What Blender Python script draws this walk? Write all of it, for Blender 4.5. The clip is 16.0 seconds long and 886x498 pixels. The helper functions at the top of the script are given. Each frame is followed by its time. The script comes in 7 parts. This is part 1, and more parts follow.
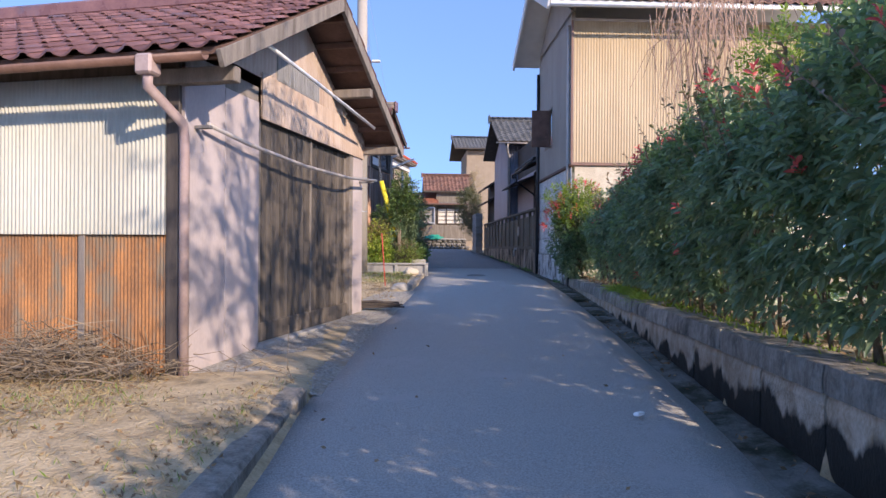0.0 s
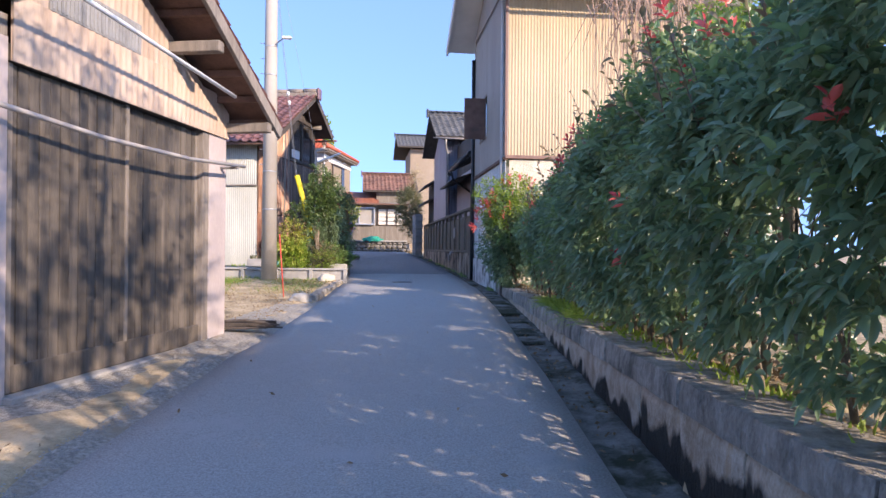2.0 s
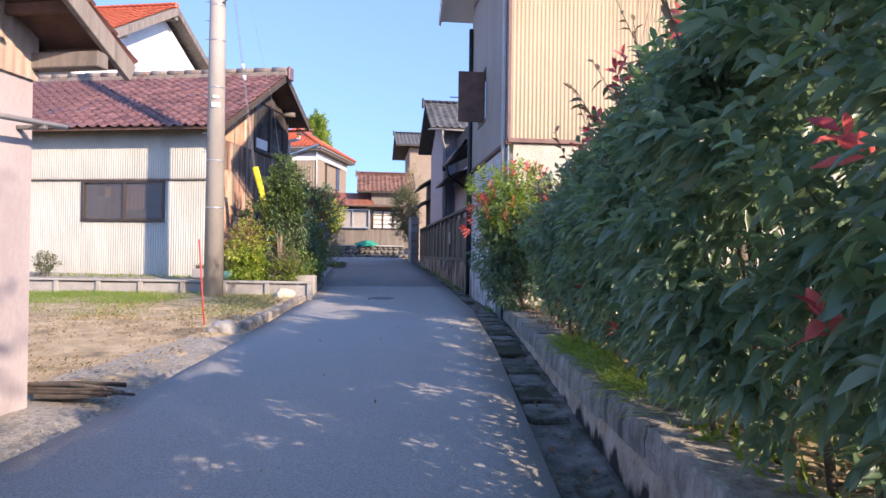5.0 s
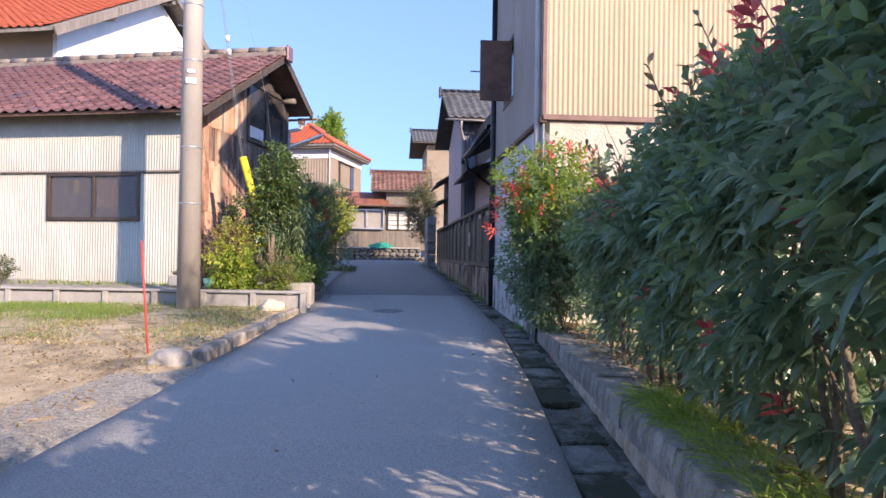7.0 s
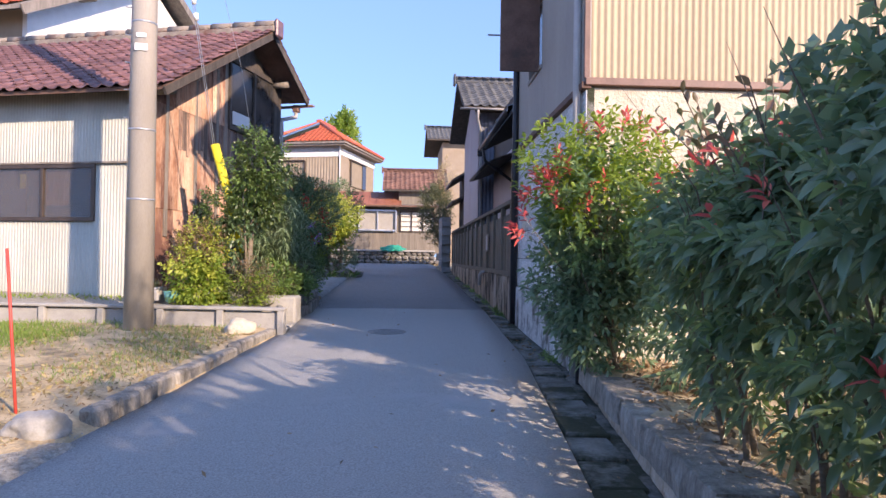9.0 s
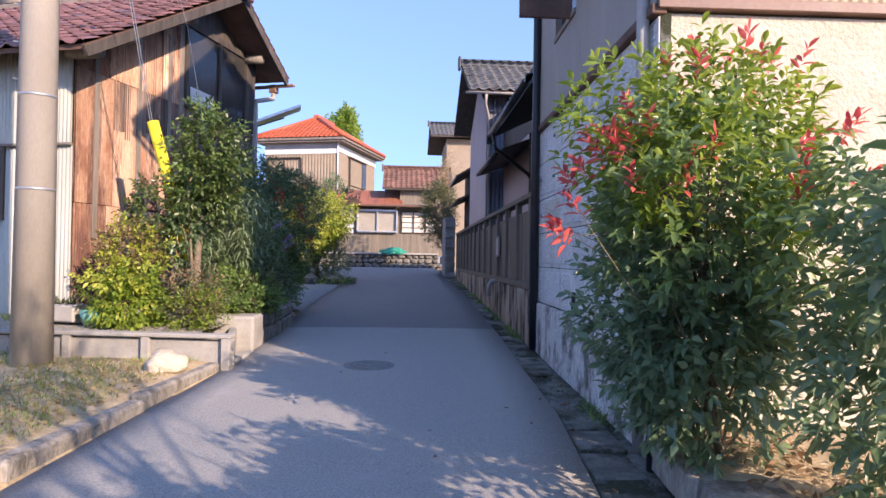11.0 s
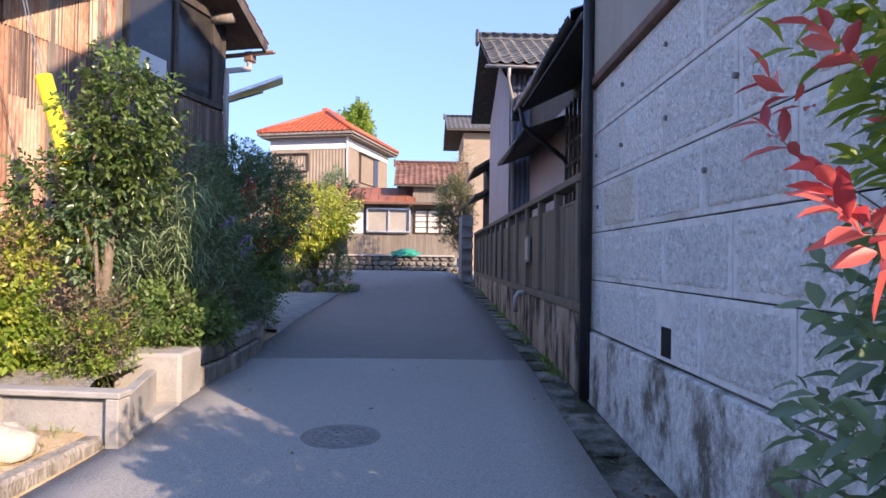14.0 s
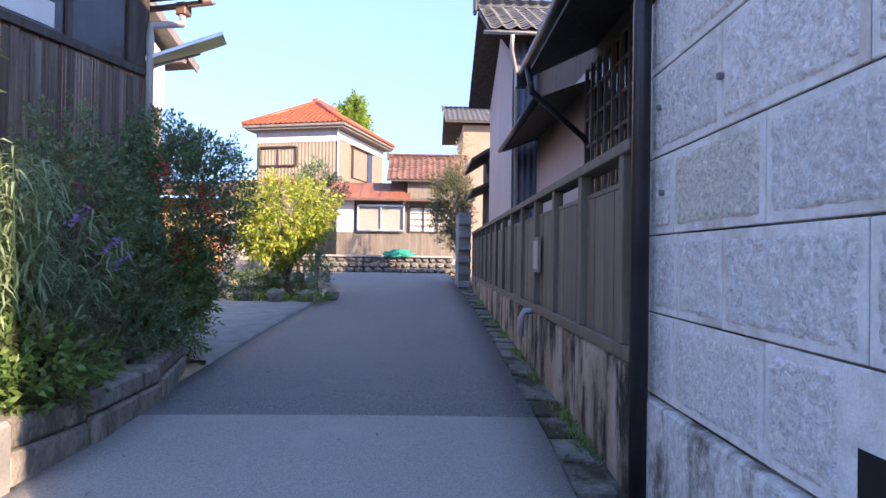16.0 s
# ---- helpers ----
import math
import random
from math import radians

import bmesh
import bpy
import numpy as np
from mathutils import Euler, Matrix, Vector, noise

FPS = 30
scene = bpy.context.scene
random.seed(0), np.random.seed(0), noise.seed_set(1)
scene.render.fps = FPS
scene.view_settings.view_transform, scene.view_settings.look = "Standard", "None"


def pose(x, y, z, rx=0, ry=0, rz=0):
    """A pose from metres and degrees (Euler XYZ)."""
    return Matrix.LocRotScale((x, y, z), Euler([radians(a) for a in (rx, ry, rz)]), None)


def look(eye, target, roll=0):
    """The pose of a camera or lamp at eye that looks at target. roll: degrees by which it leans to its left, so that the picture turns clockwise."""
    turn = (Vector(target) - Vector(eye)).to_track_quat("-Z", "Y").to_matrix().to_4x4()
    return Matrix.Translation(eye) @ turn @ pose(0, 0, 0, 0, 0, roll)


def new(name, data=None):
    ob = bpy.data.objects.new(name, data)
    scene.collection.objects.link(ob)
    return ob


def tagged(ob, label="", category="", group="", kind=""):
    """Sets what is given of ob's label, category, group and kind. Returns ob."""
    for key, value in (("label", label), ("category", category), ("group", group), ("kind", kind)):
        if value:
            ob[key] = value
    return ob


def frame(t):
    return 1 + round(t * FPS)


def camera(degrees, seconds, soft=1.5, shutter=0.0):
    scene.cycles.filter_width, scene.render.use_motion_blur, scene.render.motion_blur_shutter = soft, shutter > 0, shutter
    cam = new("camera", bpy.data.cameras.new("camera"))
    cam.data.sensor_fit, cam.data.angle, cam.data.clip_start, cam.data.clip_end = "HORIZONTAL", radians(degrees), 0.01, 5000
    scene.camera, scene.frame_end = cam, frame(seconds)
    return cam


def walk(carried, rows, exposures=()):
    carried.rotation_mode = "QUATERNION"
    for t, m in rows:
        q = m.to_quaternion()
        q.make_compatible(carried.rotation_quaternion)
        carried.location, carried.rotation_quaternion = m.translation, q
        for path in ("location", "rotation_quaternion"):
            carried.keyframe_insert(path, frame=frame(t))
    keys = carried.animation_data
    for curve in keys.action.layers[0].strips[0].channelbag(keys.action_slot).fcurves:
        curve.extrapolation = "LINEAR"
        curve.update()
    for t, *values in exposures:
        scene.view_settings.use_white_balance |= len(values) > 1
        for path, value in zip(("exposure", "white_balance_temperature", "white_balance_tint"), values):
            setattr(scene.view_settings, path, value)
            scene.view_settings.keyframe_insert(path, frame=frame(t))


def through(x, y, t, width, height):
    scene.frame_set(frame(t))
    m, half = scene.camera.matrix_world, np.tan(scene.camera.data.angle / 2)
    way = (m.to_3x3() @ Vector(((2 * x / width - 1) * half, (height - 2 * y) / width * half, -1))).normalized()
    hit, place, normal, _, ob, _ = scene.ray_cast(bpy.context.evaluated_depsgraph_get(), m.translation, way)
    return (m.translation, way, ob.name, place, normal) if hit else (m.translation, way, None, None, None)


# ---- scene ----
cam = camera(69.1, 16.0)
METRES, EYE, TILT, LEAN, TURN = 18.0, 1.4, 0.0, 0.0, -3.4
ROWS = [
    (0.0, 0.0, 0.0, 0.0, 0.0, -0.14, -0.4),
    (0.5, 0.0125, 0.0317, 0.0006, -1.67, -0.12, -0.37),
    (1.0, 0.0227, 0.06, 0.0007, -3.03, -0.04, -0.41),
    (1.5, 0.0365, 0.0895, 0.0008, -3.82, 0.01, -0.48),
    (2.0, 0.0471, 0.1207, 0.0024, -4.22, 0.08, -0.57),
    (2.5, 0.0541, 0.1514, 0.0035, -4.38, 0.13, -0.63),
    (3.0, 0.0619, 0.1827, 0.0054, -4.45, 0.19, -0.68),
    (3.5, 0.0675, 0.216, 0.0066, -4.45, 0.26, -0.72),
    (4.0, 0.0751, 0.2461, 0.0072, -4.37, 0.34, -0.73),
    (6.5, 0.0872, 0.4047, 0.0109, -2.27, 0.53, -0.85),
    (7.0, 0.0913, 0.4364, 0.0116, -1.99, 0.57, -0.82),
    (7.5, 0.0959, 0.4678, 0.0137, -1.66, 0.62, -0.8),
    (8.0, 0.0973, 0.5006, 0.0147, -1.25, 0.66, -0.84),
    (8.5, 0.1003, 0.5322, 0.0162, -0.81, 0.68, -0.85),
    (9.0, 0.1011, 0.5656, 0.0172, -0.42, 0.69, -0.86),
    (11.5, 0.1069, 0.7288, 0.025, 0.24, 0.93, -0.92),
    (12.0, 0.1076, 0.7527, 0.0282, 0.61, 1.08, -0.94),
    (12.5, 0.1054, 0.7735, 0.0294, 1.04, 1.21, -0.97),
    (13.0, 0.1047, 0.7914, 0.0282, 1.36, 1.2, -0.93),
    (13.5, 0.1038, 0.8171, 0.0274, 1.54, 1.05, -0.86),
    (14.0, 0.1078, 0.8487, 0.0274, 1.61, 0.83, -0.78),
    (14.5, 0.1139, 0.8809, 0.0285, 1.54, 0.7, -0.71),
    (15.0, 0.1155, 0.9162, 0.0305, 1.46, 0.64, -0.79),
    (15.5, 0.1184, 0.9511, 0.0317, 1.49, 0.64, -0.87),
    (16.0, 0.1166, 0.9839, 0.0342, 1.77, 0.68, -0.84),
]
EXPOSURES = [(0.0, 1.6, 6400, 19), (2.0, 1.98, 6450, 20), (9.0, 1.98, 6700, 22), (12.5, 2.0, 6800, 24), (14.0, 2.12, 6850, 23), (16.0, 2.55, 6950, 23)]
walk(cam, [(t, pose(0, 0, EYE, TILT, LEAN, TURN) @ pose(METRES * x, METRES * y, METRES * z, 90 + pitch, roll, yaw)) for t, x, y, z, yaw, pitch, roll in ROWS], EXPOSURES)

# ---- world, sun, exposure ----
SUN_AZ, SUN_EL = radians(39), radians(25)      # east of south, above the horizon
world = bpy.data.worlds.new("world")
scene.world = world
world.use_nodes = True
wn = world.node_tree.nodes
sky = wn.new("ShaderNodeTexSky")
sky.sky_type = "NISHITA"
sky.sun_disc = False
sky.sun_elevation = SUN_EL
sky.sun_rotation = radians(180) - SUN_AZ
sky.air_density, sky.dust_density, sky.ozone_density = 0.9, 0.25, 3.5
# a clear sky that stays blue down to the roofs
sky_co, sky_up, sky_n = wn.new("ShaderNodeTexCoord"), wn.new("ShaderNodeVectorMath"), wn.new("ShaderNodeVectorMath")
sky_up.operation, sky_n.operation = "ADD", "NORMALIZE"
sky_up.inputs[1].default_value = (0, 0, 0.42)
world.node_tree.links.new(sky_co.outputs["Generated"], sky_up.inputs[0])
world.node_tree.links.new(sky_up.outputs[0], sky_n.inputs[0])
world.node_tree.links.new(sky_n.outputs[0], sky.inputs[0])
world.node_tree.links.new(sky.outputs[0], wn["Background"].inputs[0])
wn["Background"].inputs[1].default_value = 0.15
sun = new("sun", bpy.data.lights.new("sun", "SUN"))
sun.data.energy, sun.data.angle, sun.data.color = 2.0, radians(0.53), (1.0, 0.83, 0.63)
TO_SUN = Vector((math.sin(SUN_AZ) * math.cos(SUN_EL), -math.cos(SUN_AZ) * math.cos(SUN_EL), math.sin(SUN_EL)))
sun.matrix_world = look(TO_SUN * 50, (0, 0, 0))

# ---- materials ----
def mat(name, c1, c2, scale=6.0, rough=0.8, bump=0.3, fine=60.0, metal=0.0, stretch=(1, 1, 1), c3=None, wear=0.5, vary=0.0, spec=0.4, dist=0.01, wear_scale=1.3):
    """Two scales of colour noise, a colour c3 for stains or pit shade, fine bump, and a little variation per object."""
    m = bpy.data.materials.new(name)
    m.use_nodes = True
    t = m.node_tree
    n, l = t.nodes, t.links
    b = n["Principled BSDF"]
    b.inputs["Roughness"].default_value = rough
    b.inputs["Metallic"].default_value = metal
    b.inputs["Specular IOR Level"].default_value = spec
    co = n.new("ShaderNodeTexCoord")
    mp = n.new("ShaderNodeMapping")
    mp.inputs["Scale"].default_value = stretch
    l.new(co.outputs["Object"], mp.inputs[0])
    info = n.new("ShaderNodeObjectInfo")
    add = n.new("ShaderNodeVectorMath")
    add.operation = "ADD"
    sc = n.new("ShaderNodeVectorMath")
    sc.operation = "SCALE"
    sc.inputs["Scale"].default_value = 17.0
    cmb = n.new("ShaderNodeCombineXYZ")
    for k in range(3):
        l.new(info.outputs["Random"], cmb.inputs[k])
    l.new(cmb.outputs[0], sc.inputs[0])
    l.new(mp.outputs[0], add.inputs[0])
    l.new(sc.outputs[0], add.inputs[1])

    def tex(s, d, r=0.6):
        q = n.new("ShaderNodeTexNoise")
        q.inputs["Scale"].default_value, q.inputs["Detail"].default_value, q.inputs["Roughness"].default_value = s, d, r
        l.new(add.outputs[0], q.inputs["Vector"])
        return q
    a, f = tex(scale, 5), tex(fine, 4)
    r1 = n.new("ShaderNodeValToRGB")
    r1.color_ramp.elements[0].position, r1.color_ramp.elements[1].position = 0.32, 0.68
    r1.color_ramp.elements[0].color, r1.color_ramp.elements[1].color = (*c1, 1), (*c2, 1)
    mixf = n.new("ShaderNodeMath")
    mixf.operation = "MULTIPLY_ADD"
    mixf.inputs[1].default_value, mixf.inputs[2].default_value = 0.45, -0.225
    l.new(f.outputs[0], mixf.inputs[0])
    sm = n.new("ShaderNodeMath")
    sm.operation = "ADD"
    l.new(a.outputs[0], sm.inputs[0])
    l.new(mixf.outputs[0], sm.inputs[1])
    l.new(sm.outputs[0], r1.inputs[0])
    col = r1.outputs[0]
    if c3 is not None:
        w = tex(wear_scale, 6, 0.7)
        r2 = n.new("ShaderNodeValToRGB")
        r2.color_ramp.elements[0].position, r2.color_ramp.elements[1].position = wear, wear + 0.12
        l.new(w.outputs[0], r2.inputs[0])
        mx = n.new("ShaderNodeMix")
        mx.data_type = "RGBA"
        l.new(r2.outputs[0], mx.inputs["Factor"])
        l.new(col, mx.inputs["A"])
        mx.inputs["B"].default_value = (*c3, 1)
        col = mx.outputs["Result"]
    if vary:
        hs = n.new("ShaderNodeHueSaturation")
        mr = n.new("ShaderNodeMapRange")
        mr.inputs["To Min"].default_value, mr.inputs["To Max"].default_value = 1 - vary, 1 + vary
        l.new(info.outputs["Random"], mr.inputs[0])
        l.new(mr.outputs[0], hs.inputs["Value"])
        l.new(col, hs.inputs["Color"])
        col = hs.outputs[0]
    l.new(col, b.inputs["Base Color"])
    rr = n.new("ShaderNodeMapRange")
    rr.inputs["To Min"].default_value, rr.inputs["To Max"].default_value = max(0.03, rough - 0.12), min(1, rough + 0.12)
    l.new(a.outputs[0], rr.inputs[0])
    l.new(rr.outputs[0], b.inputs["Roughness"])
    if bump:
        bp = n.new("ShaderNodeBump")
        bp.inputs["Strength"].default_value, bp.inputs["Distance"].default_value = bump, dist
        sm2 = n.new("ShaderNodeMath")
        sm2.operation = "ADD"
        l.new(f.outputs[0], sm2.inputs[0])
        l.new(a.outputs[0], sm2.inputs[1])
        l.new(sm2.outputs[0], bp.inputs["Height"])
        l.new(bp.outputs[0], b.inputs["Normal"])
    return m


def leaf_mat(name, c1, c2, rough=0.4, through=0.25, spec=0.5, by_island=0.35):
    m = bpy.data.materials.new(name)
    m.use_nodes = True
    t = m.node_tree
    n, l = t.nodes, t.links
    b = n["Principled BSDF"]
    b.inputs["Roughness"].default_value = rough
    b.inputs["Specular IOR Level"].default_value = spec
    g = n.new("ShaderNodeNewGeometry")
    r = n.new("ShaderNodeValToRGB")
    r.color_ramp.elements[0].color, r.color_ramp.elements[1].color = (*c1, 1), (*c2, 1)
    l.new(g.outputs["Random Per Island"], r.inputs[0])
    l.new(r.outputs[0], b.inputs["Base Color"])
    tr = n.new("ShaderNodeBsdfTranslucent")
    hs = n.new("ShaderNodeHueSaturation")
    hs.inputs["Value"].default_value = 1.6
    hs.inputs["Hue"].default_value = 0.49
    l.new(r.outputs[0], hs.inputs["Color"])
    l.new(hs.outputs[0], tr.inputs[0])
    mx = n.new("ShaderNodeMixShader")
    mx.inputs[0].default_value = through
    l.new(b.outputs[0], mx.inputs[1])
    l.new(tr.outputs[0], mx.inputs[2])
    l.new(mx.outputs[0], n["Material Output"].inputs[0])
    return m


def glass_mat(name, tint, rough=0.05):
    m = bpy.data.materials.new(name)
    m.use_nodes = True
    b = m.node_tree.nodes["Principled BSDF"]
    b.inputs["Base Color"].default_value = (*tint, 1)
    b.inputs["Roughness"].default_value = rough
    b.inputs["Transmission Weight"].default_value = 1.0
    b.inputs["IOR"].default_value = 1.45
    return m


ASPHALT = mat("asphalt", (0.26, 0.252, 0.235), (0.48, 0.47, 0.44), 75, 0.85, 0.9, 160, c3=(0.42, 0.40, 0.385), wear=0.56, dist=0.008, wear_scale=0.9)
ASPHALT2 = mat("asphalt_old", (0.10, 0.098, 0.098), (0.40, 0.395, 0.39), 60.0, 0.75, 1.0, 120, c3=(0.265, 0.26, 0.258), wear=0.5, dist=0.015, wear_scale=0.7)
SOIL = mat("dry_soil", (0.38, 0.285, 0.165), (0.62, 0.49, 0.31), 3.2, 0.95, 1.0, 30, c3=(0.21, 0.17, 0.11), wear=0.535, dist=0.03)
GRAVEL = mat("gravelly_soil", (0.24, 0.225, 0.195), (0.54, 0.50, 0.43), 26.0, 0.95, 1.0, 60, c3=(0.40, 0.33, 0.235), wear=0.53, dist=0.03)
CONCRETE = mat("old_concrete", (0.30, 0.29, 0.265), (0.43, 0.41, 0.375), 3.0, 0.9, 0.5, 60, c3=(0.20, 0.19, 0.165), wear=0.6, dist=0.008)
CONCRETE_D = mat("mossy_concrete", (0.11, 0.108, 0.09), (0.27, 0.262, 0.235), 4.5, 0.92, 0.9, 50, c3=(0.04, 0.045, 0.024), wear=0.44, dist=0.015)
WALLSTONE = mat("weathered_stone", (0.20, 0.18, 0.15), (0.42, 0.385, 0.33), 9.0, 0.92, 1.0, 45, c3=(0.10, 0.095, 0.08), wear=0.54, vary=0.15, stretch=(1, 1, 0.5), dist=0.025, wear_scale=2.2)
STAINED = mat("stained_stone", (0.38, 0.27, 0.17), (0.62, 0.53, 0.43), 3.0, 0.92, 0.9, 45, c3=(0.032, 0.03, 0.024), wear=0.46, vary=0.25, stretch=(1, 1, 0.35), dist=0.02, wear_scale=2.6)
# c3 of both tuffs: dark specks that paint shade in the pecked pits
TUFF = mat("pale_tuff", (0.54, 0.53, 0.51), (0.97, 0.95, 0.92), 34.0, 0.93, 1.0, 80, c3=(0.34, 0.325, 0.305), wear=0.60, vary=0.08, dist=0.02, wear_scale=22)
TUFF_TAN = mat("tan_tuff", (0.50, 0.47, 0.40), (0.90, 0.85, 0.74), 34.0, 0.93, 1.0, 80, c3=(0.30, 0.27, 0.22), wear=0.585, vary=0.08, dist=0.02, wear_scale=22)
TUFF_BASE = mat("stained_tuff_base", (0.54, 0.52, 0.49), (0.84, 0.81, 0.77), 22, 0.93, 1.0, 50, c3=(0.17, 0.15, 0.12), wear=0.48, dist=0.025, wear_scale=2.0, stretch=(1, 1, 0.7))
MORTAR = mat("tooled_margin", (0.55, 0.54, 0.515), (0.74, 0.725, 0.70), 12, 0.95, 0.6, 60, c3=(0.46, 0.415, 0.35), wear=0.55)
PLASTER = mat("rough_plaster", (0.48, 0.425, 0.325), (0.60, 0.54, 0.43), 4, 0.92, 0.7, 26, c3=(0.45, 0.38, 0.30), wear=0.64, dist=0.03)
BEIGE_SHEET = mat("beige_sheet", (0.38, 0.295, 0.185), (0.46, 0.365, 0.235), 1.5, 0.6, 0.06, 40, c3=(0.46, 0.33, 0.20), wear=0.66, stretch=(1, 1, 0.25))
GREY_PANEL = mat("weathered_panel", (0.30, 0.27, 0.235), (0.38, 0.345, 0.30), 1.5, 0.75, 0.1, 50, c3=(0.22, 0.18, 0.15), wear=0.62, stretch=(1, 1, 0.3))
WHITE_SHEET = mat("white_sheet", (0.40, 0.395, 0.335), (0.51, 0.505, 0.43), 1.4, 0.5, 0.06, 30, c3=(0.50, 0.43, 0.28), wear=0.62, stretch=(1, 1, 0.35))
RUST_SHEET = mat("rusty_sheet", (0.16, 0.085, 0.045), (0.43, 0.20, 0.075), 2.2, 0.85, 0.4, 50, c3=(0.19, 0.15, 0.105), wear=0.48, stretch=(1.4, 1.4, 0.5), wear_scale=1.9)
RUST_WALL = mat("rust_streaked_sheet", (0.33, 0.15, 0.08), (0.60, 0.42, 0.30), 1.9, 0.85, 0.3, 40, c3=(0.15, 0.07, 0.05), wear=0.49, stretch=(1.4, 1.4, 0.3), wear_scale=1.5, vary=0.3)
MAUVE = mat("faded_mauve_sheet", (0.40, 0.345, 0.335), (0.52, 0.45, 0.43), 1.6, 0.7, 0.12, 40, c3=(0.36, 0.23, 0.17), wear=0.67, stretch=(1, 1, 0.45))
PINKISH = mat("faded_pink_sheet", (0.42, 0.31, 0.235), (0.56, 0.45, 0.36), 2.0, 0.75, 0.15, 40, c3=(0.38, 0.23, 0.14), wear=0.58, stretch=(2, 2, 0.3))
STREAKED = mat("streaked_boards", (0.10, 0.065, 0.05), (0.27, 0.20, 0.165), 3.0, 0.85, 0.4, 60, c3=(0.45, 0.42, 0.38), wear=0.62, stretch=(6, 6, 0.25), vary=0.35)
DARKWOOD = mat("dark_boards", (0.055, 0.045, 0.038), (0.12, 0.10, 0.085), 3.0, 0.8, 0.4, 70, c3=(0.17, 0.15, 0.125), wear=0.6, stretch=(4, 4, 0.35), vary=0.2)
DOORWOOD = mat("door_boards", (0.075, 0.063, 0.052), (0.15, 0.128, 0.105), 3.0, 0.8, 0.4, 70, c3=(0.20, 0.175, 0.145), wear=0.64, stretch=(4, 4, 0.3), vary=0.2)
GREYWOOD = mat("weathered_wood", (0.17, 0.145, 0.12), (0.30, 0.26, 0.22), 3.0, 0.85, 0.4, 60, c3=(0.10, 0.08, 0.065), wear=0.58, stretch=(3, 3, 0.4), vary=0.15)
BROWNWOOD = mat("brown_rafter_wood", (0.10, 0.055, 0.04), (0.19, 0.11, 0.08), 3.0, 0.8, 0.3, 60, c3=(0.07, 0.05, 0.04), wear=0.6, vary=0.12)
FENCEWOOD = mat("fence_board", (0.115, 0.096, 0.07), (0.20, 0.168, 0.125), 3.0, 0.7, 0.3, 70, c3=(0.10, 0.085, 0.07), wear=0.6, stretch=(3, 3, 0.3), vary=0.18)
HOUSEWOOD = mat("house_boards", (0.16, 0.135, 0.105), (0.26, 0.225, 0.18), 3.0, 0.85, 0.25, 60, c3=(0.38, 0.34, 0.29), wear=0.62, stretch=(4, 4, 0.3), vary=0.15)
TILE_BR = mat("glazed_tile_brown", (0.145, 0.07, 0.066), (0.225, 0.115, 0.10), 5, 0.30, 0.1, 30, c3=(0.12, 0.085, 0.105), wear=0.55, vary=0.3, spec=0.6)
TILE_RED = mat("glazed_tile_red", (0.40, 0.085, 0.035), (0.52, 0.13, 0.055), 5, 0.45, 0.1, 30, vary=0.18, spec=0.5)
TILE_MIX = mat("unglazed_tile_red", (0.13, 0.07, 0.053), (0.24, 0.125, 0.09), 5, 0.6, 0.1, 30, c3=(0.10, 0.085, 0.08), wear=0.58, vary=0.35)
TILE_GR = mat("grey_tile", (0.075, 0.08, 0.085), (0.13, 0.135, 0.14), 6, 0.45, 0.1, 30, c3=(0.19, 0.18, 0.17), wear=0.66, vary=0.25)
RIDGE_M = mat("weathered_ridge", (0.18, 0.15, 0.12), (0.30, 0.25, 0.20), 5, 0.85, 0.4, 30, c3=(0.14, 0.06, 0.045), wear=0.55, vary=0.15)
COPPER = mat("brown_gutter", (0.15, 0.085, 0.065), (0.22, 0.13, 0.10), 4, 0.5, 0.05, 40, c3=(0.10, 0.07, 0.06), wear=0.65)
GREY_PVC = mat("grey_pipe", (0.36, 0.33, 0.31), (0.46, 0.43, 0.40), 3, 0.5, 0.05, 40, c3=(0.28, 0.22, 0.19), wear=0.64)
PINK_PVC = mat("faded_red_pipe", (0.34, 0.25, 0.235), (0.44, 0.34, 0.31), 3, 0.55, 0.05, 40, c3=(0.25, 0.19, 0.17), wear=0.62)
BLACK_PVC = mat("black_pipe", (0.018, 0.017, 0.018), (0.035, 0.033, 0.035), 3, 0.35, 0.05, 40)
POLE_M = mat("pole_concrete", (0.34, 0.305, 0.26), (0.43, 0.39, 0.335), 2.0, 0.85, 0.2, 60, c3=(0.28, 0.235, 0.19), wear=0.62, stretch=(1, 1, 0.3))
WHITEPAINT = mat("white_plaster", (0.66, 0.66, 0.64), (0.76, 0.76, 0.74), 2, 0.8, 0.1, 40)
TANWALL = mat("tan_siding", (0.27, 0.215, 0.15), (0.32, 0.26, 0.185), 2, 0.75, 0.1, 40)
TANSTUCCO = mat("tan_stucco", (0.29, 0.23, 0.165), (0.34, 0.275, 0.205), 3, 0.9, 0.4, 60)
ALU = mat("aluminium", (0.55, 0.55, 0.55), (0.68, 0.68, 0.67), 4, 0.4, 0.03, 40, metal=0.7)
BROWNMETAL = mat("bronze_metal", (0.06, 0.045, 0.035), (0.10, 0.075, 0.06), 4, 0.45, 0.03, 40, metal=0.3)
REDROOF_M = mat("red_sheet_roof", (0.24, 0.085, 0.05), (0.36, 0.14, 0.08), 2, 0.6, 0.1, 40, c3=(0.16, 0.08, 0.06), wear=0.55, stretch=(1, 0.4, 1))
YELLOW = mat("yellow_plastic", (0.80, 0.62, 0.02), (0.86, 0.70, 0.04), 3, 0.45, 0.03, 40, c3=(0.5, 0.38, 0.03), wear=0.7)
REDPAINT = mat("red_paint", (0.55, 0.06, 0.05), (0.65, 0.09, 0.06), 4, 0.5, 0.03, 40)
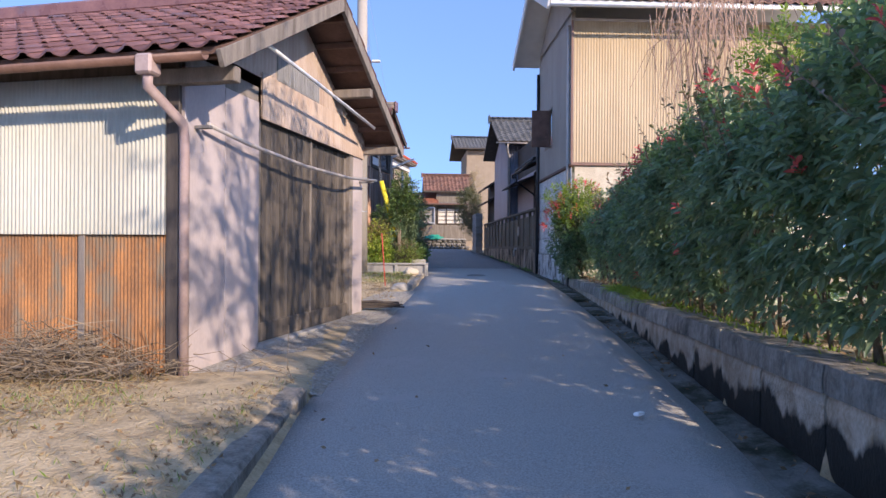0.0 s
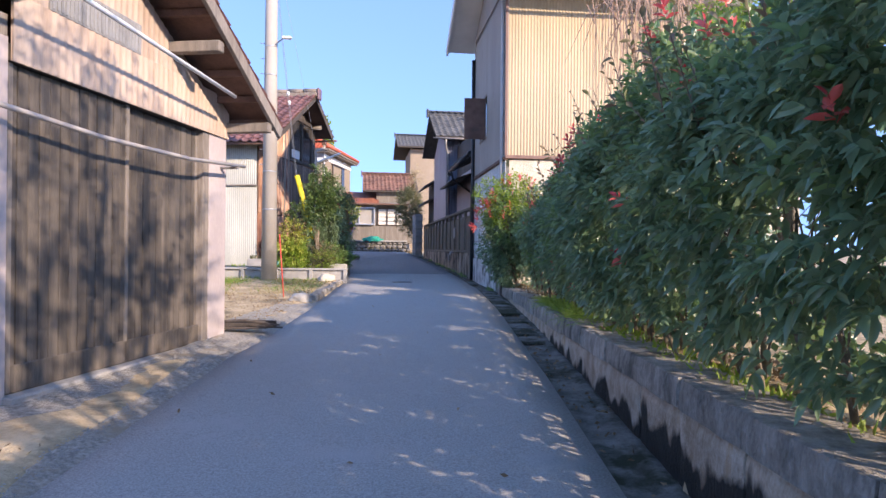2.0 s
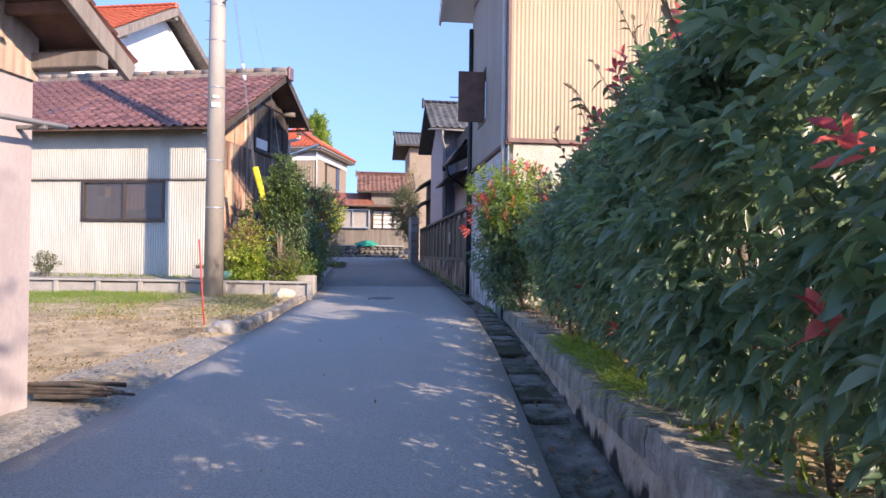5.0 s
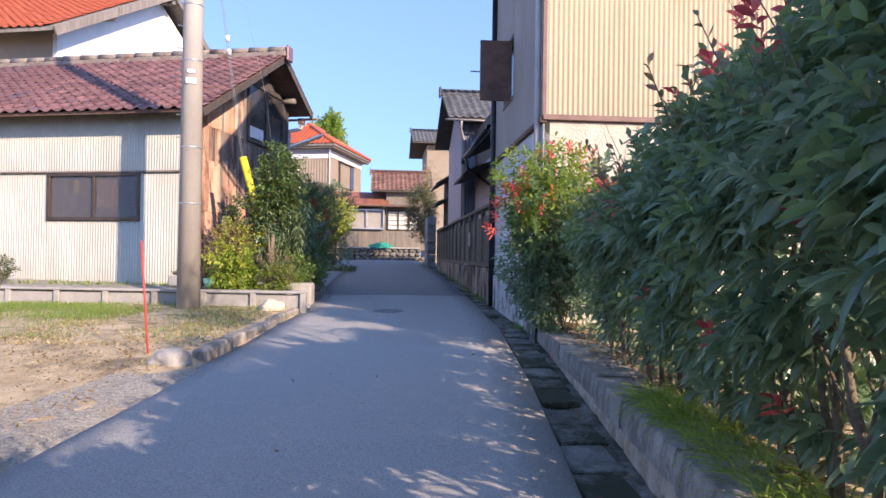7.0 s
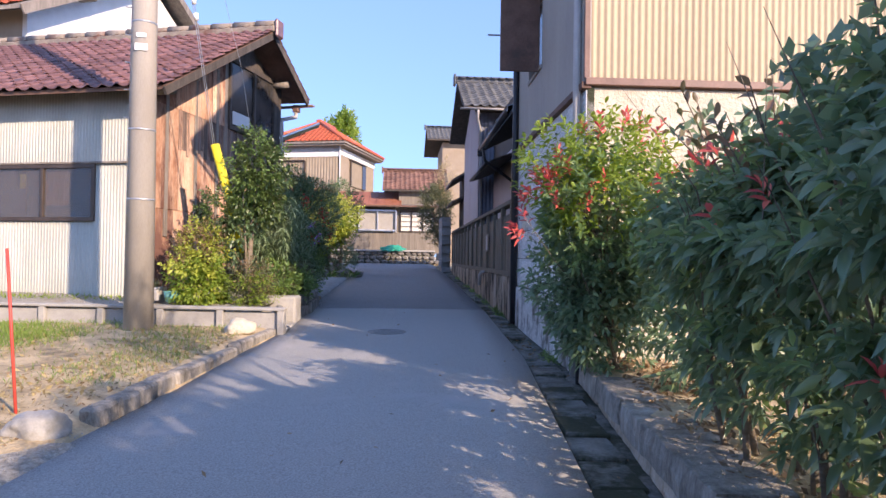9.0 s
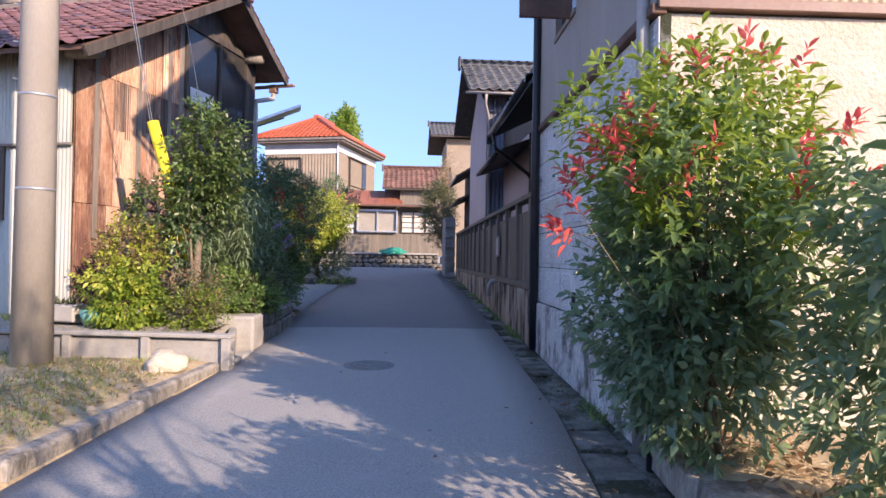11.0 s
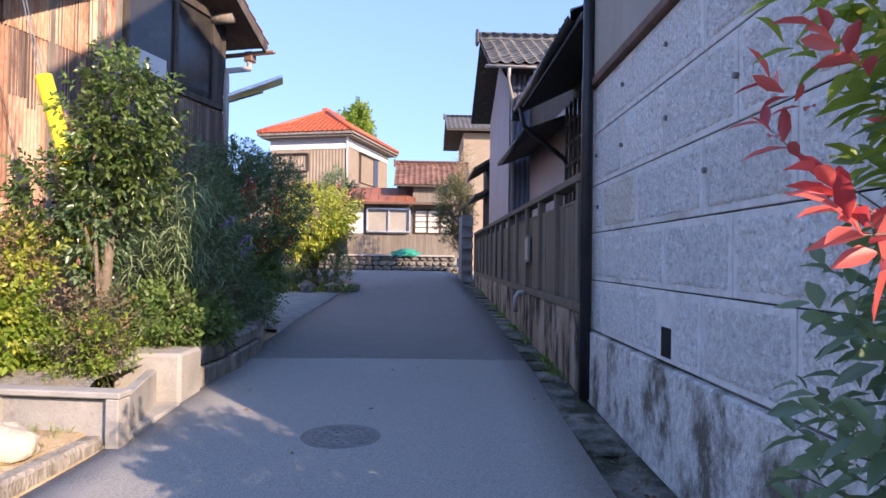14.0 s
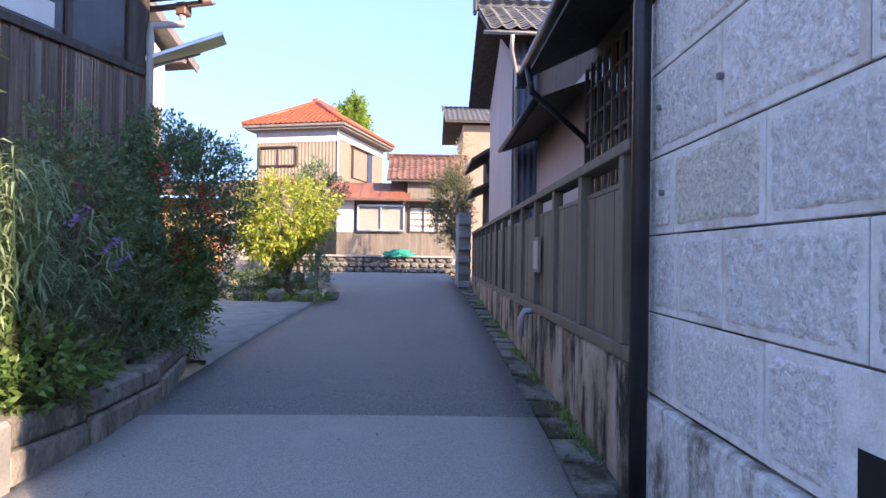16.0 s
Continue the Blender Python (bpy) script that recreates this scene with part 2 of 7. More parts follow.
WHITE = mat("white_paint", (0.75, 0.75, 0.73), (0.82, 0.82, 0.8), 4, 0.6, 0.03, 40)
STEEL = mat("galvanised_steel", (0.38, 0.39, 0.40), (0.5, 0.51, 0.52), 6, 0.45, 0.05, 60, metal=0.7)
IRON = mat("cast_iron", (0.15, 0.145, 0.14), (0.27, 0.26, 0.25), 8, 0.65, 0.3, 60, c3=(0.32, 0.305, 0.285), wear=0.58, metal=0.2)
GREENNET = mat("green_net", (0.01, 0.22, 0.15), (0.02, 0.33, 0.22), 9, 0.7, 0.8, 50, dist=0.02)
PINKWALL = mat("pinkish_steel_siding", (0.42, 0.33, 0.31), (0.48, 0.385, 0.36), 1.5, 0.6, 0.05, 40, stretch=(1, 1, 0.3))
SHADED_SIDING = mat("shaded_siding", (0.15, 0.16, 0.20), (0.20, 0.21, 0.255), 1.5, 0.6, 0.05, 40, stretch=(1, 1, 0.3))
BLOCK = mat("concrete_block", (0.22, 0.22, 0.22), (0.32, 0.32, 0.315), 4, 0.9, 0.5, 60, vary=0.1)
ROCK = mat("field_stone", (0.14, 0.13, 0.115), (0.27, 0.25, 0.22), 6, 0.9, 0.8, 30, c3=(0.32, 0.30, 0.27), wear=0.62, vary=0.3, dist=0.02)
BARK = mat("bark", (0.15, 0.12, 0.085), (0.27, 0.22, 0.16), 8, 0.9, 0.8, 50, c3=(0.10, 0.085, 0.06), wear=0.55, dist=0.02)
TWIG = mat("dry_twigs", (0.13, 0.10, 0.068), (0.27, 0.215, 0.15), 6, 0.9, 0.3, 50, vary=0.2)
CURTAIN = mat("curtain", (0.62, 0.58, 0.50), (0.74, 0.70, 0.62), 4, 0.9, 0.3, 40, stretch=(6, 6, 0.4))
INSIDE = mat("dim_interior", (0.035, 0.03, 0.027), (0.06, 0.052, 0.046), 2, 0.9, 0.1, 30)
GLASS = glass_mat("window_glass", (0.9, 0.93, 0.92), 0.03)
FROST = mat("frosted_glass", (0.30, 0.275, 0.23), (0.38, 0.35, 0.295), 1.5, 0.2, 0.02, 30)
SMOKY = glass_mat("dusty_glass", (0.42, 0.37, 0.33), 0.12)
SMOKY.node_tree.nodes["Principled BSDF"].inputs["Transmission Weight"].default_value = 0.82
RECESS_SHADE = mat("recess_shade", (0.006, 0.006, 0.006), (0.012, 0.011, 0.01), 2, 0.9, 0, 30)
DARKPANE = mat("dark_pane", (0.035, 0.033, 0.032), (0.06, 0.056, 0.053), 1.2, 0.18, 0.06, 8, spec=0.5, c3=(0.09, 0.08, 0.075), wear=0.6)
L_DARK = leaf_mat("leaf_dark_green", (0.105, 0.185, 0.10), (0.22, 0.315, 0.165), 0.36, 0.38, 1.0)
L_YOUNG = leaf_mat("leaf_young_green", (0.10, 0.18, 0.07), (0.21, 0.31, 0.11), 0.36, 0.45, 0.9)
L_BRONZE = leaf_mat("leaf_bronze_green", (0.13, 0.15, 0.06), (0.30, 0.17, 0.10), 0.38, 0.3, 0.8)
L_MID = leaf_mat("leaf_mid_green", (0.09, 0.165, 0.045), (0.20, 0.30, 0.08), 0.42, 0.35)
L_LIGHT = leaf_mat("leaf_light_green", (0.15, 0.24, 0.035), (0.30, 0.39, 0.06), 0.5, 0.42)
L_YEL = leaf_mat("leaf_yellow_green", (0.27, 0.33, 0.045), (0.50, 0.52, 0.10), 0.5, 0.32)
L_RED = leaf_mat("leaf_red", (0.42, 0.04, 0.045), (0.75, 0.17, 0.13), 0.35, 0.3)
L_OLIVE = leaf_mat("leaf_olive", (0.07, 0.085, 0.04), (0.16, 0.17, 0.08), 0.5, 0.25)
L_BLUE = leaf_mat("leaf_dull_green", (0.075, 0.14, 0.065), (0.17, 0.25, 0.11), 0.5, 0.2)
L_SAGE = leaf_mat("leaf_grey_green", (0.15, 0.22, 0.11), (0.30, 0.39, 0.22), 0.6, 0.25)
L_CAM = leaf_mat("leaf_camellia", (0.045, 0.085, 0.022), (0.12, 0.17, 0.045), 0.34, 0.22, 0.8)
L_DRY = leaf_mat("leaf_dry", (0.15, 0.10, 0.055), (0.32, 0.22, 0.12), 0.7, 0.2)
L_GRASS = leaf_mat("grass_blade", (0.10, 0.19, 0.03), (0.25, 0.33, 0.07), 0.5, 0.3)
L_TUFT = leaf_mat("bright_grass", (0.16, 0.27, 0.03), (0.36, 0.45, 0.08), 0.5, 0.4)
L_STRAW = leaf_mat("straw", (0.28, 0.22, 0.10), (0.45, 0.37, 0.20), 0.7, 0.2)
PURPLE = leaf_mat("purple_flower", (0.22, 0.12, 0.38), (0.36, 0.22, 0.5), 0.6, 0.2)

# ---- building helpers ----
def finish(bm, name, material, smooth=False):
    bmesh.ops.recalc_face_normals(bm, faces=bm.faces)
    me = bpy.data.meshes.new(name)
    bm.to_mesh(me)
    bm.free()
    me.materials.append(material)
    if smooth:
        me.polygons.foreach_set("use_smooth", [True] * len(me.polygons))
    return me


def part(name, bm, material, parent=None, label="", smooth=False, m=None):
    """One mesh object from a bmesh or a mesh, under a thing or a part."""
    me = finish(bm, name, material, smooth) if isinstance(bm, bmesh.types.BMesh) else bm
    if not me.materials:
        me.materials.append(material)
    ob = new(name, me)
    if parent is not None:
        ob.parent = parent
    if m is not None:
        ob.matrix_basis = m
    if label:
        ob["label"] = label
    return ob


def thing(name, label, category, m=None, group="", kind=""):
    ob = tagged(new(name), label, category, group, kind)
    if m is not None:
        ob.matrix_basis = m
    return ob


def fixed(name, bm, material, label="", smooth=False):
    """A piece of the setting."""
    return tagged(part(name, bm, material, None, label, smooth), kind="structure")


def box(x0, x1, y0, y1, z0, z1, bevel=0.0, bm=None):
    bm2 = bmesh.new()
    v = [bm2.verts.new((x, y, z)) for z in (z0, z1) for y in (y0, y1) for x in (x0, x1)]
    for f in ((0, 2, 3, 1), (4, 5, 7, 6), (0, 1, 5, 4), (2, 6, 7, 3), (0, 4, 6, 2), (1, 3, 7, 5)):
        bm2.faces.new([v[i] for i in f])
    if bevel:
        bmesh.ops.bevel(bm2, geom=bm2.edges[:], offset=bevel, segments=1, affect="EDGES")
    if bm is None:
        return bm2
    me = bpy.data.meshes.new("tmp")
    bm2.to_mesh(me)
    bm2.free()
    bm.from_mesh(me)
    bpy.data.meshes.remove(me)
    return bm


def beam(a, b, w, h, bevel=0.004, up=(0, 0, 1)):
    """A squared timber from a to b."""
    a, b = Vector(a), Vector(b)
    d = b - a
    bm = box(-w / 2, w / 2, -h / 2, h / 2, 0, d.length, bevel)
    z = d.normalized()
    y = Vector(up)
    x = y.cross(z)
    x = x.normalized() if x.length > 1e-4 else Vector((1, 0, 0))
    y = z.cross(x)
    bm.transform(Matrix.Translation(a) @ Matrix((x, y, z)).transposed().to_4x4())
    return bm


def tube(points, radius, sides=10, bm=None, radii=None, caps=True):
    """A round pipe or limb along points."""
    bm = bmesh.new() if bm is None else bm
    pts = [Vector(p) for p in points]
    rings, x = [], None
    for i, p in enumerate(pts):
        d = (pts[min(i + 1, len(pts) - 1)] - pts[max(i - 1, 0)]).normalized()
        if x is None:
            x = d.orthogonal().normalized()
        x = (x - d * x.dot(d)).normalized()
        y = d.cross(x)
        r = radii[i] if radii else radius
        rings.append([bm.verts.new(p + (x * math.cos(k * math.tau / sides) + y * math.sin(k * math.tau / sides)) * r) for k in range(sides)])
    for a, b in zip(rings, rings[1:]):
        for k in range(sides):
            bm.faces.new((a[k], a[(k + 1) % sides], b[(k + 1) % sides], b[k]))
    if caps:
        bm.faces.new(rings[0][::-1])
        bm.faces.new(rings[-1])
    return bm


def half_pipe(a, b, r=0.055, sides=8):
    """An open half-round gutter from a to b, with thickness."""
    a, b = Vector(a), Vector(b)
    d = (b - a).normalized()
    s = d.cross(Vector((0, 0, 1))).normalized()
    bm = bmesh.new()
    prof = [(r * math.cos(math.pi + k * math.pi / sides), r * math.sin(math.pi + k * math.pi / sides)) for k in range(sides + 1)]
    prof += [(0.86 * r * math.cos(math.pi + k * math.pi / sides), 0.86 * r * math.sin(math.pi + k * math.pi / sides)) for k in range(sides, -1, -1)]
    rings = [[bm.verts.new(p + s * u + Vector((0, 0, v))) for u, v in prof] for p in (a, b)]
    n = len(prof)
    for k in range(n):
        bm.faces.new((rings[0][k], rings[0][(k + 1) % n], rings[1][(k + 1) % n], rings[1][k]))
    bm.faces.new(rings[0])
    bm.faces.new(rings[1][::-1])
    return bm


def np_mesh(name, verts, faces, material, smooth=False):
    """A mesh from arrays: verts (n, 3), faces (m, 3 or 4)."""
    verts, faces = np.asarray(verts, dtype=np.float32), np.asarray(faces, dtype=np.int32)
    me = bpy.data.meshes.new(name)
    k = faces.shape[1]
    me.vertices.add(len(verts))
    me.vertices.foreach_set("co", verts.ravel())
    me.loops.add(faces.size)
    me.loops.foreach_set("vertex_index", faces.ravel())
    me.polygons.add(len(faces))
    me.polygons.foreach_set("loop_start", np.arange(0, faces.size, k, dtype=np.int32))
    if smooth:
        me.polygons.foreach_set("use_smooth", np.ones(len(faces), dtype=bool))
    me.update(calc_edges=True)
    me.materials.append(material)
    return me


def grid_mesh(name, p, material, smooth=True):
    """A mesh from an array of points (rows, columns, 3)."""
    r, c = p.shape[:2]
    i = np.arange(r * c).reshape(r, c)
    f = np.stack([i[:-1, :-1], i[:-1, 1:], i[1:, 1:], i[1:, :-1]], -1).reshape(-1, 4)
    return np_mesh(name, p.reshape(-1, 3), f, material, smooth)


def corrugated(width, z0, z1, pitch=0.0762, amp=0.009, top=None, back=0.012, square=False):
    """A ribbed sheet in the plane y = 0 (ribs upright, bulging to -y), x from 0 to width; top: a function of x for a cut upper edge."""
    if square:
        step = np.array([0, 0.42, 0.5, 0.92])
        prof = np.array([0, 0, 1, 1]) * 2 * amp
    else:
        step = np.arange(6) / 6
        prof = amp * (1 + np.cos(step * math.tau))
    n = int(math.ceil(width / pitch))
    xs = np.minimum((np.arange(n)[:, None] + step[None]).ravel() * pitch, width)
    ys = -np.tile(prof, n)
    zt = np.array([top(x) for x in xs]) if top else np.full(len(xs), z1)
    cols = np.stack([np.stack([xs, ys, np.full(len(xs), z0)], 1), np.stack([xs, ys, zt], 1), np.stack([xs, np.full(len(xs), back), zt], 1), np.stack([xs, np.full(len(xs), back), np.full(len(xs), z0)], 1), np.stack([xs, ys, np.full(len(xs), z0)], 1)])
    return cols


def ribbed(name, width, z0, z1, material, parent, m=None, pitch=0.0762, amp=0.009, top=None, label="", square=False):
    return part(name, grid_mesh(name, corrugated(width, z0, z1, pitch, amp, top, square=square), material, False), material, parent, label, m=m)


def tile_mesh(name, w, length, material, lift=0.045):
    """One pantile: an S-shaped section, thick, x across, y up the slope, z off the roof."""
    u = np.linspace(0, 1, 9)
    prof = np.where(u < 0.62, -0.028 * np.sin(u / 0.62 * math.pi), 0.030 * np.sin((u - 0.62) / 0.38 * math.pi))
    p = []
    for y, z in ((0, lift - 0.022), (0, lift), (length, 0.006)):
        p.append(np.stack([u * w * 1.05, np.full(9, y), prof + z], 1))
    return grid_mesh(name, np.array(p), material, True)


def tiles(parent, origin, across, up, cols, rows, w, step, material, singles=True, name="roof_tile", cut=None):
    """Rows of pantiles on a slope from its lower corner: each one an object, or all joined into one mesh."""
    across, up = Vector(across).normalized(), Vector(up).normalized()
    n = across.cross(up).normalized()
    base = Matrix((across, up, n)).transposed().to_4x4()
    me = tile_mesh(name, w, step * 1.2, material)
    rng = random.Random(len(name) + cols * 31 + rows)
    co = np.empty(len(me.vertices) * 3, dtype=np.float32)
    me.vertices.foreach_get("co", co)
    co = co.reshape(-1, 3)
    fc = np.empty(len(me.loops), dtype=np.int32)
    me.loops.foreach_get("vertex_index", fc)
    fc = fc.reshape(-1, 4)
    vs, fs = [], []
    for r in range(rows):
        for c in range(cols):
            if cut and not cut(c, r):
                continue
            p = Vector(origin) + across * (c * w) + up * (r * step) + n * rng.uniform(0, 0.008)
            q = Matrix.Translation(p) @ base @ pose(0, 0, 0, rng.uniform(-0.8, 0.8), rng.uniform(-0.8, 0.8), rng.uniform(-0.6, 0.6))
            if singles:
                ob = new(name, me)
                ob.parent = parent
                ob.matrix_basis = q
            else:
                a = np.array(q)
                fs.append(fc + len(vs) * len(co))
                vs.append(co @ a[:3, :3].T + a[:3, 3])
    if not singles:
        ob = part("tile_field", np_mesh("tile_field", np.concatenate(vs), np.concatenate(fs), material, True), material, parent)
        ob["kind"] = "stuff"


def frame2(ox, oy, oz, ang):
    """A local frame turned by ang degrees about z."""
    return pose(ox, oy, oz, 0, 0, ang)


# ---- leaves ----
def leaf_cloud(pos, direction, length, width, rng, droop=0.3, fold=0.25):
    """Leaves at pos that point along direction: folded blades of four quads each. Arrays of verts and faces."""
    n = len(pos)
    d = direction / np.linalg.norm(direction, axis=1, keepdims=True)
    ref = rng.normal(size=(n, 3)) * 0.6 + np.array([0, 0, 1.0])
    s = np.cross(d, ref)
    s /= np.linalg.norm(s, axis=1, keepdims=True) + 1e-9
    up = np.cross(s, d)
    L = (length * rng.uniform(0.65, 1.2, n))[:, None]
    W = (width * rng.uniform(0.75, 1.2, n))[:, None]
    g = np.array([0, 0, -1.0])
    rows = []
    for f, wf in ((0.0, 0.12), (0.35, 0.95), (0.7, 0.8), (1.0, 0.06)):
        mid = pos + d * L * f + g * L * droop * f * f
        for side in (-1, 0, 1):
            rows.append(mid + s * W * 0.5 * wf * side + (up * W * fold * wf * (1 if side else 0)))
    v = np.stack(rows, 1).reshape(-1, 3)
    q = []
    for a in range(3):
        for b in range(2):
            i = a * 3 + b
            q.append((i, i + 1, i + 4, i + 3))
    f = (np.array(q)[None] + (np.arange(n) * 12)[:, None, None]).reshape(-1, 4)
    return v, f


def small_leaves(pos, direction, length, width, rng):
    """Cheap leaves: one bent quad pair each."""
    n = len(pos)
    d = direction / (np.linalg.norm(direction, axis=1, keepdims=True) + 1e-9)
    s = np.cross(d, rng.normal(size=(n, 3)) + np.array([0, 0, 0.8]))
    s /= np.linalg.norm(s, axis=1, keepdims=True) + 1e-9
    L = (length * rng.uniform(0.6, 1.3, n))[:, None]
    W = (width * rng.uniform(0.7, 1.2, n))[:, None]
    up = np.cross(s, d)
    v = np.stack([pos, pos + d * L * 0.5 + s * W * 0.5, pos + d * L + up * L * -0.15, pos + d * L * 0.5 - s * W * 0.5], 1).reshape(-1, 3)
    f = np.arange(n * 4).reshape(-1, 4)
    return v, f


def shoots(tips, dirs, rng, per=9, span=0.16, spread=0.9):
    """Leaf positions and directions spiralling up shoots that end at tips."""
    n = len(tips)
    dirs = dirs / np.linalg.norm(dirs, axis=1, keepdims=True)
    ref = np.cross(dirs, rng.normal(size=(n, 3)))
    ref /= np.linalg.norm(ref, axis=1, keepdims=True)
    oth = np.cross(dirs, ref)
    pos, out = [], []
    for k in range(per):
        a = k * 2.4 + rng.uniform(-0.3, 0.3, n)
        f = k / max(per - 1, 1)
        side = ref * np.cos(a)[:, None] + oth * np.sin(a)[:, None]
        pos.append(tips - dirs * span * (1 - f))
        out.append(side * spread * (1.15 - 0.5 * f) + dirs * (0.35 + 0.6 * f) + rng.normal(size=(n, 3)) * 0.12)
    return np.concatenate(pos), np.concatenate(out)


def ellipsoid_tips(rng, n, centre, radii, lumps=7, shell=0.75, low=-1.0):
    """Points in the outer part of a lumpy ellipsoid, and the directions out of it."""
    d = rng.normal(size=(n * 2, 3))
    d /= np.linalg.norm(d, axis=1, keepdims=True)
    d = d[d[:, 2] > low][:n]
    r = rng.uniform(shell ** 3, 1, len(d)) ** (1 / 3)
    axes = rng.normal(size=(lumps, 3))
    axes /= np.linalg.norm(axes, axis=1, keepdims=True)
    bump = np.max(d @ axes.T, axis=1)
    r = r * (0.62 + 0.45 * bump ** 3)
    return np.array(centre) + d * np.array(radii) * r[:, None], d / np.array(radii)


def limbs(rng, base, tips, r0, bm=None, fork=0.45):
    """A trunk from base, and limbs from it out to tips, thinner outwards."""
    bm = bmesh.new() if bm is None else bm
    base, tips = np.array(base, dtype=float), np.array(tips, dtype=float)
    mid = tips.mean(axis=0)
    top = base + (mid - base) * np.array([0.7, 0.7, max(0.8, fork)])
    knee = base + (top - base) * 0.5 + rng.normal(size=3) * 0.04 * np.linalg.norm(top - base)
    tube([base, knee, top], r0, 8, bm, [r0, r0 * 0.75, r0 * 0.4])
    for t in tips:
        f = rng.uniform(0.15, 1.0)
        s = base + (knee - base) * f * 2 if f < 0.5 else knee + (top - knee) * (f * 2 - 1)
        if f < 0.5:
            s = knee * (2 * f) + base * (1 - 2 * f)
        ln = np.linalg.norm(t - s)
        j = s + (t - s) * 0.5 + np.array([0, 0, 0.1 * ln]) + rng.normal(size=3) * 0.06 * ln
        tube([s, j, t], r0, 5, bm, [r0 * 0.4, r0 * 0.22, r0 * 0.06], False)
    return bm

# ---- the lie of the land ----
def gz(y):
    """Height of the lane's surface."""
    return float(np.interp(y, (-60, 0, 20, 23.7, 44, 60, 120, 2000), (-1.2, 0, 0.52, 0.66, 1.28, 1.4, 1.6, 2.0)))


def road_l(y):
    return float(np.interp(y, (-60, 3.4, 5.3, 9.3, 10.4, 15.2, 20, 23.2, 27, 31, 36.5, 40, 45), (-3.0, -0.86, -0.78, -0.5, -0.3, 0.22, 0.6, 0.62, 0.6, 0.62, 0.62, -0.6, -6)))


def road_r(y):
    return float(np.interp(y, (-60, 3.3, 5.05, 8.3, 13.8, 18, 22.5, 30, 37, 42, 45), (-3.5, 2.02, 2.36, 2.84, 3.56, 3.98, 4.12, 4.22, 4.2, 4.15, 4.1)))


def wall_x(y):
    """Lane-side face of the retaining wall."""
    return float(np.interp(y, (-40, 3.5, 17.0, 21.4, 60), (-2.7, 2.77, 4.36, 4.42, 4.9)))


def ditch(y):
    return float(np.interp(y, (-10, 6, 8.5, 12, 40), (0.26, 0.24, 0.15, 0.05, 0.04)))


def near_noise(x, y, s=1.0):
    return noise.noise((x * s, y * s, 3.3)) * 0.5 + noise.noise((x * s * 3, y * s * 3, 7.1)) * 0.2


def land(x, y):
    """Height of the bare ground."""
    g = gz(y)
    l, r = road_l(y), wall_x(y)
    if y < 46 and l + 0.1 < x < r + 0.12:
        return g - 0.5
    if x <= l + 0.1:
        k = min(1.0, max(0.0, (l + 0.1 - x) / 0.3))
        rise = float(np.interp(y, (-60, 4.6, 6.2, 14.0, 15.2, 19.8), (0.13, 0.13, 0.05, 0.03, 0.09, 0.09))) if y < 20.5 else (0.02 if y < 46 else 0.0)
        out = g + k * rise - (1 - k) * 0.03
        out += near_noise(x, y, 1.3) * 0.035 * min(1.0, abs(x - l) / 0.6)
        return out
    if y < 17.3:
        return g * 0.3 + 0.5 + near_noise(x, y, 1.5) * 0.05
    return g - 0.05


xs = np.unique(np.round(np.concatenate([-np.geomspace(12, 900, 14), np.arange(-12, 9, 0.2), np.geomspace(9, 900, 14)]), 3))
ys = np.unique(np.round(np.concatenate([-np.geomspace(4, 900, 12), np.arange(-4, 30, 0.25), np.geomspace(30, 1500, 24)]), 3))
P = np.array([[(x, y, land(x, y)) for x in xs] for y in ys])
ground = tagged(part("ground", grid_mesh("ground", P, SOIL), SOIL, None, "dry sandy soil with thin grass and gravel beside the lane"), kind="structure")

# the lane: asphalt up to the old patch, then coarser asphalt
def strip(name, y0, y1, fa, fb, n, material, zf, cols=9, step=0.25, label="", side=0.25):
    yy = np.linspace(y0, y1, max(2, int((y1 - y0) / step)))
    rows = []
    for y in yy:
        a, b = fa(y), fb(y)
        c = [(a, y, zf(a, y) - side)] + [(a + (b - a) * k / (cols - 1), y, zf(a + (b - a) * k / (cols - 1), y)) for k in range(cols)] + [(b, y, zf(b, y) - side)]
        rows.append(c)
    ob = part(name, grid_mesh(name, np.array(rows), material), material, None, label)
    return tagged(ob, kind="structure")


def camber(x, y):
    l, r = road_l(y), road_r(y)
    k = (x - l) / max(0.1, r - l)
    return gz(y) + 0.05 * k * (1 - k) + near_noise(x, y, 0.7) * 0.012


road = strip("road", -40, 23.1, lambda y: road_l(y) + 0.03 * near_noise(1, y, 3), road_r, 9, ASPHALT, camber, label="grey asphalt lane with worn patches")
road_2 = strip("road_old", 23.1, 45.4, road_l, road_r, 9, ASPHALT2, lambda x, y: camber(x, y) - 0.006, label="older coarse dark asphalt lane")
gutter = strip("gutter", -30, 44.5, lambda y: road_r(y) + 0.005, lambda y: wall_x(y) + 0.06, 5, CONCRETE_D, lambda x, y: gz(y) - ditch(y) - (0.03 if road_r(y) + 0.1 < x < wall_x(y) - 0.08 else 0), cols=6, label="mossy concrete roadside gutter")
drive = strip("pavement", 25.2, 32.0, lambda y: -9.0, lambda y: road_l(y) - 0.01, 5, CONCRETE, lambda x, y: gz(y) + 0.05, cols=5, label="worn concrete driveway opening off the lane")

